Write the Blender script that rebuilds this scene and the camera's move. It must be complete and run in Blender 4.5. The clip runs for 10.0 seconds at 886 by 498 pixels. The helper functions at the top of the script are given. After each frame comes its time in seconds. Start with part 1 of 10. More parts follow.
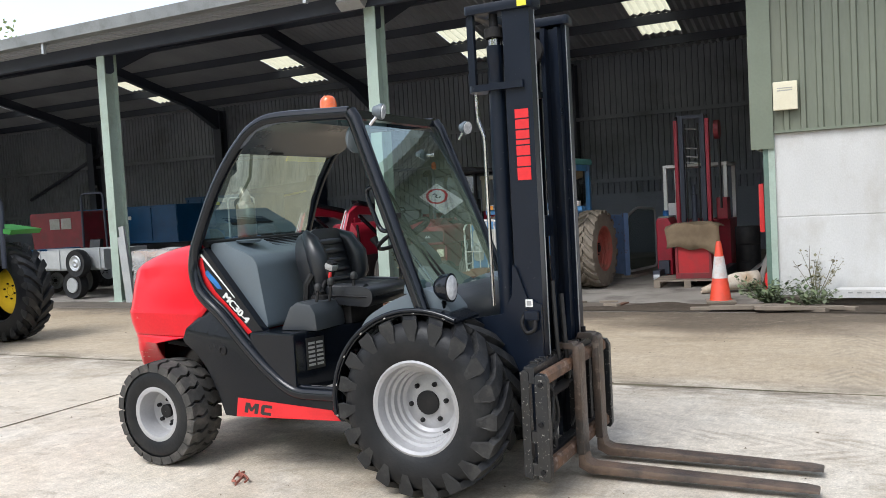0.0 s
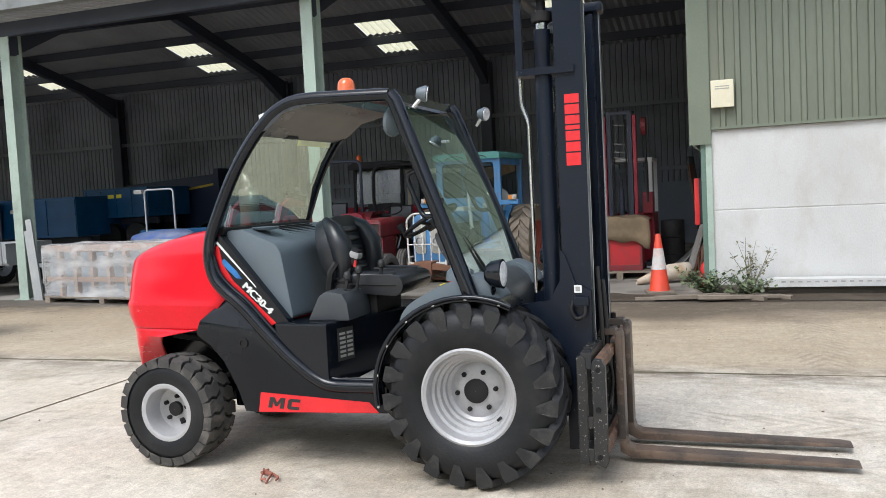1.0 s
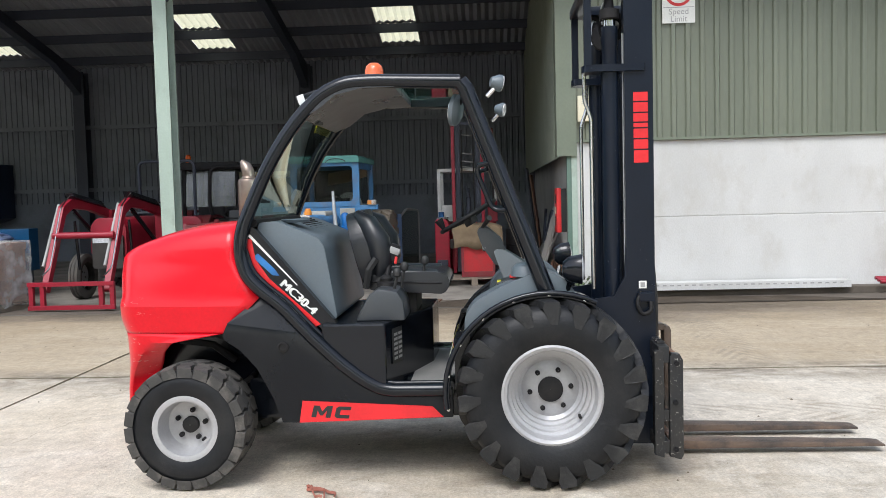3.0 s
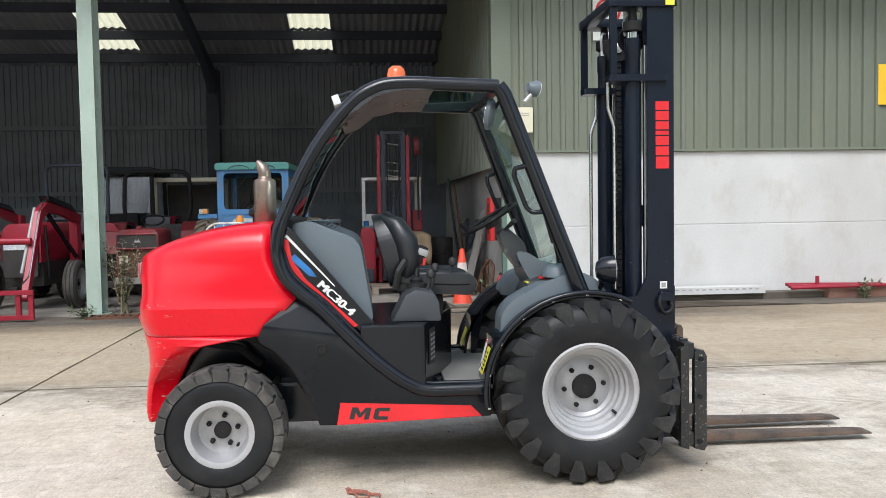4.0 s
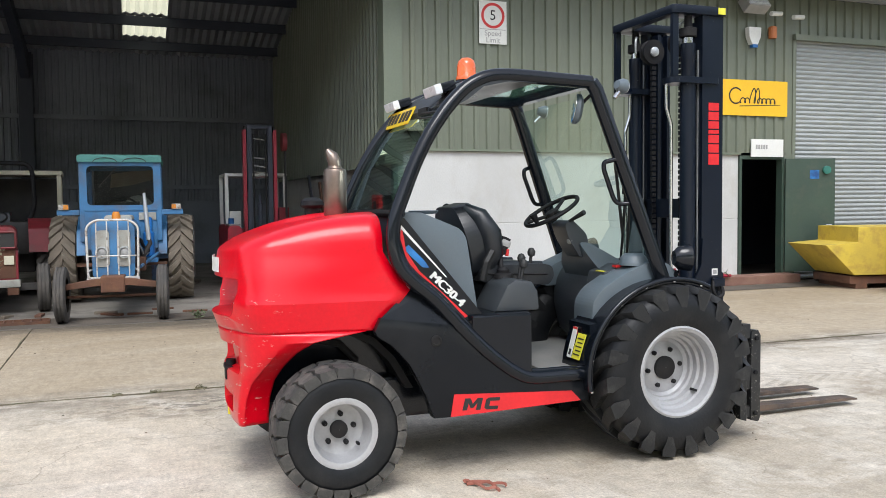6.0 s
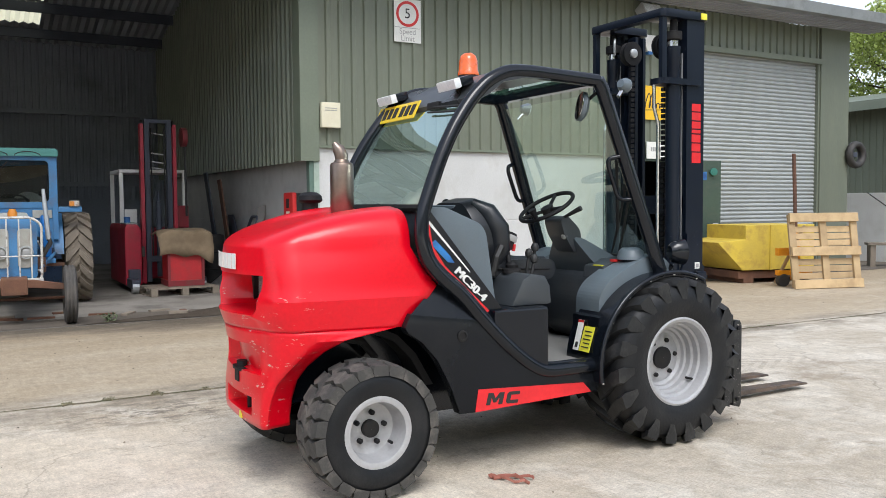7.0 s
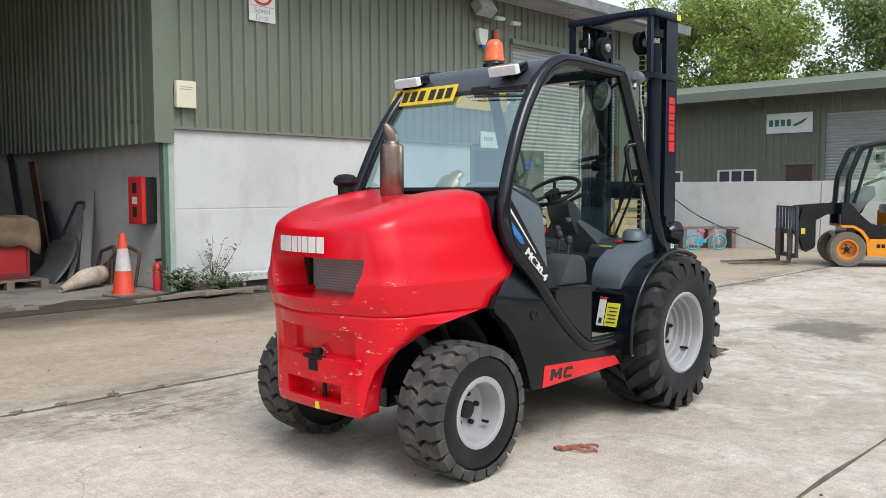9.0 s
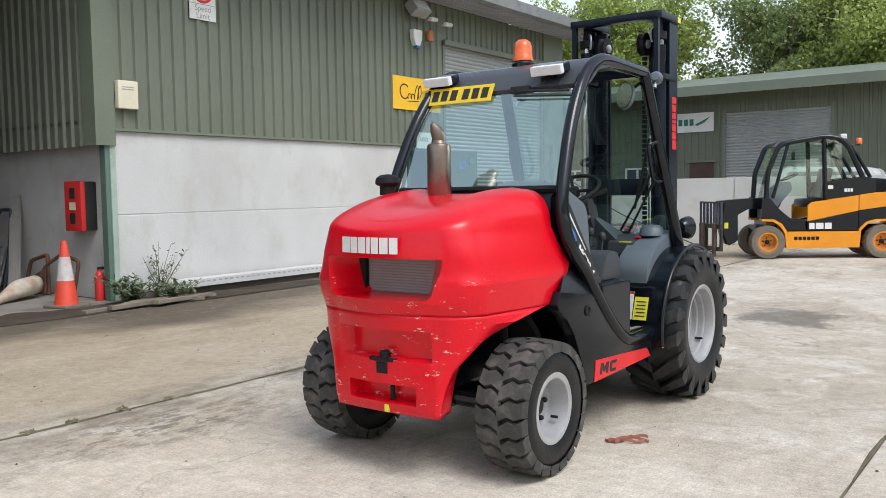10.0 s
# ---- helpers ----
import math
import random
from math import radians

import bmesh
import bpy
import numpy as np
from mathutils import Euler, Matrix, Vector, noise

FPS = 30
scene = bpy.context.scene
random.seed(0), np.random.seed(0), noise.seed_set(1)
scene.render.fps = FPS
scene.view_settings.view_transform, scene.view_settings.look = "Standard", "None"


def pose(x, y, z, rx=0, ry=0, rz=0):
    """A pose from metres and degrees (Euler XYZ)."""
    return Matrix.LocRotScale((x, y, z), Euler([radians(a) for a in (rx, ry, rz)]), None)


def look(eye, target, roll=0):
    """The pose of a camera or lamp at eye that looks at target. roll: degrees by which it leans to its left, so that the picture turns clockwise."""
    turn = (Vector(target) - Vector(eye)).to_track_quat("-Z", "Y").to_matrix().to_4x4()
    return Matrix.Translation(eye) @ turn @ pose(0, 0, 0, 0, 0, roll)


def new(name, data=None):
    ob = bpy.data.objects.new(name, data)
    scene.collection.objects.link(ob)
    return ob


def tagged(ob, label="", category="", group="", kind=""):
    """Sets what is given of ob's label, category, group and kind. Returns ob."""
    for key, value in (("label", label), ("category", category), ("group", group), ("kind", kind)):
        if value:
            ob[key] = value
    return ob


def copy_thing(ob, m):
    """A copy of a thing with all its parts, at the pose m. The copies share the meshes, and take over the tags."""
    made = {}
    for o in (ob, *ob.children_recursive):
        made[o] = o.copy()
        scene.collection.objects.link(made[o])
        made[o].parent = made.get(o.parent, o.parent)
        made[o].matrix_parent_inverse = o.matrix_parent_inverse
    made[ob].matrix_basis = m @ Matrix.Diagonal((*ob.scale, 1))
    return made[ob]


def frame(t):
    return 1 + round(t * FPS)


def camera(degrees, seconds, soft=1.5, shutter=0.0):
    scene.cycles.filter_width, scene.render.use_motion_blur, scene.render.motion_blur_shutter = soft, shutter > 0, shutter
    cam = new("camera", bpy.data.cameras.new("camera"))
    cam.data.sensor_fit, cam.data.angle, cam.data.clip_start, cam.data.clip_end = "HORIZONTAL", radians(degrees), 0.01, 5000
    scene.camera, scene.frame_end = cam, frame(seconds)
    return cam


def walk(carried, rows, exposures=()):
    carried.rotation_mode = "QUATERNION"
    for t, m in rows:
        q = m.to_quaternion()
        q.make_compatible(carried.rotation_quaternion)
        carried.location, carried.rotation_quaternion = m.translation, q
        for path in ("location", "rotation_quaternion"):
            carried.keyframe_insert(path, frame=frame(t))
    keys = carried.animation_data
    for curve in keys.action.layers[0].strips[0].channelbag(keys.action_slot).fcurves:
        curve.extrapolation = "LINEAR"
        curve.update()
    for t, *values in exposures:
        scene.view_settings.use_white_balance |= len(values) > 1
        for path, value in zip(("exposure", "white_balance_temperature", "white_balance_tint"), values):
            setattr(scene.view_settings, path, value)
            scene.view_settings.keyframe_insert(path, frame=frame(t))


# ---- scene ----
cam = camera(55.1, 10.0, soft=0.75)
# seconds, eye, point looked at, roll
PATH = [
    (0.0, (2.134, -4.805, 1.515), (1.223, -3.027, 1.411), -3.2),
    (0.5, (1.743, -5.006, 1.501), (0.959, -3.169, 1.39), -3.0),
    (1.0, (1.314, -5.062, 1.499), (0.653, -3.179, 1.373), -2.9),
    (1.5, (0.904, -5.127, 1.488), (0.366, -3.206, 1.35), -2.6),
    (2.0, (0.489, -5.176, 1.47), (0.095, -3.221, 1.328), -2.3),
    (2.5, (0.092, -5.177, 1.473), (-0.158, -3.198, 1.339), -1.9),
    (4.0, (-1.113, -5.238, 1.427), (-0.937, -3.248, 1.328), -0.9),
    (4.5, (-1.537, -5.224, 1.423), (-1.229, -3.251, 1.319), -0.9),
    (5.0, (-1.937, -5.103, 1.425), (-1.507, -3.152, 1.329), -1.0),
    (5.5, (-2.364, -5.012, 1.415), (-1.81, -3.093, 1.316), -0.8),
    (7.0, (-3.505, -4.53, 1.375), (-2.52, -2.793, 1.269), -0.4),
    (7.5, (-3.836, -4.31, 1.395), (-2.706, -2.663, 1.287), -0.3),
    (8.0, (-4.206, -4.109, 1.39), (-2.957, -2.552, 1.266), -0.1),
    (8.5, (-4.51, -3.866, 1.343), (-3.16, -2.396, 1.217), -0.1),
    (9.0, (-4.799, -3.587, 1.356), (-3.358, -2.206, 1.219), -0.1),
    (9.5, (-5.126, -3.308, 1.369), (-3.605, -2.017, 1.225), -0.4),
    (10.0, (-5.329, -2.957, 1.352), (-3.728, -1.766, 1.216), -0.9),
]
EXPOSURES = [(0, 1.09), (5.5, 1.05), (7.5, 0.95), (10, 0.86)]
walk(cam, [(t, look(eye, target, roll)) for t, eye, target, roll in PATH], EXPOSURES)

# ---- daylight: a bright overcast sky with a weak, very soft sun from over the yard ----
SUN_UP, SUN_ROT = 55.0, 196.0
world = bpy.data.worlds.new("overcast_sky")
scene.world = world
world.use_nodes = True
wn, wl = world.node_tree.nodes, world.node_tree.links
sky = wn.new("ShaderNodeTexSky")
sky.sky_type = "NISHITA"
sky.sun_disc = False
sky.sun_elevation, sky.sun_rotation = radians(SUN_UP), radians(SUN_ROT)
sky.dust_density, sky.air_density = 1.5, 1.0
grey = wn.new("ShaderNodeHueSaturation")
grey.inputs["Saturation"].default_value = 0.52
wl.new(sky.outputs[0], grey.inputs["Color"])
# soft cloud cover
wtc = wn.new("ShaderNodeTexCoord")
wno = wn.new("ShaderNodeTexNoise")
wno.inputs["Scale"].default_value, wno.inputs["Detail"].default_value = 3.0, 5.0
wl.new(wtc.outputs["Generated"], wno.inputs["Vector"])
wmr = wn.new("ShaderNodeMapRange")
wmr.inputs["From Min"].default_value, wmr.inputs["From Max"].default_value = 0.3, 0.7
wmr.inputs["To Min"].default_value, wmr.inputs["To Max"].default_value = 0.86, 1.12
wl.new(wno.outputs["Fac"], wmr.inputs["Value"])
wmul = wn.new("ShaderNodeVectorMath")
wmul.operation = "SCALE"
wl.new(grey.outputs[0], wmul.inputs[0])
wl.new(wmr.outputs[0], wmul.inputs["Scale"])
wl.new(wmul.outputs[0], wn["Background"].inputs["Color"])
wn["Background"].inputs["Strength"].default_value = 0.15
sun_data = bpy.data.lights.new("sun", "SUN")
sun_data.energy, sun_data.angle, sun_data.color = 1.1, radians(28), (0.965, 0.98, 1.0)
sun = new("sun", sun_data)
sun.matrix_world = look((-2.5, -8.5, 13), (0, 0, 0))

# ---- materials ----
def rgb(c):
    return (*c, 1.0) if len(c) == 3 else c


def mat(name, col, rough=0.6, metal=0.0, col2=None, scale=6.0, fine=80.0, bump=0.05, dirt=None, dirt_amt=0.0, dirt_scale=2.5,
        coat=0.0, stretch=(1, 1, 1), rand=0.0, island=False, rough_var=0.12, detail=6.0, spec=0.5, dirt_lo=0.5, dirt_hi=0.72):
    """Painted, worn or grained surface: broad blotches, fine grain, patches of dirt, fine relief."""
    m = bpy.data.materials.new(name)
    m.use_nodes = True
    n, l = m.node_tree.nodes, m.node_tree.links
    b = n["Principled BSDF"]
    b.inputs["Metallic"].default_value = metal
    b.inputs["Coat Weight"].default_value = coat
    b.inputs["Specular IOR Level"].default_value = spec
    tc = n.new("ShaderNodeTexCoord")
    mp = n.new("ShaderNodeMapping")
    mp.inputs["Scale"].default_value = stretch
    l.new(tc.outputs["Object"], mp.inputs["Vector"])
    big, small = n.new("ShaderNodeTexNoise"), n.new("ShaderNodeTexNoise")
    big.inputs["Scale"].default_value, big.inputs["Detail"].default_value = scale, detail
    small.inputs["Scale"].default_value, small.inputs["Detail"].default_value = fine, 3.0
    l.new(mp.outputs[0], big.inputs["Vector"])
    l.new(mp.outputs[0], small.inputs["Vector"])
    mix = n.new("ShaderNodeMix")
    mix.data_type = "RGBA"
    mix.inputs["A"].default_value = rgb(col)
    mix.inputs["B"].default_value = rgb(col2 or tuple(c * 0.78 for c in col))
    ramp = n.new("ShaderNodeMapRange")
    ramp.inputs["From Min"].default_value, ramp.inputs["From Max"].default_value = 0.35, 0.68
    l.new(big.outputs["Fac"], ramp.inputs["Value"])
    l.new(ramp.outputs[0], mix.inputs["Factor"])
    out = mix.outputs["Result"]
    gr = n.new("ShaderNodeMix")
    gr.data_type, gr.blend_type = "RGBA", "MULTIPLY"
    gr.inputs["Factor"].default_value = 1.0
    gm = n.new("ShaderNodeMapRange")
    gm.inputs["To Min"].default_value, gm.inputs["To Max"].default_value = 0.88, 1.1
    l.new(small.outputs["Fac"], gm.inputs["Value"])
    l.new(out, gr.inputs["A"])
    l.new(gm.outputs[0], gr.inputs["B"])
    out = gr.outputs["Result"]
    if rand:
        src = n.new("ShaderNodeNewGeometry").outputs["Random Per Island"] if island else n.new("ShaderNodeObjectInfo").outputs["Random"]
        rm = n.new("ShaderNodeMapRange")
        rm.inputs["To Min"].default_value, rm.inputs["To Max"].default_value = 1 - rand, 1 + rand
        l.new(src, rm.inputs["Value"])
        rx = n.new("ShaderNodeMix")
        rx.data_type, rx.blend_type = "RGBA", "MULTIPLY"
        rx.inputs["Factor"].default_value = 1.0
        l.new(out, rx.inputs["A"])
        l.new(rm.outputs[0], rx.inputs["B"])
        out = rx.outputs["Result"]
    if dirt:
        dn = n.new("ShaderNodeTexNoise")
        dn.inputs["Scale"].default_value, dn.inputs["Detail"].default_value, dn.inputs["Roughness"].default_value = dirt_scale, 9.0, 0.65
        l.new(mp.outputs[0], dn.inputs["Vector"])
        dr = n.new("ShaderNodeMapRange")
        dr.inputs["From Min"].default_value, dr.inputs["From Max"].default_value = dirt_lo, dirt_hi
        dr.inputs["To Max"].default_value = dirt_amt
        l.new(dn.outputs["Fac"], dr.inputs["Value"])
        dx = n.new("ShaderNodeMix")
        dx.data_type = "RGBA"
        dx.inputs["B"].default_value = rgb(dirt)
        l.new(dr.outputs[0], dx.inputs["Factor"])
        l.new(out, dx.inputs["A"])
        out = dx.outputs["Result"]
    l.new(out, b.inputs["Base Color"])
    rr = n.new("ShaderNodeMapRange")
    rr.inputs["To Min"].default_value, rr.inputs["To Max"].default_value = max(0.02, rough - rough_var), min(1, rough + rough_var)
    l.new(big.outputs["Fac"], rr.inputs["Value"])
    l.new(rr.outputs[0], b.inputs["Roughness"])
    if bump:
        bp = n.new("ShaderNodeBump")
        bp.inputs["Strength"].default_value, bp.inputs["Distance"].default_value = bump, 0.01
        l.new(small.outputs["Fac"], bp.inputs["Height"])
        l.new(bp.outputs[0], b.inputs["Normal"])
    return m


def leafy(m, share=0.4):
    """Lets daylight shine through the leaves."""
    n, l = m.node_tree.nodes, m.node_tree.links
    b = n["Principled BSDF"]
    tr, mx = n.new("ShaderNodeBsdfTranslucent"), n.new("ShaderNodeMixShader")
    l.new(b.inputs["Base Color"].links[0].from_socket, tr.inputs["Color"])
    mx.inputs["Fac"].default_value = share
    l.new(b.outputs[0], mx.inputs[1])
    l.new(tr.outputs[0], mx.inputs[2])
    l.new(mx.outputs[0], n["Material Output"].inputs["Surface"])
    return m


def glass(name, tint=(0.9, 0.96, 0.93), rough=0.0, gloss=(1, 1, 1), base=0.10):
    """A thin pane: tinted, clear, with mirror reflection growing at grazing angles."""
    m = bpy.data.materials.new(name)
    m.use_nodes = True
    n, l = m.node_tree.nodes, m.node_tree.links
    n.remove(n["Principled BSDF"])
    tr, gl, mx, fr = n.new("ShaderNodeBsdfTransparent"), n.new("ShaderNodeBsdfGlossy"), n.new("ShaderNodeMixShader"), n.new("ShaderNodeLayerWeight")
    tr.inputs["Color"].default_value = rgb(tint)
    gl.inputs["Roughness"].default_value = rough
    gl.inputs["Color"].default_value = rgb(gloss)
    fr.inputs["Blend"].default_value = 0.5
    pw, ma = n.new("ShaderNodeMath"), n.new("ShaderNodeMath")
    pw.operation, ma.operation = "POWER", "MULTIPLY_ADD"
    pw.inputs[1].default_value = 4.0
    ma.inputs[1].default_value, ma.inputs[2].default_value = 0.80, base
    l.new(fr.outputs["Facing"], pw.inputs[0])
    l.new(pw.outputs[0], ma.inputs[0])
    l.new(ma.outputs[0], mx.inputs["Fac"])
    l.new(tr.outputs[0], mx.inputs[1])
    l.new(gl.outputs[0], mx.inputs[2])
    l.new(mx.outputs[0], n["Material Output"].inputs["Surface"])
    return m


def scratched(name, col, col2, rough, chip):
    """Glossy machine paint, chipped and scuffed in streaks along its length."""
    m = mat(name, col, rough, 0.0, col2, 3.0, 60.0, 0.012, rough_var=0.06, spec=0.26)
    n, l = m.node_tree.nodes, m.node_tree.links
    b = n["Principled BSDF"]
    b.inputs["Coat Weight"].default_value, b.inputs["Coat Roughness"].default_value = 0.35, 0.17
    src = b.inputs["Base Color"].links[0].from_socket
    tc, mp, no = n.new("ShaderNodeTexCoord"), n.new("ShaderNodeMapping"), n.new("ShaderNodeTexNoise")
    mp.inputs["Scale"].default_value = (5.0, 5.0, 15.0)
    l.new(tc.outputs["Object"], mp.inputs["Vector"])
    l.new(mp.outputs[0], no.inputs["Vector"])
    no.inputs["Scale"].default_value, no.inputs["Detail"].default_value, no.inputs["Roughness"].default_value = 2.4, 6.0, 0.70
    sep = n.new("ShaderNodeSeparateXYZ")
    l.new(tc.outputs["Object"], sep.inputs[0])
    # knocks are on the rear end, from the tow hitch to the top of the bumper bulge
    mx = n.new("ShaderNodeMapRange")
    mx.inputs["From Min"].default_value, mx.inputs["From Max"].default_value = -2.02, -2.3
    l.new(sep.outputs["X"], mx.inputs["Value"])
    mz = n.new("ShaderNodeMapRange")
    mz.inputs["From Min"].default_value, mz.inputs["From Max"].default_value = 0.99, 0.93
    l.new(sep.outputs["Z"], mz.inputs["Value"])
    thr = n.new("ShaderNodeMapRange")
    thr.inputs["From Min"].default_value, thr.inputs["From Max"].default_value = 0.622, 0.640
    l.new(no.outputs["Fac"], thr.inputs["Value"])
    m1, m2 = n.new("ShaderNodeMath"), n.new("ShaderNodeMath")
    m1.operation = m2.operation = "MULTIPLY"
    l.new(mx.outputs[0], m1.inputs[0])
    l.new(mz.outputs[0], m1.inputs[1])
    l.new(m1.outputs[0], m2.inputs[0])
    l.new(thr.outputs[0], m2.inputs[1])
    mix = n.new("ShaderNodeMix")
    mix.data_type = "RGBA"
    mix.inputs["B"].default_value = rgb(chip)
    l.new(m2.outputs[0], mix.inputs["Factor"])
    l.new(src, mix.inputs["A"])
    l.new(mix.outputs["Result"], b.inputs["Base Color"])
    return m


def concrete(name):
    """Brushed, weathered concrete: broad stains, mid blotches, broom lines, specks and hairline cracks, in world metres."""
    m = bpy.data.materials.new(name)
    m.use_nodes = True
    n, l = m.node_tree.nodes, m.node_tree.links
    b = n["Principled BSDF"]
    geo = n.new("ShaderNodeNewGeometry")
    info = n.new("ShaderNodeObjectInfo")

    def noise_at(scale, detail=6.0, rough=0.6, stretch=(1, 1, 1), warp=0.0):
        mp, t = n.new("ShaderNodeMapping"), n.new("ShaderNodeTexNoise")
        mp.inputs["Scale"].default_value = stretch
        t.inputs["Scale"].default_value, t.inputs["Detail"].default_value, t.inputs["Roughness"].default_value = scale, detail, rough
        t.inputs["Distortion"].default_value = warp
        l.new(geo.outputs["Position"], mp.inputs["Vector"])
        l.new(mp.outputs[0], t.inputs["Vector"])
        return t.outputs["Fac"]

    def span(v, a, b_, c=0.0, d=1.0):
        r = n.new("ShaderNodeMapRange")
        for k, x in zip(("From Min", "From Max", "To Min", "To Max"), (a, b_, c, d)):
            r.inputs[k].default_value = x
        l.new(v, r.inputs["Value"])
        return r.outputs[0]

    def over(a, col, f, mode="MIX"):
        x = n.new("ShaderNodeMix")
        x.data_type, x.blend_type = "RGBA", mode
        if isinstance(a, tuple):
            x.inputs["A"].default_value = rgb(a)
        else:
            l.new(a, x.inputs["A"])
        if isinstance(col, tuple):
            x.inputs["B"].default_value = rgb(col)
        else:
            l.new(col, x.inputs["B"])
        if isinstance(f, float):
            x.inputs["Factor"].default_value = f
        else:
            l.new(f, x.inputs["Factor"])
        return x.outputs["Result"]
    c = over((0.61, 0.550, 0.462), (0.46, 0.400, 0.315), span(noise_at(0.35, 8.0), 0.40, 0.60))
    c = over(c, (0.66, 0.61, 0.525), span(noise_at(1.6, 8.0, 0.65, warp=0.6), 0.48, 0.64, 0.0, 0.85))
    c = over(c, (0.27, 0.215, 0.155), span(noise_at(0.9, 10.0, 0.7, (0.7, 1.3, 1.0), warp=1.2), 0.53, 0.68, 0.0, 0.62))
    c = over(c, (0.38, 0.34, 0.28), span(noise_at(6.0, 6.0, 0.7), 0.52, 0.70, 0.0, 0.6))
    xyz = n.new("ShaderNodeSeparateXYZ")
    l.new(geo.outputs["Position"], xyz.inputs[0])

    def calc(op, a, b_=0.0, c_=0.0):
        x = n.new("ShaderNodeMath")
        x.operation = op
        for k, v in enumerate((a, b_, c_)):
            if isinstance(v, float):
                x.inputs[k].default_value = v
            else:
                l.new(v, x.inputs[k])
        return x.outputs[0]
    X, Y = xyz.outputs["X"], xyz.outputs["Y"]
    # brown wash carried out of the shed over the slabs in front of it
    wash = calc("MULTIPLY", span(Y, 1.6, 5.2), span(noise_at(0.55, 9.0, 0.62, (0.55, 1.7, 1.0), 0.8), 0.32, 0.56))
    c = over(c, (0.25, 0.20, 0.14), calc("MULTIPLY", wash, 0.92))
    c = over(c, (0.13, 0.108, 0.085), calc("MULTIPLY", calc("MULTIPLY", span(Y, 4.35, 5.6), span(X, 0.0, 3.0, 1.0, 0.45)), span(noise_at(1.3, 10.0, 0.72, (0.6, 1.5, 1.0), 0.6), 0.26, 0.52)))
    c = over(c, (0.41, 0.325, 0.215), calc("MULTIPLY", span(Y, 1.75, 2.2), 0.66))
    # damp dark margin along the shed front, ragged and feathered
    rag = calc("MULTIPLY", calc("SUBTRACT", noise_at(0.8, 9.0, 0.62, (0.6, 1.2, 1.0), 0.4), 0.5), 2.6)
    edge_at = calc("SUBTRACT", calc("ADD", Y, rag), span(X, 0.4, 2.8, 0.0, 0.75))
    c = over(c, (0.105, 0.088, 0.068), span(edge_at, 5.15, 5.85, 0.0, 0.88))
    # broad brown stain before the workshop corner, and a damp patch out on the yard
    bay = calc("MULTIPLY", span(X, -2.4, -0.6), span(X, 5.5, 3.2))
    c = over(c, (0.105, 0.082, 0.060), calc("MULTIPLY", bay, span(calc("ADD", edge_at, span(X, -1.4, 0.7, -0.55, 0.45)), 4.15, 5.2, 0.0, 0.88)))
    far_off = calc("MAXIMUM", calc("ABSOLUTE", calc("MULTIPLY", calc("SUBTRACT", X, 3.75), 1.5)), calc("ABSOLUTE", calc("MULTIPLY", calc("ADD", Y, 0.62), 1.9)))
    patch = calc("ADD", far_off, calc("MULTIPLY", calc("SUBTRACT", noise_at(2.6, 9.0, 0.7), 0.5), 1.6))
    c = over(c, (0.15, 0.13, 0.105), span(patch, 0.95, 0.60, 0.0, 0.82))
    # soil and moss spreading from the joint, oil spots at its end
    near = span(calc("ABSOLUTE", calc("SUBTRACT", Y, 1.80)), 0.50, 0.03)
    c = over(c, (0.15, 0.12, 0.085), calc("MULTIPLY", near, span(noise_at(2.2, 9.0, 0.7, (0.6, 1.4, 1.0)), 0.42, 0.60, 0.0, 0.9)))
    spot = span(calc("ADD", calc("POWER", calc("MULTIPLY", calc("ADD", X, 2.35), 0.9), 2.0), calc("POWER", calc("MULTIPLY", calc("SUBTRACT", Y, 1.25), 1.8), 2.0)), 1.0, 0.0)
    c = over(c, (0.36, 0.28, 0.19), calc("MULTIPLY", calc("MULTIPLY", spot, span(noise_at(2.4, 9.0, 0.72), 0.42, 0.60)), 0.75))
    c = over(c, (0.12, 0.098, 0.075), calc("MULTIPLY", calc("MULTIPLY", spot, span(noise_at(8.0, 9.0, 0.75, (0.7, 1.3, 1.0)), 0.48, 0.56)), 0.9))
    # chevron tyre prints in dust, along and across the yard
    for along, acr, mid, a0, a1 in ((X, Y, 0.42, 0.5, 3.2), (Y, X, 1.95, 1.9, 5.4), (X, Y, -2.9, -6.0, 3.0)):
        off = calc("ABSOLUTE", calc("SUBTRACT", acr, mid))
        v = calc("FRACT", calc("DIVIDE", calc("ADD", along, calc("MULTIPLY", off, 1.6)), 0.17))
        band = calc("MULTIPLY", span(off, 0.24, 0.20), calc("MULTIPLY", span(along, a0, a0 + 0.4), span(along, a1, a1 - 0.6)))
        pr = calc("MULTIPLY", calc("MULTIPLY", span(v, 0.42, 0.5), span(v, 0.98, 0.9)), calc("MULTIPLY", band, span(noise_at(1.8, 6.0, 0.65), 0.42, 0.62)))
        c = over(c, (0.27, 0.23, 0.18), calc("MULTIPLY", pr, 0.6))
    # pale sandy scour on the slabs south of the joint
    sand = calc("MULTIPLY", calc("MULTIPLY", span(Y, 1.7, 0.9), span(X, -0.6, -1.6)), span(noise_at(0.8, 9.0, 0.68, (0.6, 1.5, 1.0), 0.7), 0.34, 0.58, 0.05, 0.55))
    c = over(c, (0.68, 0.59, 0.465), sand)
    # broom finish
    c = over(c, span(noise_at(4.0, 8.0, 0.78, (1.6, 6.0, 1.0)), 0.3, 0.7, 0.92, 1.07), 1.0, "MULTIPLY")
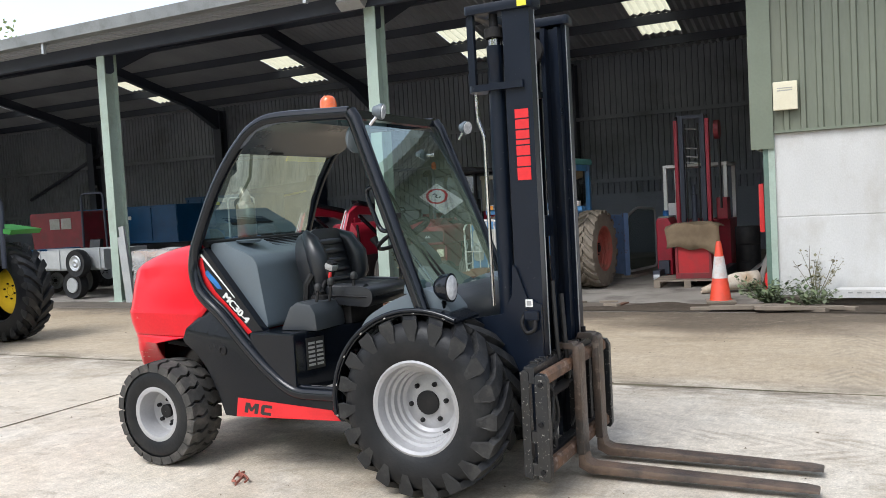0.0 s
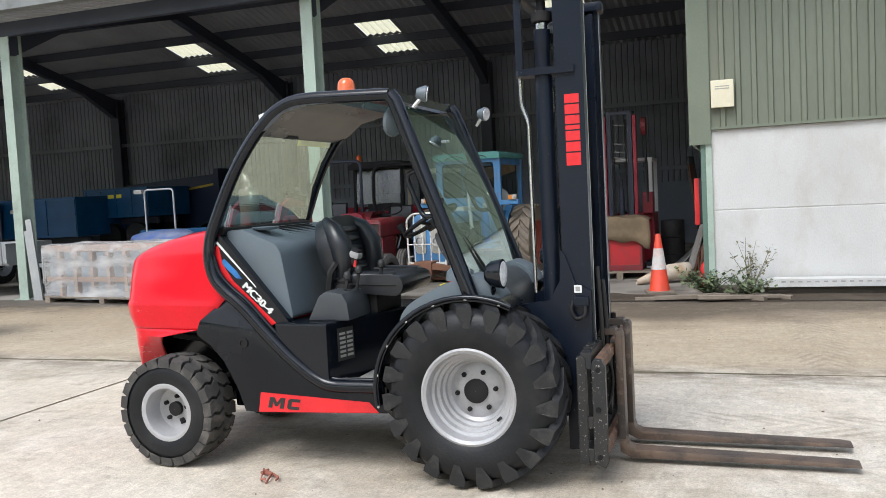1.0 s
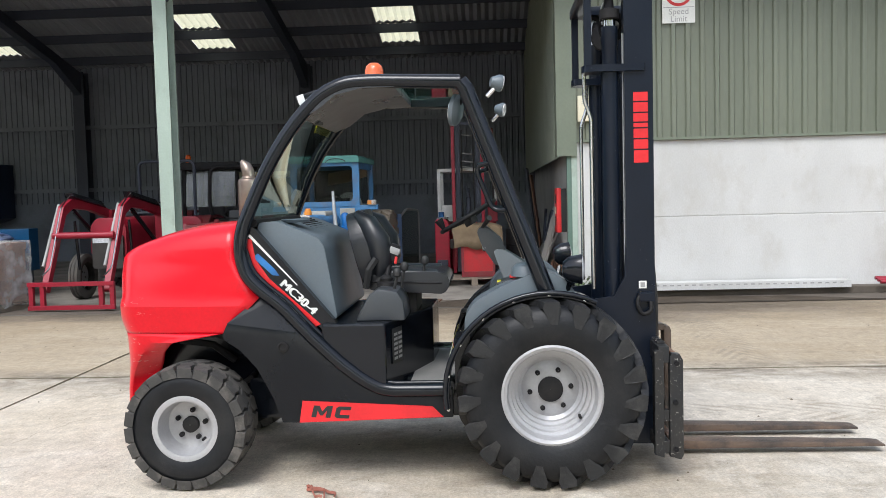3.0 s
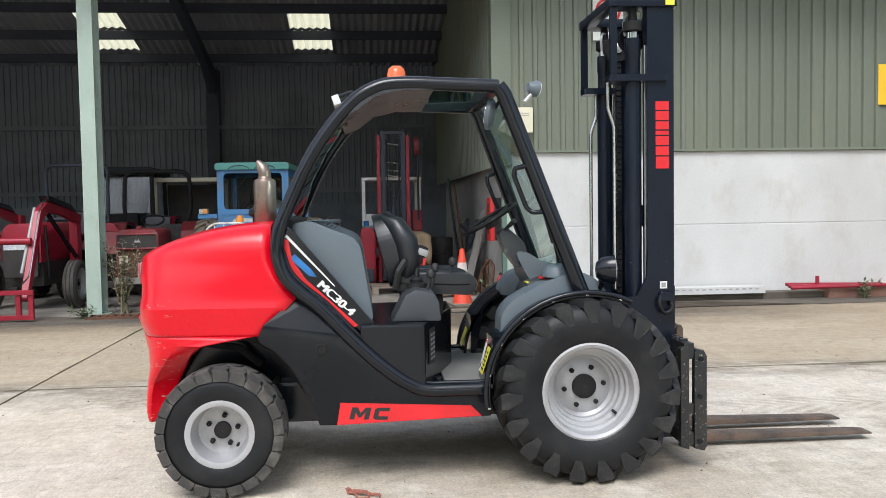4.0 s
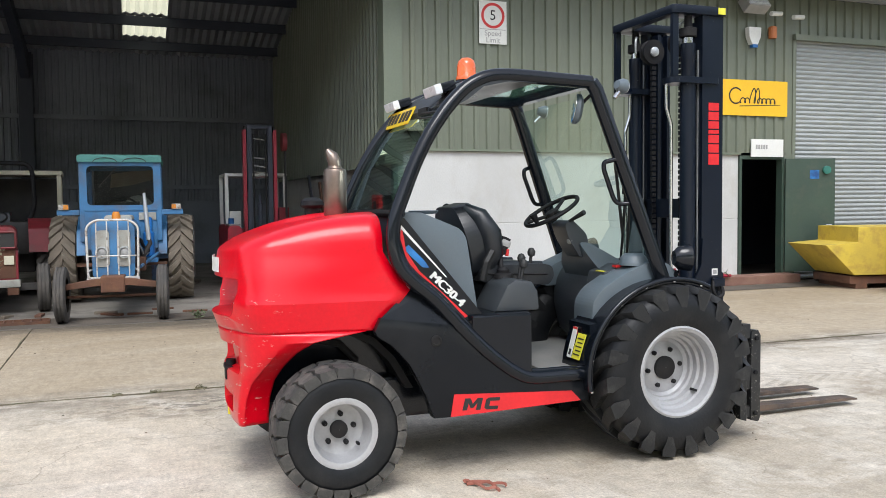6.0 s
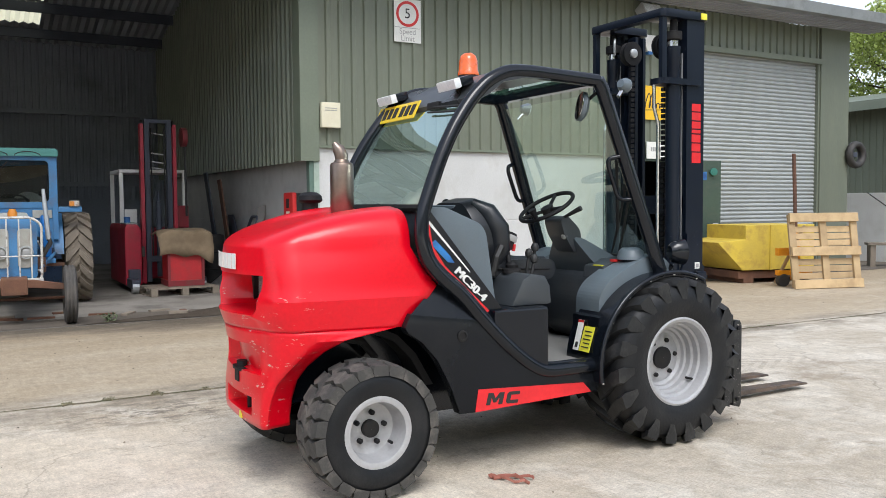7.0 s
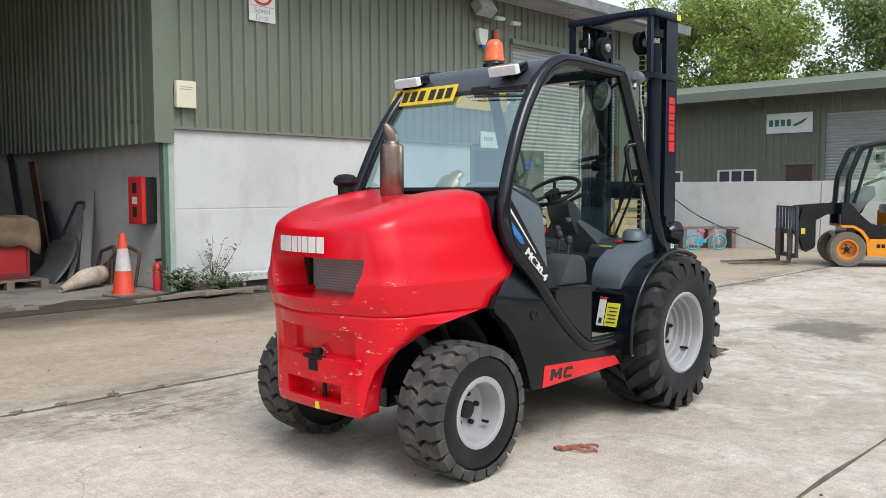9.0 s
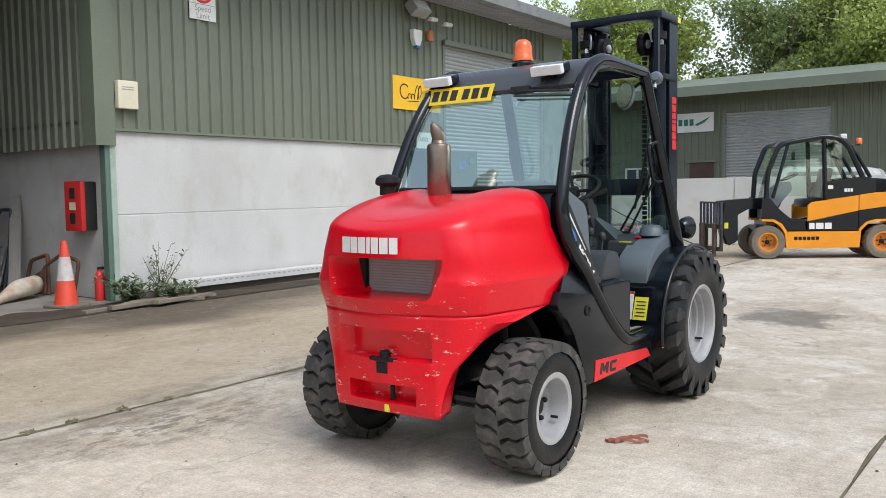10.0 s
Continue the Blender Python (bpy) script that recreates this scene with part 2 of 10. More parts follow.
    c = over(c, span(noise_at(6.0, 8.0, 0.8, (5.5, 0.8, 1.0), 0.5), 0.32, 0.68, 0.87, 1.10), 1.0, "MULTIPLY")
    c = over(c, (0.30, 0.255, 0.195), span(noise_at(3.2, 9.0, 0.75, (0.8, 1.2, 1.0), 0.5), 0.56, 0.66, 0.0, 0.55))
    c = over(c, span(noise_at(11.0, 7.0, 0.75), 0.3, 0.7, 0.82, 1.16), 1.0, "MULTIPLY")
    c = over(c, span(noise_at(60.0, 5.0, 0.8, (1.0, 1.6, 1.0)), 0.28, 0.72, 0.66, 1.30), 1.0, "MULTIPLY")
    # dark specks and hairline cracks
    c = over(c, (0.10, 0.085, 0.07), span(noise_at(16.0, 5.0, 0.78), 0.655, 0.71, 0.0, 0.8))
    vo = n.new("ShaderNodeTexVoronoi")
    vo.feature = "DISTANCE_TO_EDGE"
    vo.inputs["Scale"].default_value = 0.23
    wv = n.new("ShaderNodeVectorMath")
    wn_ = n.new("ShaderNodeTexNoise")
    wn_.inputs["Scale"].default_value, wn_.inputs["Detail"].default_value = 1.2, 8.0
    l.new(geo.outputs["Position"], wn_.inputs["Vector"])
    wv.operation = "MULTIPLY_ADD"
    l.new(wn_.outputs["Color"], wv.inputs[0])
    wv.inputs[1].default_value = (1.4, 1.4, 0)
    l.new(geo.outputs["Position"], wv.inputs[2])
    l.new(wv.outputs[0], vo.inputs["Vector"])
    c = over(c, (0.10, 0.085, 0.065), span(vo.outputs["Distance"], 0.0016, 0.0004, 0.0, 0.32))
    c = over(c, span(info.outputs["Random"], 0, 1, 0.93, 1.06), 1.0, "MULTIPLY")
    l.new(c, b.inputs["Base Color"])
    l.new(span(noise_at(0.9, 10.0, 0.7), 0.4, 0.7, 0.9, 0.62), b.inputs["Roughness"])
    b.inputs["Specular IOR Level"].default_value = 0.35
    bp = n.new("ShaderNodeBump")
    bp.inputs["Strength"].default_value, bp.inputs["Distance"].default_value = 0.55, 0.012
    l.new(noise_at(28.0, 6.0, 0.7, (1.0, 2.5, 1.0)), bp.inputs["Height"])
    l.new(bp.outputs[0], b.inputs["Normal"])
    return m


CONCRETE = concrete("yard_concrete")
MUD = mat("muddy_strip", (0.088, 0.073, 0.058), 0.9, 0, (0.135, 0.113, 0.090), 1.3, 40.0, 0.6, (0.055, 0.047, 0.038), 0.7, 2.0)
JOINT = mat("joint_dirt", (0.17, 0.135, 0.09), 0.95, 0, (0.09, 0.092, 0.045), 5.5, 30.0, 0.5, (0.07, 0.06, 0.04), 0.6, 3.0)
PANEL = mat("precast_concrete", (0.575, 0.575, 0.56), 0.8, 0, (0.49, 0.488, 0.472), 0.9, 60.0, 0.25, (0.42, 0.40, 0.36), 0.6, 2.6, stretch=(1, 1, 0.6))
INNER_PANEL = mat("inner_concrete", (0.56, 0.55, 0.53), 0.85, 0, (0.48, 0.47, 0.45), 1.1, 60.0, 0.15, (0.24, 0.23, 0.21), 0.4, 1.5)
CLAD = mat("green_cladding", (0.155, 0.173, 0.130), 0.5, 0, (0.135, 0.151, 0.112), 0.8, 30.0, 0.03, (0.23, 0.235, 0.165), 0.3, 1.2, stretch=(1, 1, 0.25))
TRIM = mat("green_flashing", (0.165, 0.19, 0.14), 0.5, 0, (0.14, 0.165, 0.12), 1.2, 30.0, 0.03)
BACKCLAD = mat("weathered_cladding", (0.215, 0.236, 0.272), 0.8, 0, (0.172, 0.191, 0.224), 0.6, 25.0, 0.1, (0.045, 0.049, 0.052), 0.5, 0.8)
ROOFSHEET = mat("fibre_cement_sheet", (0.345, 0.360, 0.390), 0.9, 0, (0.27, 0.283, 0.310), 0.7, 30.0, 0.2)
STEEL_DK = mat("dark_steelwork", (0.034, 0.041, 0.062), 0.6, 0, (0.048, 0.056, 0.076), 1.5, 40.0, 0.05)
COLUMN = mat("pale_green_steel", (0.37, 0.455, 0.39), 0.5, 0, (0.32, 0.40, 0.34), 1.4, 40.0, 0.05, (0.15, 0.14, 0.10), 0.4, 3.0)
GALV = mat("galvanised_steel", (0.50, 0.52, 0.53), 0.45, 0.6, (0.40, 0.42, 0.43), 3.0, 40.0, 0.05)
SHUTTER = mat("shutter_grey", (0.37, 0.39, 0.385), 0.5, 0.1, (0.32, 0.34, 0.335), 0.8, 40.0, 0.03)
WHITE = mat("white_paint", (0.75, 0.75, 0.72), 0.5, 0, (0.68, 0.68, 0.64), 2.0, 60.0, 0.03)
CREAM = mat("cream_plastic", (0.70, 0.66, 0.50), 0.5, 0, (0.62, 0.57, 0.42), 2.0, 60.0, 0.02)
YELLOW = mat("yellow_sign", (0.85, 0.50, 0.02), 0.45, 0, (0.80, 0.46, 0.02), 2.0, 60.0, 0.02)
BLACKP = mat("black_print", (0.02, 0.02, 0.02), 0.6, 0, None, 3.0, 60.0, 0.0)
REDP = mat("red_print", (0.65, 0.03, 0.03), 0.5, 0, None, 3.0, 60.0, 0.0)
REDLOGO = mat("red_vinyl", (0.72, 0.018, 0.024), 0.45, 0, None, 3.0, 60.0, 0.0)
BLUEP = mat("blue_print", (0.03, 0.20, 0.52), 0.4, 0, (0.015, 0.07, 0.22), 9.0, 60.0, 0.0)
GREYP = mat("grey_print", (0.35, 0.35, 0.34), 0.6, 0, None, 3.0, 60.0, 0.0)
FENDG = mat("teal_print", (0.03, 0.18, 0.14), 0.5, 0, None, 3.0, 60.0, 0.0)

FRED = scratched("truck_red", (0.70, 0.0012, 0.013), (0.64, 0.001, 0.012), 0.30, (0.55, 0.42, 0.36))
FBLACK = mat("gloss_black_paint", (0.0040, 0.0058, 0.0095), 0.17, 0, (0.0052, 0.0072, 0.0110), 3.0, 60.0, 0.010, (0.045, 0.046, 0.046), 0.10, 4.5, spec=0.42, rough_var=0.06)
FMAST = mat("mast_black", (0.0045, 0.0080, 0.0165), 0.30, 0, (0.0062, 0.0105, 0.0200), 3.0, 70.0, 0.02, (0.30, 0.32, 0.33), 0.5, 40.0, spec=0.30, rough_var=0.07, dirt_lo=0.67, dirt_hi=0.71)
FGREY = mat("grey_plastic", (0.116, 0.146, 0.168), 0.42, 0, (0.102, 0.129, 0.149), 4.0, 160.0, 0.05, (0.15, 0.15, 0.14), 0.25, 4.0)
FDARK = mat("dark_grey_plastic", (0.040, 0.046, 0.053), 0.38, 0, (0.048, 0.055, 0.062), 4.0, 160.0, 0.05, (0.08, 0.078, 0.07), 0.25, 5.0)
FSKIRT = mat("charcoal_paint", (0.0048, 0.0062, 0.0090), 0.20, 0, (0.0062, 0.0078, 0.0108), 3.0, 70.0, 0.012, (0.040, 0.039, 0.037), 0.14, 3.0, spec=0.28, rough_var=0.07)
FMAT = mat("rubber_floor", (0.17, 0.172, 0.17), 0.75, 0, (0.23, 0.22, 0.205), 3.0, 90.0, 0.2)
RUBBER = mat("tyre_rubber", (0.0062, 0.0072, 0.0092), 0.46, 0, (0.015, 0.0155, 0.0165), 5.0, 60.0, 0.15, (0.05, 0.049, 0.047), 0.22, 7.0, spec=0.30)
TREAD = mat("dusty_tread", (0.046, 0.045, 0.043), 0.8, 0, (0.076, 0.071, 0.065), 9.0, 60.0, 0.25, (0.17, 0.155, 0.135), 0.6, 9.0, spec=0.3)
TREADF = mat("black_tread", (0.0125, 0.0132, 0.0145), 0.48, 0, (0.020, 0.0205, 0.0212), 6.0, 60.0, 0.18, (0.085, 0.081, 0.075), 0.45, 9.0, spec=0.4)
OLDRUBBER = mat("dusty_tyre_rubber", (0.17, 0.14, 0.105), 0.9, 0, (0.22, 0.185, 0.145), 5.0, 60.0, 0.2, (0.09, 0.08, 0.065), 0.5, 4.0)
DULLRUBBER = mat("grey_worn_rubber", (0.060, 0.056, 0.052), 0.85, 0, (0.085, 0.078, 0.070), 5.0, 60.0, 0.2, (0.14, 0.12, 0.10), 0.4, 4.0)
VINYL = mat("seat_vinyl", (0.012, 0.014, 0.017), 0.33, 0, (0.018, 0.020, 0.024), 6.0, 140.0, 0.06)
RIM = mat("silver_rim_paint", (0.42, 0.42, 0.43), 0.38, 0.25, (0.36, 0.36, 0.37), 5.0, 60.0, 0.03, (0.30, 0.28, 0.25), 0.35, 6.0)
HUB = mat("greasy_hub", (0.010, 0.010, 0.012), 0.6, 0.0, (0.022, 0.021, 0.020), 9.0, 80.0, 0.1, spec=0.2)
CHROME = mat("polished_steel", (0.62, 0.62, 0.62), 0.2, 1.0, (0.55, 0.55, 0.55), 6.0, 60.0, 0.02)
EXH = mat("stained_stainless", (0.30, 0.25, 0.215), 0.35, 0.85, (0.18, 0.13, 0.10), 5.0, 60.0, 0.04)
RUST = mat("worn_fork_steel", (0.105, 0.080, 0.066), 0.48, 0.3, (0.185, 0.125, 0.090), 4.0, 70.0, 0.3, (0.055, 0.046, 0.042), 0.8, 7.0, dirt_lo=0.47, dirt_hi=0.62)
SHANK = mat("worn_fork_shank", (0.070, 0.064, 0.060), 0.42, 0.35, (0.13, 0.088, 0.064), 8.0, 70.0, 0.3, (0.24, 0.19, 0.16), 0.6, 16.0, dirt_lo=0.55, dirt_hi=0.64)
CARR = mat("carriage_black_worn", (0.012, 0.014, 0.017), 0.40, 0.0, (0.026, 0.024, 0.022), 7.0, 70.0, 0.10, (0.36, 0.34, 0.31), 0.8, 62.0, spec=0.5, dirt_lo=0.60, dirt_hi=0.64)
CARRUST = mat("carriage_bar_rust", (0.20, 0.105, 0.060), 0.65, 0.15, (0.085, 0.062, 0.050), 11.0, 80.0, 0.35, (0.33, 0.24, 0.19), 0.7, 22.0, dirt_lo=0.54, dirt_hi=0.62)
AMBER = mat("amber_lens", (0.85, 0.16, 0.03), 0.25, 0, (0.75, 0.12, 0.02), 8.0, 60.0, 0.0, coat=0.4)
OPAL = mat("opal_lens", (0.80, 0.82, 0.82), 0.30, 0, (0.72, 0.74, 0.74), 20.0, 90.0, 0.05)
LENS = mat("lamp_lens", (0.80, 0.82, 0.84), 0.14, 0.1, (0.50, 0.52, 0.55), 40.0, 90.0, 0.25, coat=0.8)
MIRROR = mat("mirror_glass", (0.85, 0.86, 0.86), 0.03, 1.0, (0.85, 0.86, 0.86), 3.0, 60.0, 0.0, rough_var=0.0)
GRILLE = mat("radiator_mesh", (0.36, 0.37, 0.38), 0.5, 0.1, (0.42, 0.43, 0.44), 8.0, 200.0, 0.3)
STICKY = mat("yellow_label", (0.75, 0.70, 0.06), 0.4, 0, (0.70, 0.64, 0.05), 5.0, 60.0, 0.0)
PLATEY = mat("number_plate_yellow", (0.80, 0.55, 0.02), 0.35, 0, (0.76, 0.52, 0.02), 5.0, 60.0, 0.0)
CABGLASS = glass("cab_glass", (0.70, 0.86, 0.80), 0.0, (0.84, 1.0, 0.97), 0.26)
REARGLASS = glass("rear_cab_glass", (0.62, 0.80, 0.76), 0.0, (0.82, 1.0, 0.95), 0.42)
FARGLASS = glass("clear_cab_glass", (0.88, 0.95, 0.92), 0.0, (1, 1, 1), 0.06)
ROOFGLASS = glass("roof_glass", (0.60, 0.86, 0.80), 0.0, (0.84, 1.0, 0.97), 0.10)
WINGLASS = glass("window_glass", (0.5, 0.55, 0.55), 0.0, (1, 1, 1), 0.02)

# ---- mesh helpers ----
def finish(name, bm, material, smooth=None):
    bmesh.ops.recalc_face_normals(bm, faces=bm.faces)
    me = bpy.data.meshes.new(name)
    bm.to_mesh(me)
    bm.free()
    me.materials.append(material)
    if smooth:
        me.shade_smooth()
        me.set_sharp_from_angle(angle=radians(smooth))
    return me


def part(name, bm, material, parent=None, label="", smooth=None):
    """Links a bmesh as one mesh object, under a thing or a part."""
    ob = new(name, finish(name, bm, material, smooth))
    if parent:
        ob.parent = parent
    if label:
        ob["label"] = label
    return ob


def thing(name, m, label, category, group=""):
    """An Empty at a thing's base."""
    ob = new(name)
    ob.empty_display_size = 0.1
    ob.matrix_basis = m
    return tagged(ob, label, category, group)


def structure(name, bm, material, label, category, smooth=None):
    return tagged(part(name, bm, material, smooth=smooth), label, category, kind="structure")


def box(bm, x0, x1, y0, y1, z0, z1, bevel=0.0, m=None):
    r = bmesh.ops.create_cube(bm, size=1.0, matrix=Matrix.Translation(((x0 + x1) / 2, (y0 + y1) / 2, (z0 + z1) / 2)) @ Matrix.Diagonal((abs(x1 - x0), abs(y1 - y0), abs(z1 - z0), 1)))
    vs = r["verts"]
    if bevel:
        es = list({e for v in vs for e in v.link_edges})
        out = bmesh.ops.bevel(bm, geom=es, offset=bevel, segments=2, profile=0.7, affect="EDGES")
        vs = list({v for f in out["faces"] for v in f.verts} | {v for v in vs if v.is_valid})
    if m:
        bmesh.ops.transform(bm, matrix=m, verts=vs)
    return bm


def cube(*a, **k):
    return box(bmesh.new(), *a, **k)


def slant(pts, axis, a, b, bevel=0.0, bm=None):
    """A flat outline in the plane across axis, drawn out from a to b. axis x: (y, z); y: (x, z); z: (x, y)."""
    bm = bm or bmesh.new()
    put = {"x": lambda p, c: (c, p[0], p[1]), "y": lambda p, c: (p[0], c, p[1]), "z": lambda p, c: (p[0], p[1], c)}[axis]
    va, vb = [bm.verts.new(put(p, a)) for p in pts], [bm.verts.new(put(p, b)) for p in pts]
    n = len(pts)
    fs = [bm.faces.new(va), bm.faces.new(vb[::-1])]
    for i in range(n):
        fs.append(bm.faces.new((va[i], vb[i], vb[(i + 1) % n], va[(i + 1) % n])))
    if bevel:
        bmesh.ops.recalc_face_normals(bm, faces=fs)
        es = list({e for f in fs for e in f.edges})
        bmesh.ops.bevel(bm, geom=es, offset=bevel, segments=2, profile=0.6, affect="EDGES", clamp_overlap=True)
    return bm


def rounded(pts, r, n=4, closed=True):
    """An outline with its corners rounded off."""
    out, k = [], len(pts)
    for i, p in enumerate(pts):
        p = Vector(p)
        if not closed and i in (0, k - 1):
            out.append(p)
            continue
        a, b = Vector(pts[i - 1]), Vector(pts[(i + 1) % k])
        da, db = (a - p), (b - p)
        q = min(r, da.length * 0.45, db.length * 0.45)
        s, e = p + da.normalized() * q, p + db.normalized() * q
        for j in range(n + 1):
            t = j / n
            out.append(s * (1 - t) ** 2 + p * 2 * t * (1 - t) + e * t * t)
    return out


def tube(pts, r, n=10, closed=False, bm=None, flat=1.0, side=(0, 1, 0)):
    """A round bar along a line of points; flat squeezes it across."""
    bm = bm or bmesh.new()
    pts = [Vector(p) for p in pts]
    k, rings, prev = len(pts), [], None
    for i, p in enumerate(pts):
        a = pts[i - 1] if (i or closed) else p
        b = pts[(i + 1) % k] if (i < k - 1 or closed) else p
        d = (b - a).normalized()
        if prev is None:
            u = Vector(side)
            u = (u - d * u.dot(d))
            if u.length < 0.05:
                u = d.orthogonal()
        else:
            u = prev - d * prev.dot(d)
        u.normalize()
        prev = u
        w = d.cross(u)
        rr = r[i] if isinstance(r, (list, tuple)) else r
        rings.append([bm.verts.new(p + u * math.cos(2 * math.pi * j / n) * rr * flat + w * math.sin(2 * math.pi * j / n) * rr) for j in range(n)])
    for i in range(k if closed else k - 1):
        a, b = rings[i], rings[(i + 1) % k]
        for j in range(n):
            bm.faces.new((a[j], a[(j + 1) % n], b[(j + 1) % n], b[j]))
    if not closed:
        bm.faces.new(rings[0][::-1])
        bm.faces.new(rings[-1])
    return bm


def lathe(profile, axis="y", n=32, at=(0, 0, 0), bm=None, caps=True):
    """Turns a profile of (radius, along) round an axis."""
    bm = bm or bmesh.new()
    at = Vector(at)

    def put(r, a, j):
        c, s = r * math.cos(2 * math.pi * j / n), r * math.sin(2 * math.pi * j / n)
        return at + Vector({"y": (c, a, s), "x": (a, c, s), "z": (c, s, a)}[axis])
    rings = [[bm.verts.new(put(r, a, j)) for j in range(n)] for r, a in profile]
    for a, b in zip(rings, rings[1:]):
        for j in range(n):
            bm.faces.new((a[j], a[(j + 1) % n], b[(j + 1) % n], b[j]))
    if caps:
        for ring in (rings[0], rings[-1]):
            if profile[0][0] > 1e-4:
                bm.faces.new(ring)
    return bm


def ribbed(u0, u1, z0, z1, pitch, depth, put, bm=None, wave=False):
    """Profiled sheet: flat pans and raised ribs along u, standing from z0 to z1. put(u, out, z) gives the place."""
    bm = bm or bmesh.new()
    cuts, u = [], u0
    steps = ((0.0, 0.0), (0.25, 0.5), (0.5, 1.0), (0.75, 0.5)) if wave else ((0.0, 0.0), (0.62, 0.0), (0.70, 1.0), (0.92, 1.0))
    while u < u1 - 1e-6:
        for f, d in steps:
            if u + f * pitch < u1:
                cuts.append((u + f * pitch, d * depth))
        u += pitch
    cuts.append((u1, 0.0))
    lo, hi = [bm.verts.new(put(a, d, z0)) for a, d in cuts], [bm.verts.new(put(a, d, z1)) for a, d in cuts]
    for i in range(len(cuts) - 1):
        bm.faces.new((lo[i], lo[i + 1], hi[i + 1], hi[i]))
    return bm


def skin(ob, depth):
    """Gives a sheet its thickness."""
    md = ob.modifiers.new("thickness", "SOLIDIFY")
    md.thickness, md.offset = depth, -1.0
    return ob


def bars(count, length, height, material, parent, put, name="lettering", gap=0.28, slope=0.0, heights=None):
    """A row of plain upright blocks in place of lettering. put(along, up) gives the place."""
    share = heights or [1.0] * count
    w, a0 = length / sum(share), 0.0
    for k in share:
        bm = bmesh.new()
        a1 = a0 + w * k - w * gap
        quad = [(a0, 0), (a1, 0), (a1 + slope * height, height), (a0 + slope * height, height)]
        bm.faces.new([bm.verts.new(put(a, b)) for a, b in quad])
        skin(part(name, bm, material, parent), 0.002)
        a0 += w * k


def words(text, size, m, material, parent=None, name="lettering", bold=0.0, heavy=0.0, wide=1.0, lean=0.0):
    """Built-in font, drawn out thin, as a mesh."""
    cu = bpy.data.curves.new(name, "FONT")
    cu.body, cu.size, cu.extrude, cu.align_x, cu.align_y = text, size, 0.001, "CENTER", "CENTER"
    cu.offset = bold
    tmp = bpy.data.objects.new(name, cu)
    me = bpy.data.meshes.new_from_object(tmp)
    bpy.data.objects.remove(tmp)
    if heavy:
        # a second copy, set over by a stroke, thickens the uprights
        two = bmesh.new()
        two.from_mesh(me)
        out = bmesh.ops.duplicate(two, geom=two.verts[:] + two.edges[:] + two.faces[:])
        for v in (g for g in out["geom"] if isinstance(g, bmesh.types.BMVert)):
            v.co += Vector((heavy, heavy * 0.12, -0.0003))
        two.to_mesh(me)
        two.free()
    if wide != 1.0 or lean:
        me.transform(Matrix(((wide, lean, 0, 0), (0, 1, 0, 0), (0, 0, 1, 0), (0, 0, 0, 1))))
    me.materials.append(material)
    ob = new(name, me)
    ob.matrix_basis = m
    if parent:
        ob.parent = parent
    return ob

# ---- the yard ----
ground = structure("ground", cube(-60, 70, -60, 70, -0.30, -0.045), CONCRETE, "weathered grey concrete yard, stained and dusty", "ground")
joint_bed = structure("joint_bed", cube(-22, 14.5, -10.2, 6.0, -0.044, -0.012), JOINT, "dirt and moss in the joints between yard slabs", "joint")
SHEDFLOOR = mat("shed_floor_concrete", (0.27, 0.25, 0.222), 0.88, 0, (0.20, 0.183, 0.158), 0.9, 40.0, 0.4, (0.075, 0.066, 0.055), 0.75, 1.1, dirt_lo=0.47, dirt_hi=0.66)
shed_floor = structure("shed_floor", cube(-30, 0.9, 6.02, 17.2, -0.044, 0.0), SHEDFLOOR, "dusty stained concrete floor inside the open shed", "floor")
apron = structure("apron", cube(0.9, 30, 6.02, 17.2, -0.044, -0.004), CONCRETE, "concrete apron along the building", "pavement")
SLAB_X = [-22.15, -16.05, -10.0, -3.88, 14.55]
SLAB_Y = [-10.3, -6.25, -2.18, 1.83, 6.02]
pavement = tagged(new("pavement"), "large cast concrete slabs with dirt-filled joints", "pavement", kind="structure")


def slab_mesh(w, d):
    g = 0.006
    bm = cube(g, w - g, g, d - g, -0.04, 0.0, bevel=0.008)
    return finish("slab", bm, CONCRETE)


for i in range(len(SLAB_X) - 1):
    for j in range(len(SLAB_Y) - 1):
        w, d = SLAB_X[i + 1] - SLAB_X[i], SLAB_Y[j + 1] - SLAB_Y[j]
        sl = new("slab", slab_mesh(w, d))
        sl.parent = pavement
        sl.matrix_basis = pose(SLAB_X[i], SLAB_Y[j], random.uniform(-0.003, 0.0))

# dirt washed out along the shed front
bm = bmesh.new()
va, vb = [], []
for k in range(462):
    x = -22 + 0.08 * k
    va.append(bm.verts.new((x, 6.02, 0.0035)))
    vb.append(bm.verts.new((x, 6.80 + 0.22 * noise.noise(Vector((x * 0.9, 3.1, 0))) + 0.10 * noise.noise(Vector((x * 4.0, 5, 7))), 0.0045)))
for k in range(461):
    bm.faces.new((va[k], va[k + 1], vb[k + 1], vb[k]))
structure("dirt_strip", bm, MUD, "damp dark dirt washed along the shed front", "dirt")

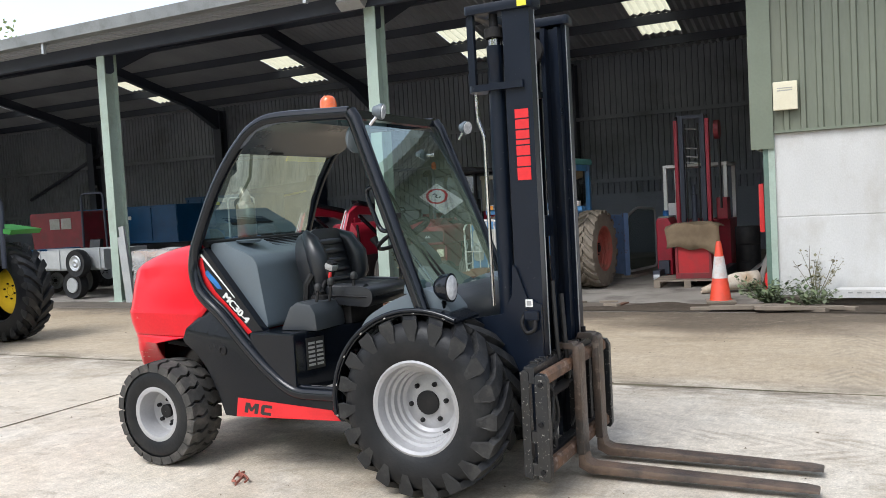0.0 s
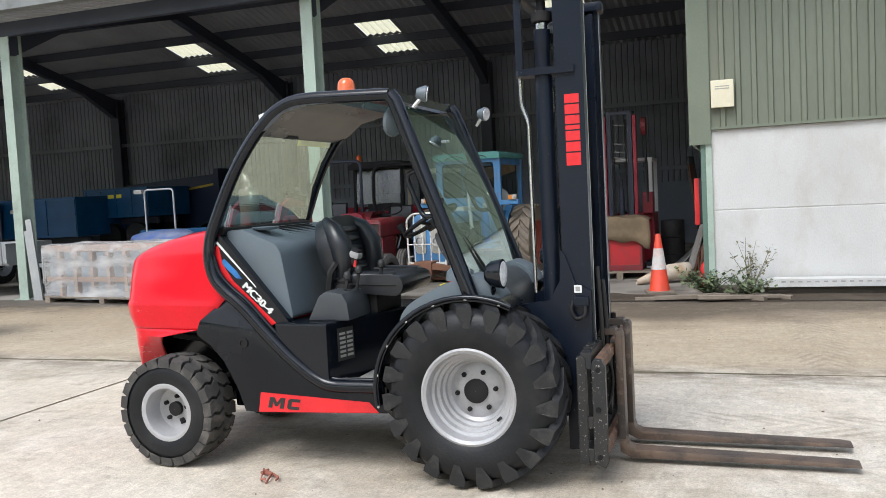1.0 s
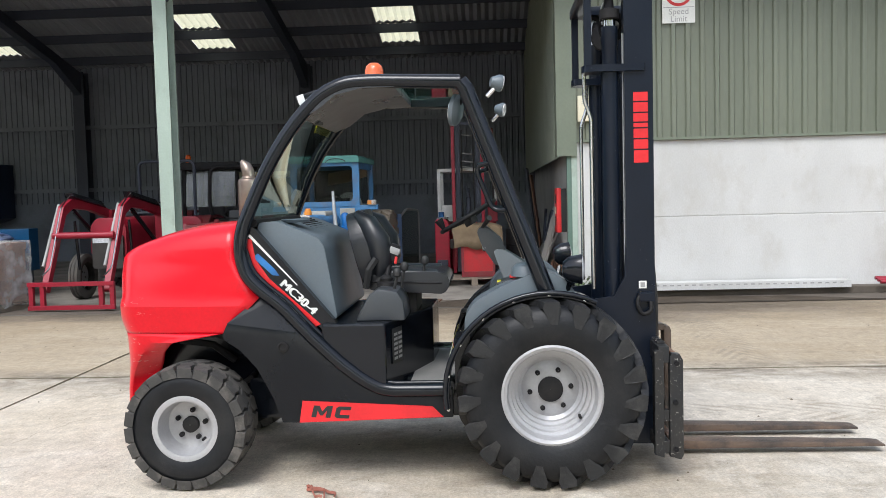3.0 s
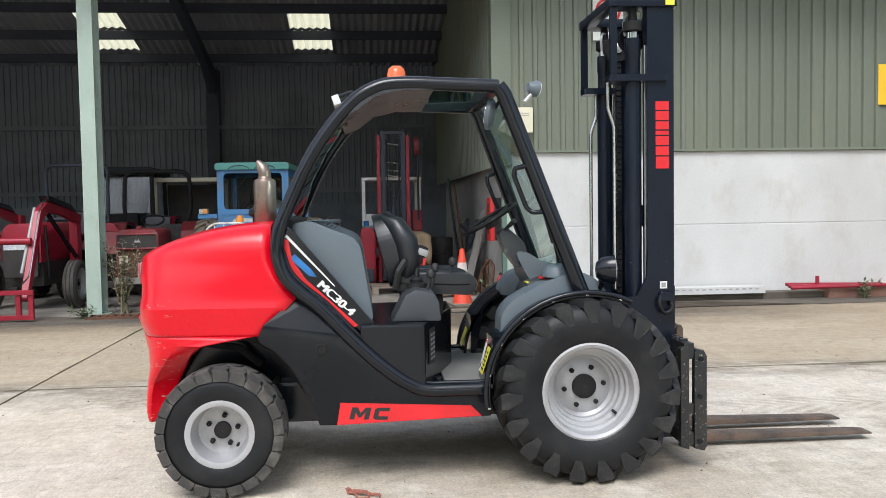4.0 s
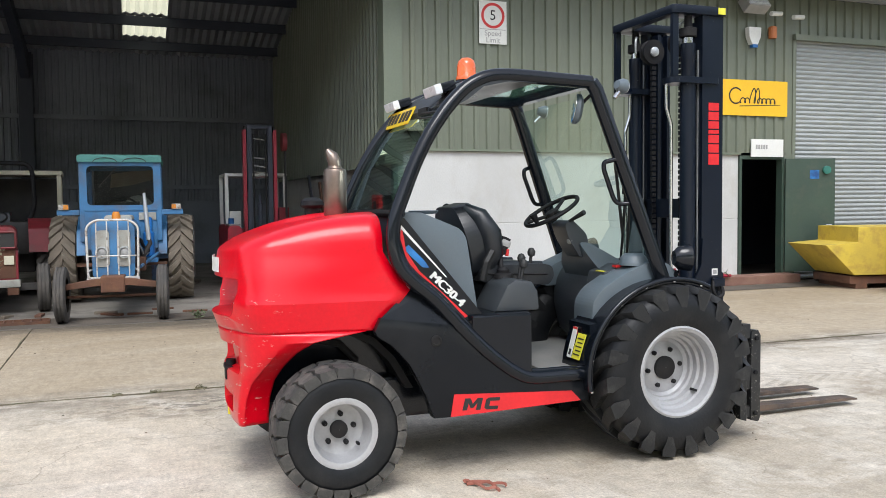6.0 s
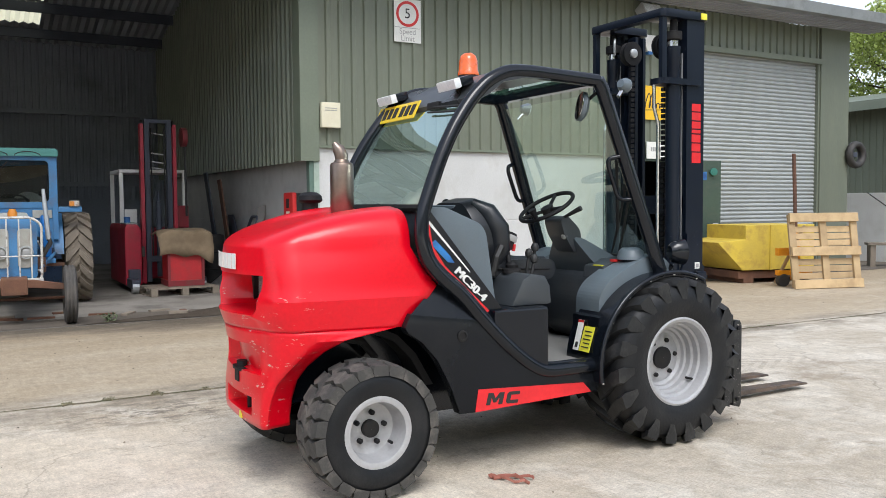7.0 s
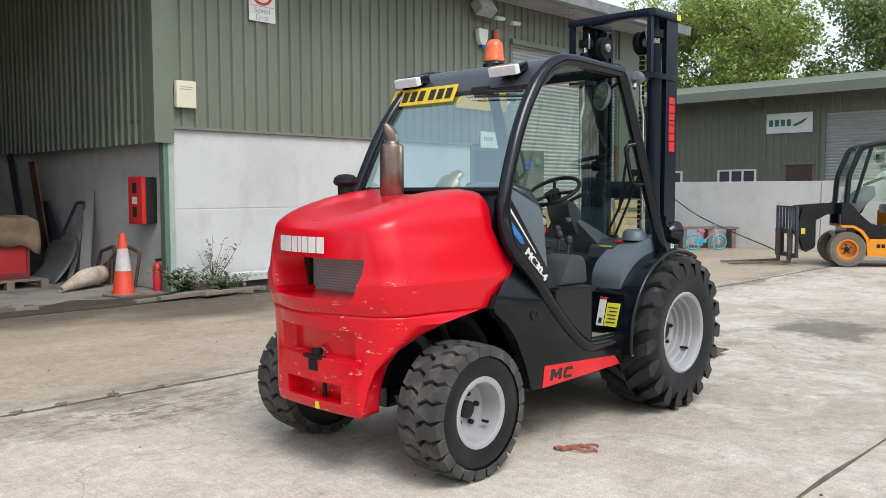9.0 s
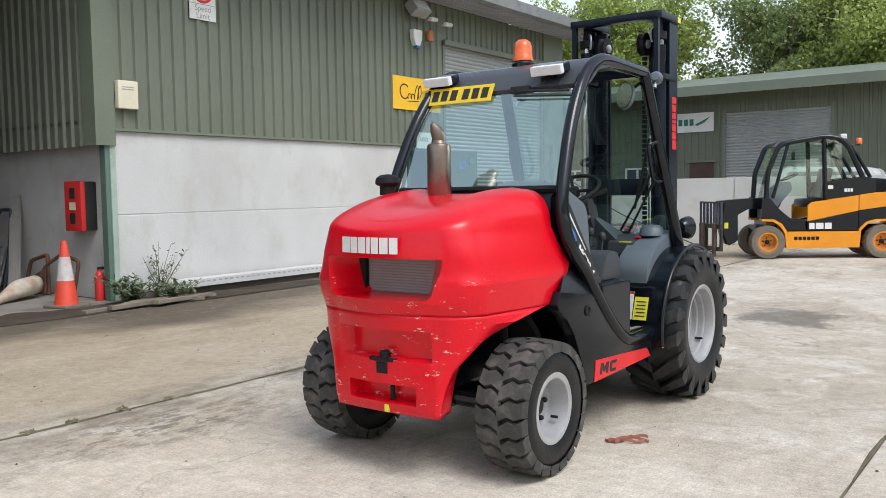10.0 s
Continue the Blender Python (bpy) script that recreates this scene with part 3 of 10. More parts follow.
# soil and moss lying in the joints, in uneven ribbons
def soil_line(along_x, at, a0, a1, seed, wide):
    bm = bmesh.new()
    rows = []
    n_ = int((a1 - a0) / 0.03)
    for k in range(n_ + 1):
        a = a0 + (a1 - a0) * k / n_
        lo = wide * (0.04 + 5.0 * noise.noise(Vector((a * 0.9, seed, 0))) ** 2 + 0.5 * abs(noise.noise(Vector((a * 9.0, seed, 4)))))
        hi = wide * (0.04 + 5.0 * noise.noise(Vector((a * 0.7, seed, 9))) ** 2 + 0.5 * abs(noise.noise(Vector((a * 11.0, seed, 13)))))
        rows.append([bm.verts.new((a, at + q, z) if along_x else (at + q, a, z)) for q, z in ((-lo, 0.001), (-lo * 0.3, 0.005), (hi * 0.3, 0.005), (hi, 0.001))])
    for p, q in zip(rows, rows[1:]):
        for j in range(3):
            bm.faces.new((p[j], q[j], q[j + 1], p[j + 1]))
    return structure("joint_soil", bm, JOINT, "soil and moss lying along a slab joint", "soil")


soil_line(True, 1.83, -12.0, -0.6, 1.0, 0.055)
soil_line(True, 1.83, -0.6, 12.0, 1.4, 0.020)
soil_line(False, -3.88, -9.0, 5.9, 2.0, 0.022)
soil_line(True, -2.18, -12.0, 12.0, 3.0, 0.014)

gr = random.Random(77)
bm = bmesh.new()
for k in range(900):
    x, y = gr.uniform(-8.5, 8.0), gr.uniform(-3.5, 6.0)
    if gr.random() > 0.25 + 0.75 * max(0.0, (y - 1.0) / 5.0):
        continue
    r_, a_ = 0.003 + 0.009 * gr.random() ** 2, gr.uniform(0, 6.28)
    ring_ = [(x + r_ * gr.uniform(0.6, 1.3) * math.cos(a_ + q * 1.257), y + r_ * gr.uniform(0.5, 1.0) * math.sin(a_ + q * 1.257)) for q in range(5)]
    top_ = bm.verts.new((x, y, 0.004 + r_ * 0.45))
    low_ = [bm.verts.new((p, q, 0.001)) for p, q in ring_]
    for q in range(5):
        bm.faces.new((low_[q], low_[(q + 1) % 5], top_))
tagged(part("litter", bm, mat("grit_and_litter", (0.085, 0.070, 0.052), 0.9, 0, (0.17, 0.13, 0.09), 0.7, 30.0, 0.1, rand=0.4, island=True)), "small stones and dry leaf litter scattered on the concrete", "litter", kind="stuff")

# ---- the long shed: open bays, then a closed workshop, under one gabled roof ----
WALL, BACK, RIDGE, EAVE, TOP, X0, X1 = 7.0, 17.1, 11.8, 5.08, 6.36, -29.0, 12.85
FRAMES = [-28.8, -22.85, -16.9, -10.92, -4.93]


def roof_z(y):
    return TOP - (TOP - EAVE) * abs(y - RIDGE) / (RIDGE - 6.4)


SKY_X = [-24.0, -18.2, -12.5, -6.98, -2.35]
PANES = [(13.95, 14.95), (15.1, 16.1)]
bm = bmesh.new()
# front slope whole; back slope in strips that leave the rooflight openings free
strips, x = [], X0
for sx in SKY_X:
    strips.append((x, sx - 0.47, 11.8, 17.35))
    for ya, yb in ((11.8, 13.95), (14.95, 15.1), (16.1, 17.35)):
        strips.append((sx - 0.47, sx + 0.47, ya, yb))
    x = sx + 0.47
strips.append((x, 13.3, 11.8, 17.35))
strips.append((X0, 13.3, 6.25, 11.8))
for xa, xb, ya, yb in strips:
    ribbed(xa, xb, ya, yb, 0.18, 0.045, lambda u, d, y: (u, y, roof_z(y) + d), bm, wave=True)
roof = skin(structure("roof", bm, ROOFSHEET, "dark corrugated fibre cement roof sheets", "roof"), 0.01)
ROOFLIGHT = bpy.data.materials.new("translucent_sheet")
ROOFLIGHT.use_nodes = True
rn, rl = ROOFLIGHT.node_tree.nodes, ROOFLIGHT.node_tree.links
rn.remove(rn["Principled BSDF"])
rt, rd, rm_, rno = rn.new("ShaderNodeBsdfTranslucent"), rn.new("ShaderNodeBsdfDiffuse"), rn.new("ShaderNodeMixShader"), rn.new("ShaderNodeTexNoise")
rno.inputs["Scale"].default_value = 3.0
rc = rn.new("ShaderNodeMix")
rc.data_type = "RGBA"
rc.inputs["A"].default_value, rc.inputs["B"].default_value = (0.70, 0.665, 0.47, 1), (0.58, 0.545, 0.37, 1)
rl.new(rno.outputs["Fac"], rc.inputs["Factor"])
rl.new(rc.outputs["Result"], rt.inputs["Color"])
rm_.inputs["Fac"].default_value = 0.12
rl.new(rt.outputs[0], rm_.inputs[1])
rl.new(rd.outputs[0], rm_.inputs[2])
rl.new(rm_.outputs[0], rn["Material Output"].inputs["Surface"])
for sx in SKY_X:
    rooflight = tagged(new("rooflight"), "pair of yellowed translucent corrugated rooflight sheets", "rooflight", "rooflights", "structure")
    for ya, yb in PANES:
        bm = ribbed(sx - 0.47, sx + 0.47, ya - 0.03, yb + 0.03, 0.18, 0.045, lambda u, d, y: (u, y, roof_z(y) + d + 0.008), wave=True)
        part("pane", bm, ROOFLIGHT, rooflight)
# purlins and rafters
for i, y in enumerate([7.2, 8.6, 10.0, 11.4, 12.3, 13.7, 15.02, 16.3]):
    structure("purlin", cube(X0, 13.0, y - 0.035, y + 0.035, roof_z(y) - 0.22, roof_z(y) - 0.02), STEEL_DK, "dark steel roof purlin", "purlin")


def h_post(x, y, z0, z1, material, parent, w=0.30, d=0.30, name="post"):
    bm = bmesh.new()
    box(bm, x - w / 2, x + w / 2, y - d / 2, y - d / 2 + 0.022, z0, z1)
    box(bm, x - w / 2, x + w / 2, y + d / 2 - 0.022, y + d / 2, z0, z1)
    box(bm, x - 0.010, x + 0.010, y - d / 2 + 0.022, y + d / 2 - 0.022, z0, z1)
    return part(name, bm, material, parent)


for x in FRAMES:
    fr = tagged(new("portal_frame"), "steel portal frame, pale green front post, dark rafters", "steel frame", "portal frames", "structure")
    post = h_post(x + 0.045, WALL - 0.05, 0.0, roof_z(7.0) - 0.3, COLUMN, fr, w=0.20)
    part("base_plate", cube(x - 0.13, x + 0.22, WALL - 0.27, WALL + 0.17, 0.0, 0.02), COLUMN, fr)
    h_post(x, BACK - 0.25, 0.0, roof_z(16.8) - 0.2, STEEL_DK, fr)
    # rafters, haunched at the knees
    for ya, yb in ((6.85, RIDGE), (16.95, RIDGE)):
        s = 1 if yb > ya else -1
        pts = [(ya, roof_z(ya) - 0.24), (yb, roof_z(yb) - 0.24), (yb, roof_z(yb) - 0.50), (ya + s * 1.5, roof_z(ya + s * 1.5) - 0.50), (ya + s * 0.15, roof_z(ya) - 0.82), (ya, roof_z(ya) - 0.82)]
        part("rafter", slant(pts, "x", x - 0.09, x + 0.09), STEEL_DK, fr)
# eaves beam, gutter and downpipe brackets
structure("eaves_beam", cube(X0, 0.6, 6.78, 6.9, 4.68, 4.92), STEEL_DK, "dark eaves beam over the open bays", "beam")
gut = [(6.10, 4.93), (6.30, 4.93), (6.34, 5.07), (6.32, 5.07), (6.285, 4.95), (6.115, 4.95), (6.08, 5.12), (6.06, 5.12)]
structure("gutter", slant(gut, "x", X0, 13.6), mat("weathered_gutter", (0.27, 0.285, 0.29), 0.6, 0.1, (0.21, 0.225, 0.23), 1.5, 40.0, 0.05, (0.12, 0.12, 0.10), 0.5, 3.0), "grey box gutter along the eaves", "gutter")
sof = [(6.34, 4.965)]
for k in range(6):
    sof += [(6.34 + 0.11 * k, 4.925), (6.395 + 0.11 * k, 4.925), (6.405 + 0.11 * k, 4.95), (6.44 + 0.11 * k, 4.95)]
structure("soffit", slant(sof + [(7.0, 4.95), (7.0, 4.965)], "x", X0, 13.5), ROOFSHEET, "ribbed dark sheeting under the eaves", "soffit")
structure("wall_brace", tube([(-26.4, 16.9, 2.55), (-22.2, 16.9, 4.12)], 0.06, 6), STEEL_DK, "diagonal steel brace on the back wall", "brace")
for x in FRAMES[-3:]:
    structure("gutter_bracket", cube(x - 0.75, x - 0.69, 6.16, 6.22, 4.74, 4.93), GALV, "steel stay under the gutter", "bracket")
# back wall and left end
bm = ribbed(X0, X1, 1.55, 5.2, 0.15, 0.028, lambda u, d, z: (u, BACK - d, z))
skin(structure("wall_back", bm, BACKCLAD, "dark weathered profiled sheeting at the back of the shed", "wall"), 0.008)
structure("wall_back_base", cube(X0, X1, BACK - 0.02, BACK + 0.15, 0, 1.56), BACKCLAD, "dark block wall below the sheeting", "wall")
for z in (3.55, 1.9):
    structure("sheeting_rail", cube(X0, 0.6, BACK - 0.16, BACK - 0.05, z - 0.05, z + 0.05), BACKCLAD, "horizontal sheeting rail on the back wall", "rail")
bm = ribbed(6.9, BACK, 0.0, 5.2, 0.2, 0.035, lambda u, d, z: (X0 + d, u, z))
skin(structure("wall_left_end", bm, BACKCLAD, "dark profiled sheeting closing the far end of the shed", "wall"), 0.008)
bm = bmesh.new()
for a, b in ((6.9, 11.8), (11.8, 17.1)):
    bm.faces.new([bm.verts.new(p) for p in ((X0, a, 5.2), (X0, b, 5.2), (X0, b, roof_z(b) - 0.02), (X0, a, roof_z(a) - 0.02))])
skin(structure("gable_left", bm, BACKCLAD, "dark gable end", "wall"), 0.01)
# partition between open bay and workshop
bm = ribbed(7.2, BACK - 0.1, 2.0, 6.3, 0.2, 0.035, lambda u, d, z: (0.76 - d, u, min(z, roof_z(u) - 0.03)))
skin(structure("wall_partition", bm, CLAD, "green profiled sheeting on the workshop side wall", "wall"), 0.008)
structure("wall_partition_base", cube(0.95, 1.10, 7.12, BACK - 0.1, 0.0, 1.10), INNER_PANEL, "grey precast concrete panel, lower course", "wall")
structure("wall_partition_course", cube(0.955, 1.10, 7.12, BACK - 0.1, 1.112, 2.3), INNER_PANEL, "grey precast concrete panel, upper course", "wall")
structure("partition_joint", cube(0.958, 1.09, 7.13, BACK - 0.12, 1.098, 1.114), INNER_PANEL, "mortar joint between the inner panels", "joint")
structure("partition_soffit", cube(0.76, 1.10, 7.12, BACK - 0.1, 2.30, 2.33), CLAD, "green closing strip", "trim")
corner = tagged(new("corner_post"), "green corner flashing and steel post", "corner post", kind="structure")
bm = bmesh.new()
box(bm, 0.70, 0.98, 6.935, 6.955, 2.0, 4.93)
box(bm, 0.70, 0.72, 6.955, 7.22, 2.0, 4.93)
part("flashing", bm, TRIM, corner)
CORNERG = mat("teal_green_steel", (0.105, 0.175, 0.140), 0.5, 0, (0.085, 0.145, 0.115), 1.5, 30.0, 0.04, (0.22, 0.25, 0.22), 0.3, 3.0)
part("steel_post", cube(0.84, 0.945, 6.98, 7.10, 0.0, 2.2), CORNERG, corner, "teal green steel post")
part("edge_strip", cube(0.905, 0.985, 6.966, 6.996, 0.0, 2.19, 0.004), COLUMN, corner, "pale green edge strip")
# loose dark soil gathered between the slab edge and the wall
bm = bmesh.new()
va, vb = [], []
for k in range(91):
    x = -2.3 + 0.08 * k
    taper = min(1.0, k / 22, (90 - k) / 22)
    n0, n1 = noise.noise(Vector((x * 1.1, 8.2, 0))), noise.noise(Vector((x * 5.0, 1.5, 4)))
    va.append(bm.verts.new((x, 6.03, 0.008)))
    vb.append(bm.verts.new((x, 6.05 + taper * (0.75 + 0.30 * n0 + 0.10 * n1), 0.007)))
for k in range(90):
    bm.faces.new((va[k], va[k + 1], vb[k + 1], vb[k]))
structure("soil_patch", bm, mat("dark_damp_soil", (0.052, 0.041, 0.031), 0.95, 0, (0.082, 0.066, 0.050), 2.2, 45.0, 0.6, (0.13, 0.11, 0.085), 0.5, 6.0, spec=0.15), "dark damp soil gathered along the slab edge", "soil")
# front wall of the workshop
for za, zb in ((0.03, 1.10), (1.114, 2.19)):
    structure("wall_front", cube(0.95, 6.98, 7.0, 7.16, za, zb, bevel=0.008), PANEL, "pale grey precast concrete wall panel with scuffs", "wall panel")
structure("panel_joint", cube(0.96, 6.97, 7.006, 7.15, 1.098, 1.116), PANEL, "mortar joint between the wall panels", "joint")
structure("panel_cap", cube(0.86, 7.0, 6.95, 7.2, 2.192, 2.228), TRIM, "green drip flashing over the concrete panels", "trim")
bm = ribbed(0.98, 8.12, 2.228, 4.93, 0.2, 0.035, lambda u, d, z: (u, 6.99 - d, z))
ribbed(8.12, 12.3, 4.2, 4.93, 0.2, 0.035, lambda u, d, z: (u, 6.99 - d, z), bm)
skin(structure("wall_front_cladding", bm, CLAD, "olive green profiled metal cladding, slightly chalked", "wall"), 0.008)
structure("plinth", cube(0.98, 6.98, 6.74, 6.995, -0.01, 0.10, bevel=0.02), MUD, "low dirty concrete kerb at the wall foot", "kerb")
structure("step", cube(5.6, 8.0, 6.62, 7.0, 0.0, 0.15, bevel=0.015), mat("brick_step", (0.20, 0.10, 0.075), 0.9, 0, (0.26, 0.15, 0.11), 4.0, 40.0, 0.3), "worn red brick doorstep", "step")
structure("wall_front_pier", cube(7.93, 8.12, 6.97, 7.16, 0.0, 2.228), CLAD, "green pier between the doors", "wall")
structure("wall_end_pier", cube(11.95, 12.85, 6.93, 7.16, 0.0, 4.93), CLAD, "green wall end beside the shutter", "wall")
structure("wall_right_end", cube(12.7, 12.85, 7.16, BACK, 0.0, 5.2), CLAD, "green end wall of the workshop", "wall")
structure("workshop_floor", cube(1.1, 12.7, 7.16, BACK, -0.003, 0.004), MUD, "dark workshop floor", "floor")
# doorway with the door standing open
door_1 = tagged(new("door_1"), "dark green steel door standing wide open", "door", kind="structure")
DOORG = mat("dark_green_door", (0.045, 0.075, 0.055), 0.5, 0, (0.035, 0.06, 0.045), 2.0, 50.0, 0.05, (0.12, 0.12, 0.09), 0.3, 4.0)
bm = bmesh.new()
box(bm, 6.985, 7.03, 6.96, 7.1, 0.15, 2.12)
box(bm, 7.88, 7.93, 6.96, 7.1, 0.15, 2.12)
box(bm, 6.985, 7.93, 6.96, 7.1, 2.12, 2.18)
part("door_frame", bm, DOORG, door_1)
leafm = pose(7.93, 6.95, 0.0, 0, 0, -20)
part("door_leaf", cube(0.0, 0.86, -0.045, 0.0, 0.17, 2.13, m=leafm), DOORG, door_1)
part("door_handle", tube([leafm @ Vector(p) for p in ((0.78, -0.06, 0.98), (0.78, -0.1, 0.98), (0.68, -0.1, 0.98))], 0.011), CHROME, door_1)
part("notice", cube(0.42, 0.58, -0.052, -0.047, 1.78, 1.93, m=leafm), BLUEP, door_1, "small blue notice on the door")
part("reel", lathe([(0.02, 0), (0.07, 0.005), (0.07, 0.045), (0.02, 0.05)], "y", 16, (0.70, -0.10, 1.93)), FENDG, door_1).matrix_basis = leafm
# roller shutter
shutter = tagged(new("shutter_1"), "closed grey ribbed roller shutter door", "roller shutter", kind="structure")
slatm = finish("slat", slant([(7.05, 0.0), (7.03, 0.02), (7.022, 0.04), (7.03, 0.06), (7.05, 0.078), (7.06, 0.078), (7.06, 0.0)], "x", 8.15, 11.92), SHUTTER)
for k in range(54):
    sl = new("slat", slatm)
    sl.parent = shutter
    sl.location = (0, 0, 0.02 + k * 0.078)
for xa, xb in ((8.1, 8.17), (11.9, 11.97)):
    part("guide", cube(xa, xb, 6.96, 7.08, 0.0, 4.25), CLAD, shutter)
part("hood", cube(8.1, 11.97, 6.90, 7.06, 4.18, 4.28), CLAD, shutter)
# workshop inside: dark backing added behind the doorway, its colour standing in for shade
structure("workshop_partition", cube(5.6, 12.6, 10.4, 10.5, 0, 4.0), STEEL_DK, "dark backing added behind the open doorway for the unlit inside", "wall")

# ---- on the front wall ----
box_ = thing("alarm_box", pose(1.14, 6.93, 2.655), "weathered cream plastic box screwed to the green cladding", "wall box")
part("case", cube(-0.145, 0.145, -0.06, 0.02, -0.18, 0.18, bevel=0.012), CREAM, box_)
for k, z in enumerate((0.09, 0.06)):
    bars(9, 0.18, 0.012, GREYP, box_, lambda a, u, z=z: (-0.09 + a, -0.062, z + u), gap=0.15)
sg = thing("speed_sign", pose(2.415, 6.945, 4.12), "white square speed limit sign on green cladding", "sign")
part("board", cube(-0.225, 0.225, -0.006, 0.0, -0.32, 0.32), WHITE, sg)
part("ring", lathe([(0.15, -0.010), (0.19, -0.010), (0.19, -0.006), (0.15, -0.006), (0.15, -0.010)], "y", 40, (0, 0, 0.10), caps=False), REDP, sg, "red ring")
words("5", 0.21, pose(0, -0.008, 0.10, 90), BLACKP, sg)
words("Speed", 0.115, pose(0, -0.008, -0.165, 90), GREYP, sg)
words("Limit", 0.115, pose(0, -0.008, -0.265, 90), GREYP, sg)
part("panel_line", cube(-0.21, 0.21, -0.008, -0.006, -0.108, -0.100), GREYP, sg)
ys = thing("dealer_sign", pose(7.25, 6.945, 3.155), "flat yellow sign with dark handwritten-style mark", "sign")
part("board", cube(-0.71, 0.71, -0.008, 0.0, -0.30, 0.30), YELLOW, ys)
# a flowing handwritten-style stroke: a tall curl, then low loops with two tall ones
def scribble(f):
    x = -0.50 + 0.98 * f
    tall = math.exp(-((f - 0.17) / 0.035) ** 2) * 0.5 + math.exp(-((f - 0.46) / 0.03) ** 2) + math.exp(-((f - 0.545) / 0.03) ** 2)
    ph = 2 * math.pi * 11 * f
    return (x + 0.028 * math.sin(ph) + 0.05 * tall, -0.010, -0.045 + 0.042 * math.cos(ph) + 0.17 * tall * (0.5 + 0.5 * math.cos(ph)))


part("flourish", tube([(-0.30 + 0.0 + 0.13 * math.cos(a) - 0.08, -0.010, 0.03 + 0.13 * math.sin(a)) for a in [radians(40 + 11 * k) for k in range(26)]], 0.014, 6, flat=0.3), BLACKP, ys)
part("stroke", tube([scribble(0.22 + 0.76 * k / 150) for k in range(151)], 0.011, 6, flat=0.3), BLACKP, ys)
part("underline", slant([(-0.3, -0.15), (0.55, -0.11), (0.55, -0.10), (-0.3, -0.135)], "y", -0.011, -0.008), BLACKP, ys)
ms = thing("small_sign", pose(7.53, 6.94, 2.31), "small white sign board over the doorway", "sign")
part("board", cube(-0.34, 0.34, -0.02, 0.0, -0.15, 0.15), WHITE, ms)
bars(5, 0.26, 0.075, GREYP, ms, lambda a, u: (-0.25 + a, -0.022, -0.02 + u))
fl = thing("floodlight", pose(7.10, 6.9, 4.63), "grey floodlight bracketed high on the green wall", "floodlight")
part("housing", cube(-0.22, 0.22, -0.20, 0.0, -0.13, 0.13, bevel=0.02, m=pose(0, -0.05, 0, -35)), GREYP, fl)
part("lens", cube(-0.19, 0.19, -0.206, -0.2, -0.1, 0.1, m=pose(0, -0.05, 0, -35)), LENS, fl)
part("bracket", cube(-0.03, 0.03, -0.05, 0.06, -0.03, 0.03), STEEL_DK, fl)
fl2 = copy_thing(fl, pose(-5.05, 6.72, 4.72))
fl2["label"] = "grey floodlight fixed under the eaves at a post"
bell = thing("alarm_bell", pose(7.19, 6.94, 4.19), "white bell-shaped alarm sounder on green wall", "alarm")
part("case", slant([(-0.13, 0.14), (0.13, 0.14), (0.12, -0.02), (0.06, -0.15), (-0.06, -0.15), (-0.12, -0.02)], "y", -0.09, 0.01, bevel=0.01), WHITE, bell)
part("lamp", cube(-0.05, 0.05, -0.10, -0.02, -0.20, -0.15), BLUEP, bell)
ob_ = thing("orange_beacon", pose(7.59, 6.94, 4.27), "small orange sounder on the green wall", "alarm lamp")
part("case", lathe([(0.001, -0.1), (0.07, -0.1), (0.07, 0.08), (0.05, 0.1), (0.001, 0.1)], "z", 14, (0, -0.05, 0), caps=False), mat("faded_orange", (0.5, 0.16, 0.05), 0.5), ob_)
cam_ = thing("security_camera", pose(8.03, 6.94, 4.52), "white security camera on a wall bracket", "camera")
part("case", tube([(-0.12, -0.18, 0.0), (0.12, -0.15, 0.02)], 0.04), WHITE, cam_)
part("bracket", tube([(0.05, -0.16, 0), (0.06, 0.03, 0.03)], 0.015), WHITE, cam_)
sp = copy_thing(cam_, pose(7.56, 6.94, 4.55))
sp["label"] = "second white security camera on the wall"

# ---- low wall and far workshop ----
# precast panel colour, lightened to make up for weak daylight on this side
LIGHTENED_PANEL = mat("lightened_precast_concrete", (0.74, 0.74, 0.72), 0.8, 0, (0.64, 0.635, 0.61), 0.7, 50.0, 0.15, (0.50, 0.48, 0.43), 0.5, 2.0)
for k, (ya, yb) in enumerate(((-14, -8.2), (-8.18, -2.4), (-2.38, 3.4), (3.42, 9.2), (9.22, 15.0))):
    structure("yard_wall", cube(14.6, 14.8, ya, yb, -0.01, 1.56, bevel=0.01), LIGHTENED_PANEL, "low precast concrete yard wall, colour lightened against weak light", "wall panel")
FAR = 24.0
CLADF = mat("far_green_cladding", (0.150, 0.170, 0.120), 0.6, 0, (0.135, 0.152, 0.108), 0.6, 20.0, 0.03)
bm = ribbed(-30, 3.29, 0.0, 4.6, 0.25, 0.035, lambda u, d, z: (FAR - d, u, z))
ribbed(3.29, 6.74, 3.85, 4.6, 0.25, 0.035, lambda u, d, z: (FAR - d, u, z), bm)
ribbed(6.74, 26, 0.0, 4.6, 0.25, 0.035, lambda u, d, z: (FAR - d, u, z), bm)
skin(structure("far_wall_front", bm, CLADF, "green profiled cladding of the far workshop", "wall"), 0.008)
structure("far_wall_back", cube(FAR + 9.8, FAR + 10, -30, 26, 0, 5.9), CLADF, "rear wall of the far workshop", "wall")
fr_ = slant([(FAR - 1.2, 4.40), (FAR - 1.2, 4.72), (FAR + 10.2, 6.4), (FAR + 10.2, 6.1)], "y", -30, 26.5)
structure("far_roof", fr_, TRIM, "shallow green roof with a deep overhanging fascia", "roof")
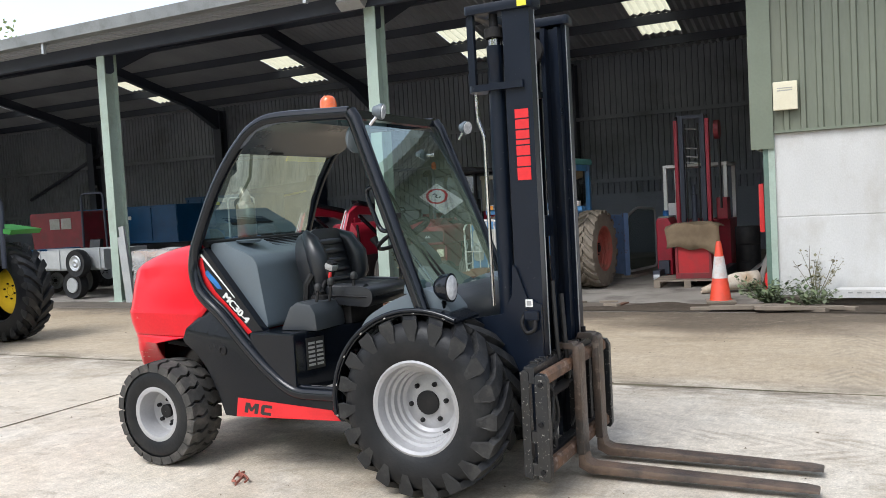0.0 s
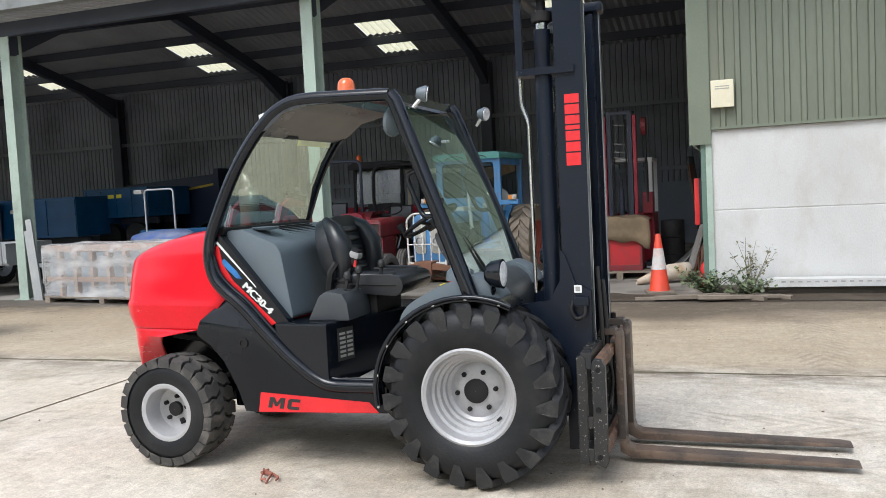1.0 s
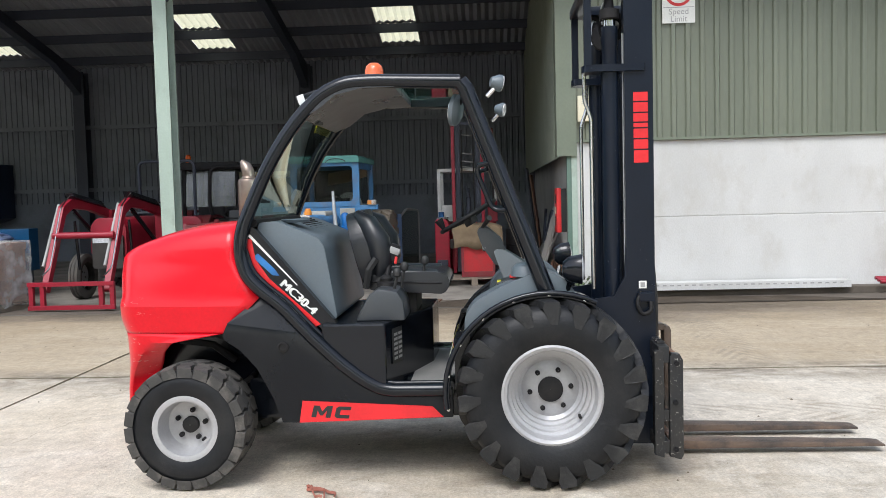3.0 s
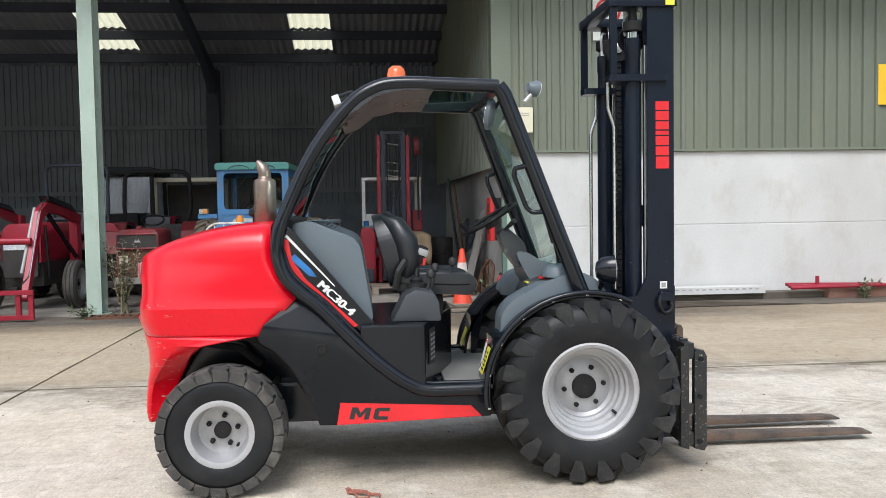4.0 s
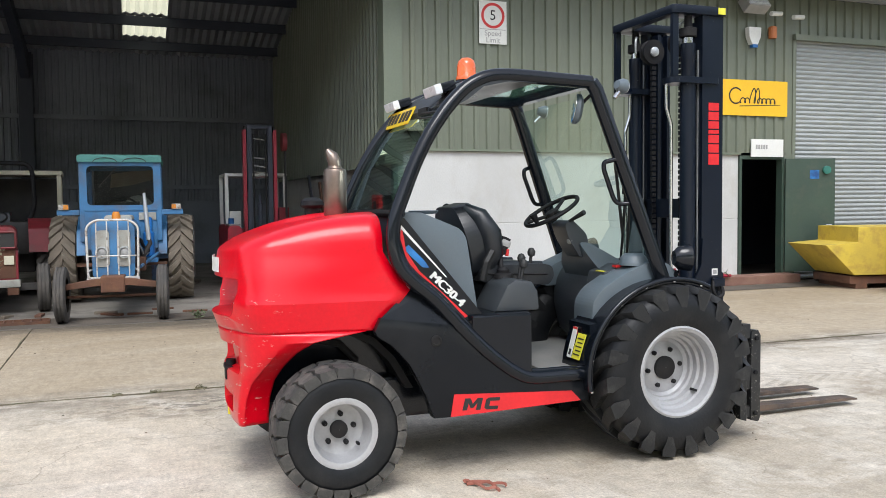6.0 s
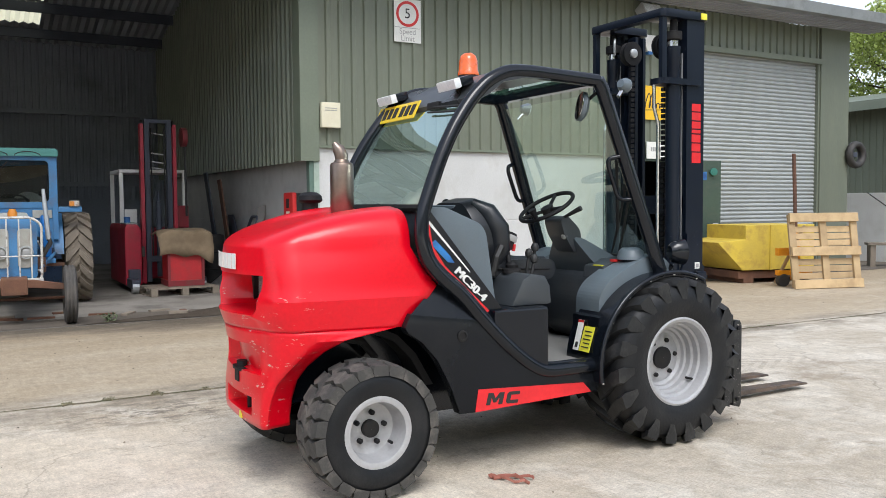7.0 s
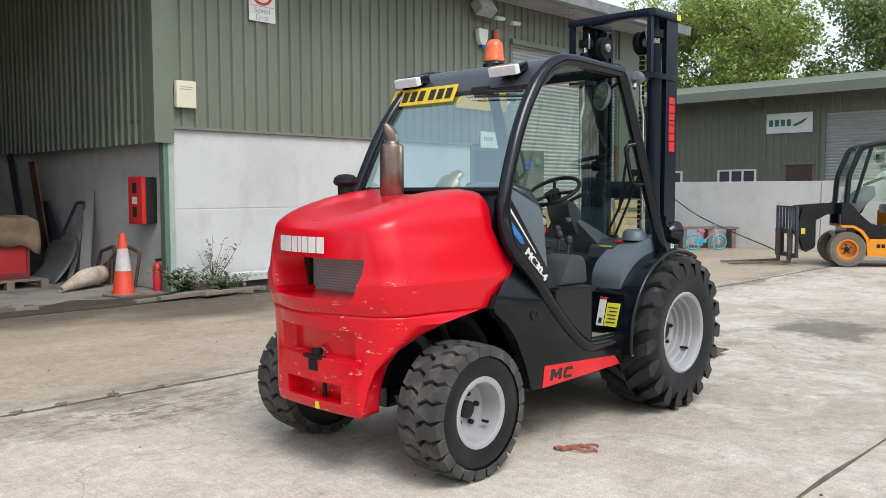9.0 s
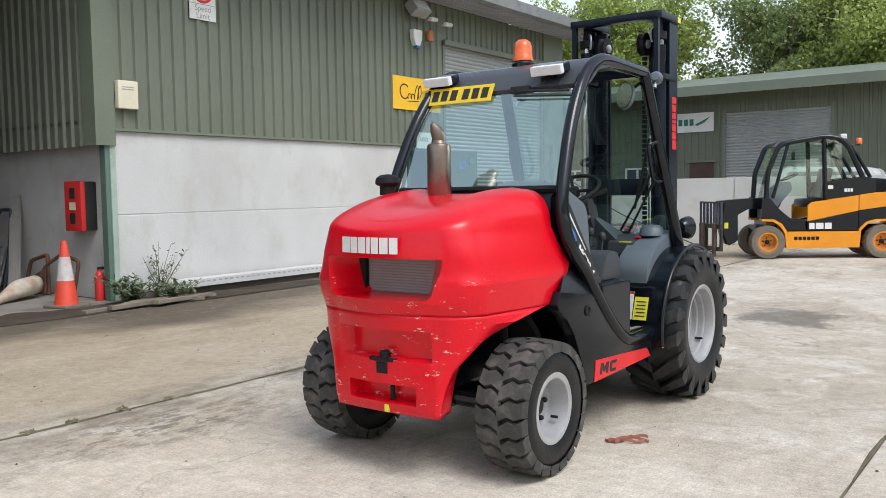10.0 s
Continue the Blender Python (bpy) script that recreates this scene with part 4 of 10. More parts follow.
for y in (-8, -2, 1.2, 8.9, 15):
    structure("roof_bracket", slant([(FAR - 1.1, 4.42), (FAR, 4.5), (FAR, 4.1)], "y", y - 0.05, y + 0.05), CLADF, "stay under the roof overhang", "bracket")
fsh = tagged(new("shutter_2"), "closed grey roller shutter in the far workshop", "roller shutter", kind="structure")
slatm2 = finish("slat", slant([(FAR + 0.03, 0), (FAR - 0.01, 0.05), (FAR + 0.03, 0.1), (FAR + 0.05, 0.1), (FAR + 0.05, 0)], "y", 3.29, 6.74), SHUTTER)
for k in range(39):
    sl = new("slat", slatm2)
    sl.parent = fsh
    sl.location = (0, 0, k * 0.1)
for ya, yb in ((3.22, 3.34), (6.69, 6.81)):
    part("guide", cube(FAR - 0.06, FAR + 0.02, ya, yb, 0, 4.0), TRIM, fsh)
fs = thing("far_sign", pose(FAR - 0.06, 7.87, 3.6), "white sign board with dark green mark on the far workshop", "sign")
part("board", cube(-0.02, 0.0, -0.77, 0.77, -0.33, 0.33), WHITE, fs)
bars(4, 0.8, 0.22, FENDG, fs, lambda a, u: (-0.025, 0.68 - a, -0.1 + u))
part("leaf_mark", slant([(-0.1, -0.08), (-0.65, 0.18), (-0.45, -0.02), (-0.2, -0.12)], "x", -0.026, -0.021), FENDG, fs)


def far_window(y0, y1, z0, z1, n, name):
    w = tagged(new(name), "white framed window of the far workshop", "window", "far windows", "structure")
    bm = bmesh.new()
    step_ = (y1 - y0) / n
    for i in range(n + 1):
        y = y0 + i * step_
        box(bm, FAR - 0.09, FAR - 0.02, y - 0.035, y + 0.035, z0 + 0.03, z1 - 0.03)
    box(bm, FAR - 0.09, FAR - 0.02, y0 - 0.035, y1 + 0.035, z0 - 0.03, z0 + 0.03)
    box(bm, FAR - 0.09, FAR - 0.02, y0 - 0.035, y1 + 0.035, z1 - 0.03, z1 + 0.03)
    part("window_frame", bm, WHITE, w)
    for i in range(n):
        part("pane", cube(FAR - 0.055, FAR - 0.045, y0 + i * step_ + 0.035, y0 + (i + 1) * step_ - 0.035, z0 + 0.03, z1 - 0.03), STEEL_DK, w)


far_window(9.0, 10.34, 1.6, 2.05, 3, "window_1")
far_window(11.78, 13.1, 1.6, 2.03, 2, "window_2")
dw = tagged(new("door_2"), "dark open doorway with a brown door in the far workshop", "door", kind="structure")
part("door_leaf", cube(FAR - 0.06, FAR - 0.04, 7.1, 7.95, 0.0, 2.2), mat("brown_door", (0.07, 0.04, 0.03), 0.6), dw)
part("door_frame", cube(FAR - 0.09, FAR - 0.035, 7.0, 8.1, 2.21, 2.29), TRIM, dw)

# ---- the red and black rough-terrain forklift ----
truck = thing("forklift_truck", pose(0, -0.34, 0), "red and black rough-terrain forklift with open cab and lowered forks", "forklift")


def tyre(r, w, rim, n, lug, count, agri, name, label, parent, depth=0.035, rubber=None):
    """Carcass with bulging walls, and tread bars in two staggered rows."""
    rubber = rubber or RUBBER
    ob = part(name, lathe([(rim, -w * 0.40), (rim + 0.02, -w * 0.46), (rim + (r - rim) * 0.45, -w * 0.5), (r - depth - 0.03, -w * 0.46), (r - depth, -w * 0.36), (r - depth, w * 0.36),
                           (r - depth - 0.03, w * 0.46), (rim + (r - rim) * 0.45, w * 0.5), (rim + 0.02, w * 0.46), (rim, w * 0.40)], "y", 56, caps=False), rubber, parent, label, smooth=40)
    bm = bmesh.new()
    if not count:
        # smooth steering tyre: three rounded ribs round the tread
        for y in (-0.27, 0.0, 0.27):
            h = w * 0.10
            lathe([(r - depth - 0.004, y * w - h), (r - 0.003, y * w - h * 0.8), (r, y * w), (r - 0.003, y * w + h * 0.8), (r - depth - 0.004, y * w + h)], "y", 48, bm=bm, caps=False)
    for row in (-1, 1):
        for i in range(count):
            a0 = 2 * math.pi * (i + (0.5 if row > 0 else 0)) / count
            # each bar runs from near the middle out over the shoulder, leaning back
            path = [(-0.03, 0.0, 0.0), (0.42, lug * (0.5 if agri else 0.85), 0.0), (0.70, lug * (0.8 if agri else 0.55), -0.003), (1.0, lug, -0.014 if agri else -0.008), (1.03, lug * (1.12 if agri else 1.06), -0.088 if agri else -0.030)]
            half = math.pi / count * (0.54 if agri else 0.84)
            rows = []
            for u, da, dr in path:
                y = row * u * w * 0.48
                ring = []
                for q, rr in ((-1, r - depth - 0.012), (-0.8, r + dr), (0.8, r + dr), (1, r - depth - 0.012)):
                    a = a0 + da + half * q * (1.0 if u < 0.2 else 0.55 if agri and u > 1.01 else 1.15)
                    rad = rr if u < 1.01 or rr > r - depth else rr - (0.045 if agri else 0.018)
                    ring.append(bm.verts.new((rad * math.cos(a), y, rad * math.sin(a))))
                rows.append(ring)
            for ra, rb in zip(rows, rows[1:]):
                for k in range(3):
                    bm.faces.new((ra[k], ra[k + 1], rb[k + 1], rb[k]))
            bm.faces.new(rows[0])
            bm.faces.new(rows[-1])
    part("tread", bm, rubber if rubber is not RUBBER else TREADF if agri else TREAD, ob)
    return ob


def wheel(x, y, s, r, w, rim, bolts, name, n_lug, agri, turn=0.0, parent=None, rimmat=None, rubber=None, label="silver painted steel rim", depth=0.035, z=None, hub_out=None):
    """s is -1 on the right-hand side: the dish faces out that way."""
    hub_out = hub_out or 0.23 * w
    nut = min(0.12 * w, hub_out * 0.7)
    prof = [(rim + 0.012, 0.42), (rim + 0.017, 0.45), (rim + 0.006, 0.462), (rim - 0.010, 0.44), (rim - 0.018, 0.38), (rim - 0.020, 0.30), (rim - 0.034, 0.285), (rim - 0.036, 0.20), (rim - 0.052, 0.185),
            (rim - 0.054, 0.10), (rim - 0.068, 0.085), (rim - 0.072, 0.03), (rim * 0.62, 0.0), (rim * 0.50, 0.03), (rim * 0.36, 0.05), (0.001, 0.05)]
    if not agri:
        prof = [(rim + 0.012, 0.42), (rim + 0.017, 0.45), (rim + 0.006, 0.462), (rim - 0.012, 0.44), (rim - 0.018, 0.36), (rim - 0.024, 0.12), (rim - 0.032, 0.05), (rim * 0.60, 0.02), (rim * 0.48, 0.035), (0.001, 0.035)]
    wh = part(name, lathe([(a, q * w * s) for a, q in prof], "y", 56, caps=False), rimmat or RIM, parent or truck, label, smooth=35)
    wh.matrix_basis = pose(x, y, r if z is None else z, 0, turn, 0)
    tyre(r, w, rim, 56, -0.30 if agri else -0.12, n_lug, agri, "tyre", "black lugged tyre with dusty tread", wh, depth, rubber)
    part("hub", lathe([(0.064 if agri else 0.042, 0.04 * w * s), (0.064 if agri else 0.042, hub_out * 0.85 * s), (0.052 if agri else 0.032, hub_out * 0.97 * s), (0.001, hub_out * s)], "y", 24, caps=False), HUB, wh, "black greasy hub cap", smooth=40)
    pr = 0.105 if agri else 0.075
    for k in range(bolts):
        a = 2 * math.pi * k / bolts + 0.25
        part("wheel_nut", lathe([(0.013, 0.0), (0.013, nut * s), (0.007, nut * 1.25 * s), (0.001, nut * 1.3 * s)], "y", 8, (pr * math.cos(a), 0, pr * math.sin(a)), caps=False), HUB, wh)
    part("valve", tube([((rim - 0.05) * math.cos(-0.6), 0.2 * w * s, (rim - 0.05) * math.sin(-0.6)), ((rim - 0.05) * math.cos(-0.6), 0.33 * w * s, (rim - 0.05) * math.sin(-0.6))], 0.008, 6), HUB, wh)
    return wh


for s in (-1, 1):
    wheel(0.0, s * 0.545, s, 0.478, 0.38, 0.235, 6, "front_wheel", 19, True, 7 if s < 0 else 13, hub_out=0.040)
    wheel(-1.86, s * 0.560, s, 0.322, 0.26, 0.154, 5, "rear_wheel", 22, False, 4 if s < 0 else 9, depth=0.025, hub_out=0.040)

# chassis and axles
bm = bmesh.new()
box(bm, -1.62, 0.30, -0.32, 0.32, 0.28, 0.50, 0.02)
box(bm, -2.2, -1.5, -0.24, 0.24, 0.40, 0.78, 0.02)
part("chassis", bm, FBLACK, truck)
bm = tube([(0, -0.40, 0.478), (0, 0.40, 0.478)], 0.09, 16)
part("front_axle", bm, FBLACK, truck)
bm = tube([(-1.86, -0.46, 0.322), (-1.86, 0.46, 0.322)], 0.06, 14)
box(bm, -1.95, -1.76, -0.12, 0.12, 0.26, 0.42, 0.02)
part("rear_axle", bm, FBLACK, truck)
bm = tube([(-1.72, -0.42, 0.42), (-1.62, -0.30, 0.50), (-1.60, 0.1, 0.55)], 0.016, 8)
tube([(-1.95, -0.44, 0.74), (-1.80, -0.36, 0.70), (-1.7, -0.30, 0.6)], 0.02, 8, bm=bm)
part("steering_link", bm, HUB, truck)
for sgn in (-1, 1):
    part("rear_wheel_arch", slant([(-1.42, 0.45), (-1.52, 0.62), (-1.62, 0.72), (-1.74, 0.775), (-2.05, 0.765), (-2.05, 0.74), (-1.76, 0.745), (-1.64, 0.69), (-1.55, 0.6), (-1.46, 0.45)], "y", sgn * 0.40, sgn * 0.20), HUB, truck, "dirty black wheel arch")
# charcoal side skirts with the red stripe
SK = [(-1.645, 0.848), (-1.205, 0.785), (-0.96, 0.57), (-0.80, 0.50), (-0.495, 0.49), (-0.495, 0.345), (-1.285, 0.325), (-1.375, 0.327), (-1.42, 0.455), (-1.50, 0.61), (-1.585, 0.705), (-1.66, 0.755), (-1.675, 0.782)]
for s in (-1, 1):
    sk = part("side_skirt", slant(SK, "y", s * 0.595, s * 0.53, bevel=0.006), FSKIRT, truck, "charcoal side skirt", smooth=30)
    fc = bmesh.new()
    top = [fc.verts.new((x, s * v, z)) for x, v, z in ((-1.645, 0.594, 0.846), (-1.205, 0.594, 0.783), (-1.36, 0.535, 0.985), (-1.472, 0.535, 0.984), (-1.655, 0.55, 0.80))]
    fc.faces.new(top[:4])
    fc.faces.new((top[0], top[3], top[4]))
    skin(part("skirt_top", fc, FSKIRT, sk, "sloping top of the skirt"), 0.004)
    part("stripe", slant([(-1.268, 0.441), (-0.60, 0.404), (-0.545, 0.348), (-1.287, 0.3275)], "y", s * 0.5985, s * 0.594), REDLOGO, sk, "red stripe along the skirt")
    big_m = [(0, 0), (0, 1), (0.30, 1), (0.5, 0.52), (0.70, 1), (1, 1), (1, 0), (0.75, 0), (0.75, 0.60), (0.57, 0.18), (0.43, 0.18), (0.25, 0.60), (0.25, 0)]
    big_c = [(0.16, 0), (0, 0.15), (0, 0.85), (0.16, 1), (0.92, 1), (0.92, 0.72), (0.30, 0.72), (0.30, 0.28), (0.92, 0.28), (0.92, 0)]
    for shape, a0, wide in ((big_m, 0.0, 0.098), (big_c, 0.118, 0.082)):
        start = -1.225 if s < 0 else -1.025
        ink = slant([(start - s * (a0 + u * wide + 0.016 * w), 0.356 - 0.05 * (start - s * (a0 + u * wide) + 1.225) + 0.060 * w) for u, w in shape], "y", s * 0.6005, s * 0.5985)
        bmesh.ops.recalc_face_normals(ink, faces=ink.faces[:])
        part("model_letter", ink, BLACKP, sk)
    part("plug", lathe([(0.028, s * 0.595), (0.028, s * 0.602), (0.02, s * 0.604), (0.018, s * 0.598), (0.001, s * 0.598)], "y", 20, (-1.36, 0, 0.72), caps=False), HUB, sk, "round black plug")

# ---- red hood and rear bumper, as rings of a rounded outline ----
def table(rows, z):
    for (a, *va), (b, *vb) in zip(rows, rows[1:]):
        if z <= b:
            t = max(0.0, (z - a) / (b - a))
            return [p + (q - p) * t for p, q in zip(va, vb)]
    return list(rows[-1][1:])


def ring(xr, xf, wr, wf, nose, n=17, k=10, flat=0.30, turn=0.14):
    """Half outline from the middle of the rear round the corner to the front end, then mirrored. nose bows the rear outwards."""
    half = []
    c = wr - flat
    for i in range(n):
        v = flat * i / (n - 1)
        half.append((xr + nose * (v / flat) ** 2, v))
    for i in range(1, k + 1):
        a = math.pi / 2 * i / k
        half.append((xr + nose + turn * (1 - math.cos(a)) + turn * 0.21 * math.sin(a), flat + c * math.sin(a)))
    x_s, steps = half[-1][0], 9
    for i in range(1, steps + 1):
        t = i / steps
        half.append((x_s + (xf - x_s) * t, wr + (wf - wr) * t ** 0.8))
    return [(x, -v) for x, v in half[::-1]] + half[1:]


def shell(levels, tops=None):
    bm = bmesh.new()
    rows = [[bm.verts.new((x, v, z(x) if callable(z) else z)) for x, v in pts] for z, pts in levels]
    for a, b in zip(rows, rows[1:]):
        for i in range(len(a) - 1):
            bm.faces.new((a[i], a[i + 1], b[i + 1], b[i]))
    return bm, rows


def recess(bm, v0, v1, z0, z1, depth, shrink, xmax=-2.2, floor=None, fs=None):
    """Sinks the rear faces inside a window of the rear wall, and returns the floor faces."""
    fs = fs or [f for f in bm.faces if v0 < f.calc_center_median().y < v1 and z0 < f.calc_center_median().z < z1 and f.calc_center_median().x < xmax]
    out = bmesh.ops.extrude_face_region(bm, geom=fs)
    vs = [g for g in out["geom"] if isinstance(g, bmesh.types.BMVert)]
    bmesh.ops.delete(bm, geom=fs, context="FACES")
    vm, zm = (v0 + v1) / 2, (z0 + z1) / 2
    for v in vs:
        v.co.x = v.co.x + depth if floor is None else floor
        v.co.y = vm + (v.co.y - vm) * shrink
        v.co.z = zm + (v.co.z - zm) * (shrink if floor is None else 0.94)
    return vs


# z: rear x, front x, half width rear, half width front, bow
HOOD = [(0.785, -2.362, -1.660, 0.499, 0.550, 0.07), (0.86, -2.388, -1.590, 0.507, 0.559, 0.07), (0.93, -2.390, -1.525, 0.515, 0.568, 0.07),
        (0.976, -2.374, -1.482, 0.503, 0.558, 0.065), (1.08, -2.366, -1.560, 0.474, 0.541, 0.06), (1.17, -2.350, -1.610, 0.444, 0.524, 0.055)]
levels = []
for z in (0.785, 0.80, 0.83, 0.855, 0.88, 0.905, 0.93, 0.953, 0.976, 1.01, 1.045, 1.08, 1.11, 1.14, 1.17):
    xr, xf, wr, wf, nose = table(HOOD, z)
    levels.append((z, ring(xr, xf, wr, wf, nose)))


def hood_top(x, v, w):
    """The bonnet: rises from the rear edge towards the cab, crowned, with a raised shoulder at the sides."""
    t = min(1.0, max(0.0, (x + 2.345) / 0.76))
    return 1.19 + 0.165 * (1 - (1 - t) ** 2.0)


# shoulder rings that roll over to the bonnet
x17, base = levels[-1][1], levels[-1][1]
for inset, lift in ((0.006, 0.30), (0.016, 0.50), (0.032, 0.68), (0.055, 0.83), (0.085, 0.94), (0.125, 1.0)):
    pts = []
    for x, v in base:
        sc = 1 - inset / 0.5
        pts.append((x + inset * 0.5 * min(1.0, max(0.0, (-2.0 - x) / 0.2)), v * sc))
    levels.append((("lift", lift), pts))
bm = bmesh.new()
rows = []
for z, pts in levels:
    row = []
    for x, v in pts:
        zz = z if not isinstance(z, tuple) else 1.17 + (hood_top(x, v, 0.5) - 1.17) * z[1]
        row.append(bm.verts.new((x, v, zz)))
    rows.append(row)
for a, b in zip(rows, rows[1:]):
    for i in range(len(a) - 1):
        bm.faces.new((a[i], a[i + 1], b[i + 1], b[i]))
# bonnet across, between mirrored points of the last ring
last = rows[-1]
half = len(last) // 2
cols = []
for i in range(half):
    a, b = last[half - 1 - i + 0], last[half + 1 + i]
    line = [a]
    for q in range(1, 18):
        t = q / 18
        p = a.co.lerp(b.co, t)
        u = abs(2 * t - 1)
        rise = min(1.0, max(0.0, (p.x + 2.30) / 0.45))
        rise = rise * rise * (3 - 2 * rise)
        # raised shoulders either side of a flat, slightly crowned middle
        p.z += rise * (0.020 * math.exp(-((u - 0.72) / 0.17) ** 2) - 0.030 * (1 - u ** 2)) + 0.012 * (1 - u ** 2) * min(1, max(0.0, (p.x + 2.36) / 0.3))
        line.append(bm.verts.new(p))
    line.append(b)
    cols.append(line)
mid = last[half]
for i in range(18):
    bm.faces.new((mid, cols[0][i], cols[0][i + 1]))
for a, b in zip(cols, cols[1:]):
    for i in range(18):
        bm.faces.new((a[i], a[i + 1], b[i + 1], b[i]))
# the radiator opening, narrower towards its foot
mids = [r for r in rows if 0.85 < r[0].co.z < 1.05]
inner = [i for i, v in enumerate(mids[0]) if abs(v.co.y) < 0.415 and v.co.x < -2.0]
ia, ib = inner[0], inner[-1]
for q, r in enumerate(mids):
    vs_ = [abs(v.co.y) for v in r[half:]]
    xs_ = [v.co.x for v in r[half:]]
    goal = 0.300 + 0.060 * q / (len(mids) - 1) - (0.02 if q == 0 else 0.008 if q == len(mids) - 1 else 0)
    k = goal / r[ib].co.y
    for i in range(ia, ib + 1):
        y = r[i].co.y * k
        r[i].co = (float(np.interp(abs(y), vs_, xs_)), y, r[i].co.z)
pick = set()
for a, b in zip(mids, mids[1:]):
    for i in range(ia, ib):
        pick |= {f for f in a[i].link_faces if {a[i + 1], b[i], b[i + 1]} <= set(f.verts)}
recess(bm, -0.32, 0.48, 0.845, 1.045, 0.0, 0.60, -2.10, -2.12, list(pick))
hood = skin(part("hood", bm, FRED, truck, "glossy red engine hood, scuffed at the rear", smooth=19), 0.006)
bm = bmesh.new()
box(bm, -2.132, -2.126, -0.21, 0.29, 0.850, 1.050)
part("radiator_mesh", bm, GRILLE, truck, "dark radiator mesh in the rear opening")
for k in range(13):
    part("grille_bar", cube(-2.138, -2.132, -0.20, 0.225, 0.862 + k * 0.0138, 0.866 + k * 0.0138), GREYP, truck)
part("grille_frame", cube(-2.16, -2.132, 0.225, 0.285, 0.852, 1.05, 0.004), HUB, truck)
# z: rear x, front x, half width rear, half width front, bow, length of the corner
BUMP = [(0.31, -2.312, -2.15, 0.318, 0.285, 0.015, 0.022), (0.36, -2.322, -2.15, 0.326, 0.290, 0.018, 0.025), (0.45, -2.325, -2.14, 0.345, 0.300, 0.025, 0.030), (0.53, -2.325, -2.12, 0.372, 0.315, 0.035, 0.040),
        (0.60, -2.328, -2.08, 0.425, 0.350, 0.050, 0.065), (0.68, -2.340, -2.03, 0.480, 0.450, 0.060, 0.115), (0.74, -2.352, -1.96, 0.493, 0.536, 0.066, 0.14), (0.785, -2.360, -1.70, 0.498, 0.549, 0.07, 0.14)]
levels = []
for z in (0.31, 0.33, 0.36, 0.39, 0.42, 0.45, 0.49, 0.53, 0.565, 0.60, 0.62, 0.65, 0.68, 0.71, 0.74, 0.765, 0.785):
    xr, xf, wr, wf, nose, turn = table(BUMP, z)
    levels.append((z, ring(xr, max(xf, xr + nose + turn * 1.21 + 0.02), wr, wf, nose, flat=min(0.30, wr - 0.03), turn=turn)))
bm, rows = shell(levels)
recess(bm, -0.20, 0.20, 0.37, 0.45, 0.08, 0.92)
recess(bm, -0.29, 0.29, 0.575, 0.70, 0.055, 0.86)
bumper = skin(part("rear_bumper", bm, FRED, truck, "red rear bumper with chipped paint", smooth=24), 0.010)
bm = slant(rounded([(-2.335, -0.03), (-2.325, -0.085), (-2.28, -0.095), (-2.27, 0.07), (-2.325, 0.075), (-2.335, 0.03)], 0.015), "z", 0.556, 0.570)
tube([(-2.30, -0.01, 0.54), (-2.30, -0.01, 0.60)], 0.026, 12, bm=bm)
part("tow_hitch", bm, HUB, truck, "rusty black tow hitch", smooth=40)
part("tow_slot", cube(-2.331, -2.30, -0.045, 0.02, 0.498, 0.553, 0.006), HUB, truck)
part("tow_pin", tube([(-2.27, -0.03, 0.36), (-2.27, -0.03, 0.47)], 0.012, 8), HUB, truck)
part("label", cube(-2.322, -2.312, -0.045, -0.02, 0.315, 0.35), STICKY, truck, "small yellow label")
# white maker's mark as plain blocks
bars(7, 0.36, 0.075, WHITE, truck, lambda a, u: (-2.3655 + 0.058 * ((0.20 - a) / 0.30) ** 2 + 0.016 * u - 0.012, 0.20 - a, 1.068 + u), "maker_mark", gap=0.16, heights=(1.35, 1.05, 1.05, 0.55, 0.95, 1.05, 1.0))
# bonnet furniture
bm = lathe([(0.001, 1.335), (0.045, 1.335), (0.045, 1.40), (0.052, 1.385), (0.064, 1.392), (0.070, 1.402), (0.064, 1.428), (0.040, 1.445), (0.001, 1.449)], "z", 24, (-1.77, 0.40, 0), caps=False)
part("air_intake", bm, HUB, truck, "black mushroom air intake cap", smooth=40)
ex = part("exhaust", lathe([(0.001, 1.30), (0.060, 1.30), (0.060, 1.34), (0.064, 1.345), (0.064, 1.585), (0.058, 1.60), (0.042, 1.605), (0.036, 1.62), (0.001, 1.62)], "z", 28, (-1.70, 0.10, 0), caps=False), EXH, truck, "stained steel exhaust silencer", smooth=40)
part("exhaust_tip", tube([(-1.70, 0.10, 1.60), (-1.70, 0.10, 1.64), (-1.715, 0.105, 1.675), (-1.74, 0.11, 1.71)], [0.037, 0.037, 0.034, 0.012], 14), EXH, ex, "slash-cut exhaust tip", smooth=50)
# ---- cab ----
FR = [(-0.505, 0.486), (-0.80, 0.486), (-0.867, 0.497), (-0.949, 0.540), (-1.07, 0.632), (-1.214, 0.770), (-1.365, 0.935), (-1.47, 1.015), (-1.540, 1.09), (-1.572, 1.20), (-1.562, 1.32), (-1.495, 1.48), (-1.430, 1.625), (-1.350, 1.765), (-1.245, 1.905), (-1.135, 2.008), (-1.02, 2.060), (-0.88, 2.066), (-0.425, 2.048)]


def lean_in(z):
    """The cab narrows from the sill to the roof."""
    return 0.584 - 0.084 * min(1.0, max(0.0, (z - 1.05) / 0.9))


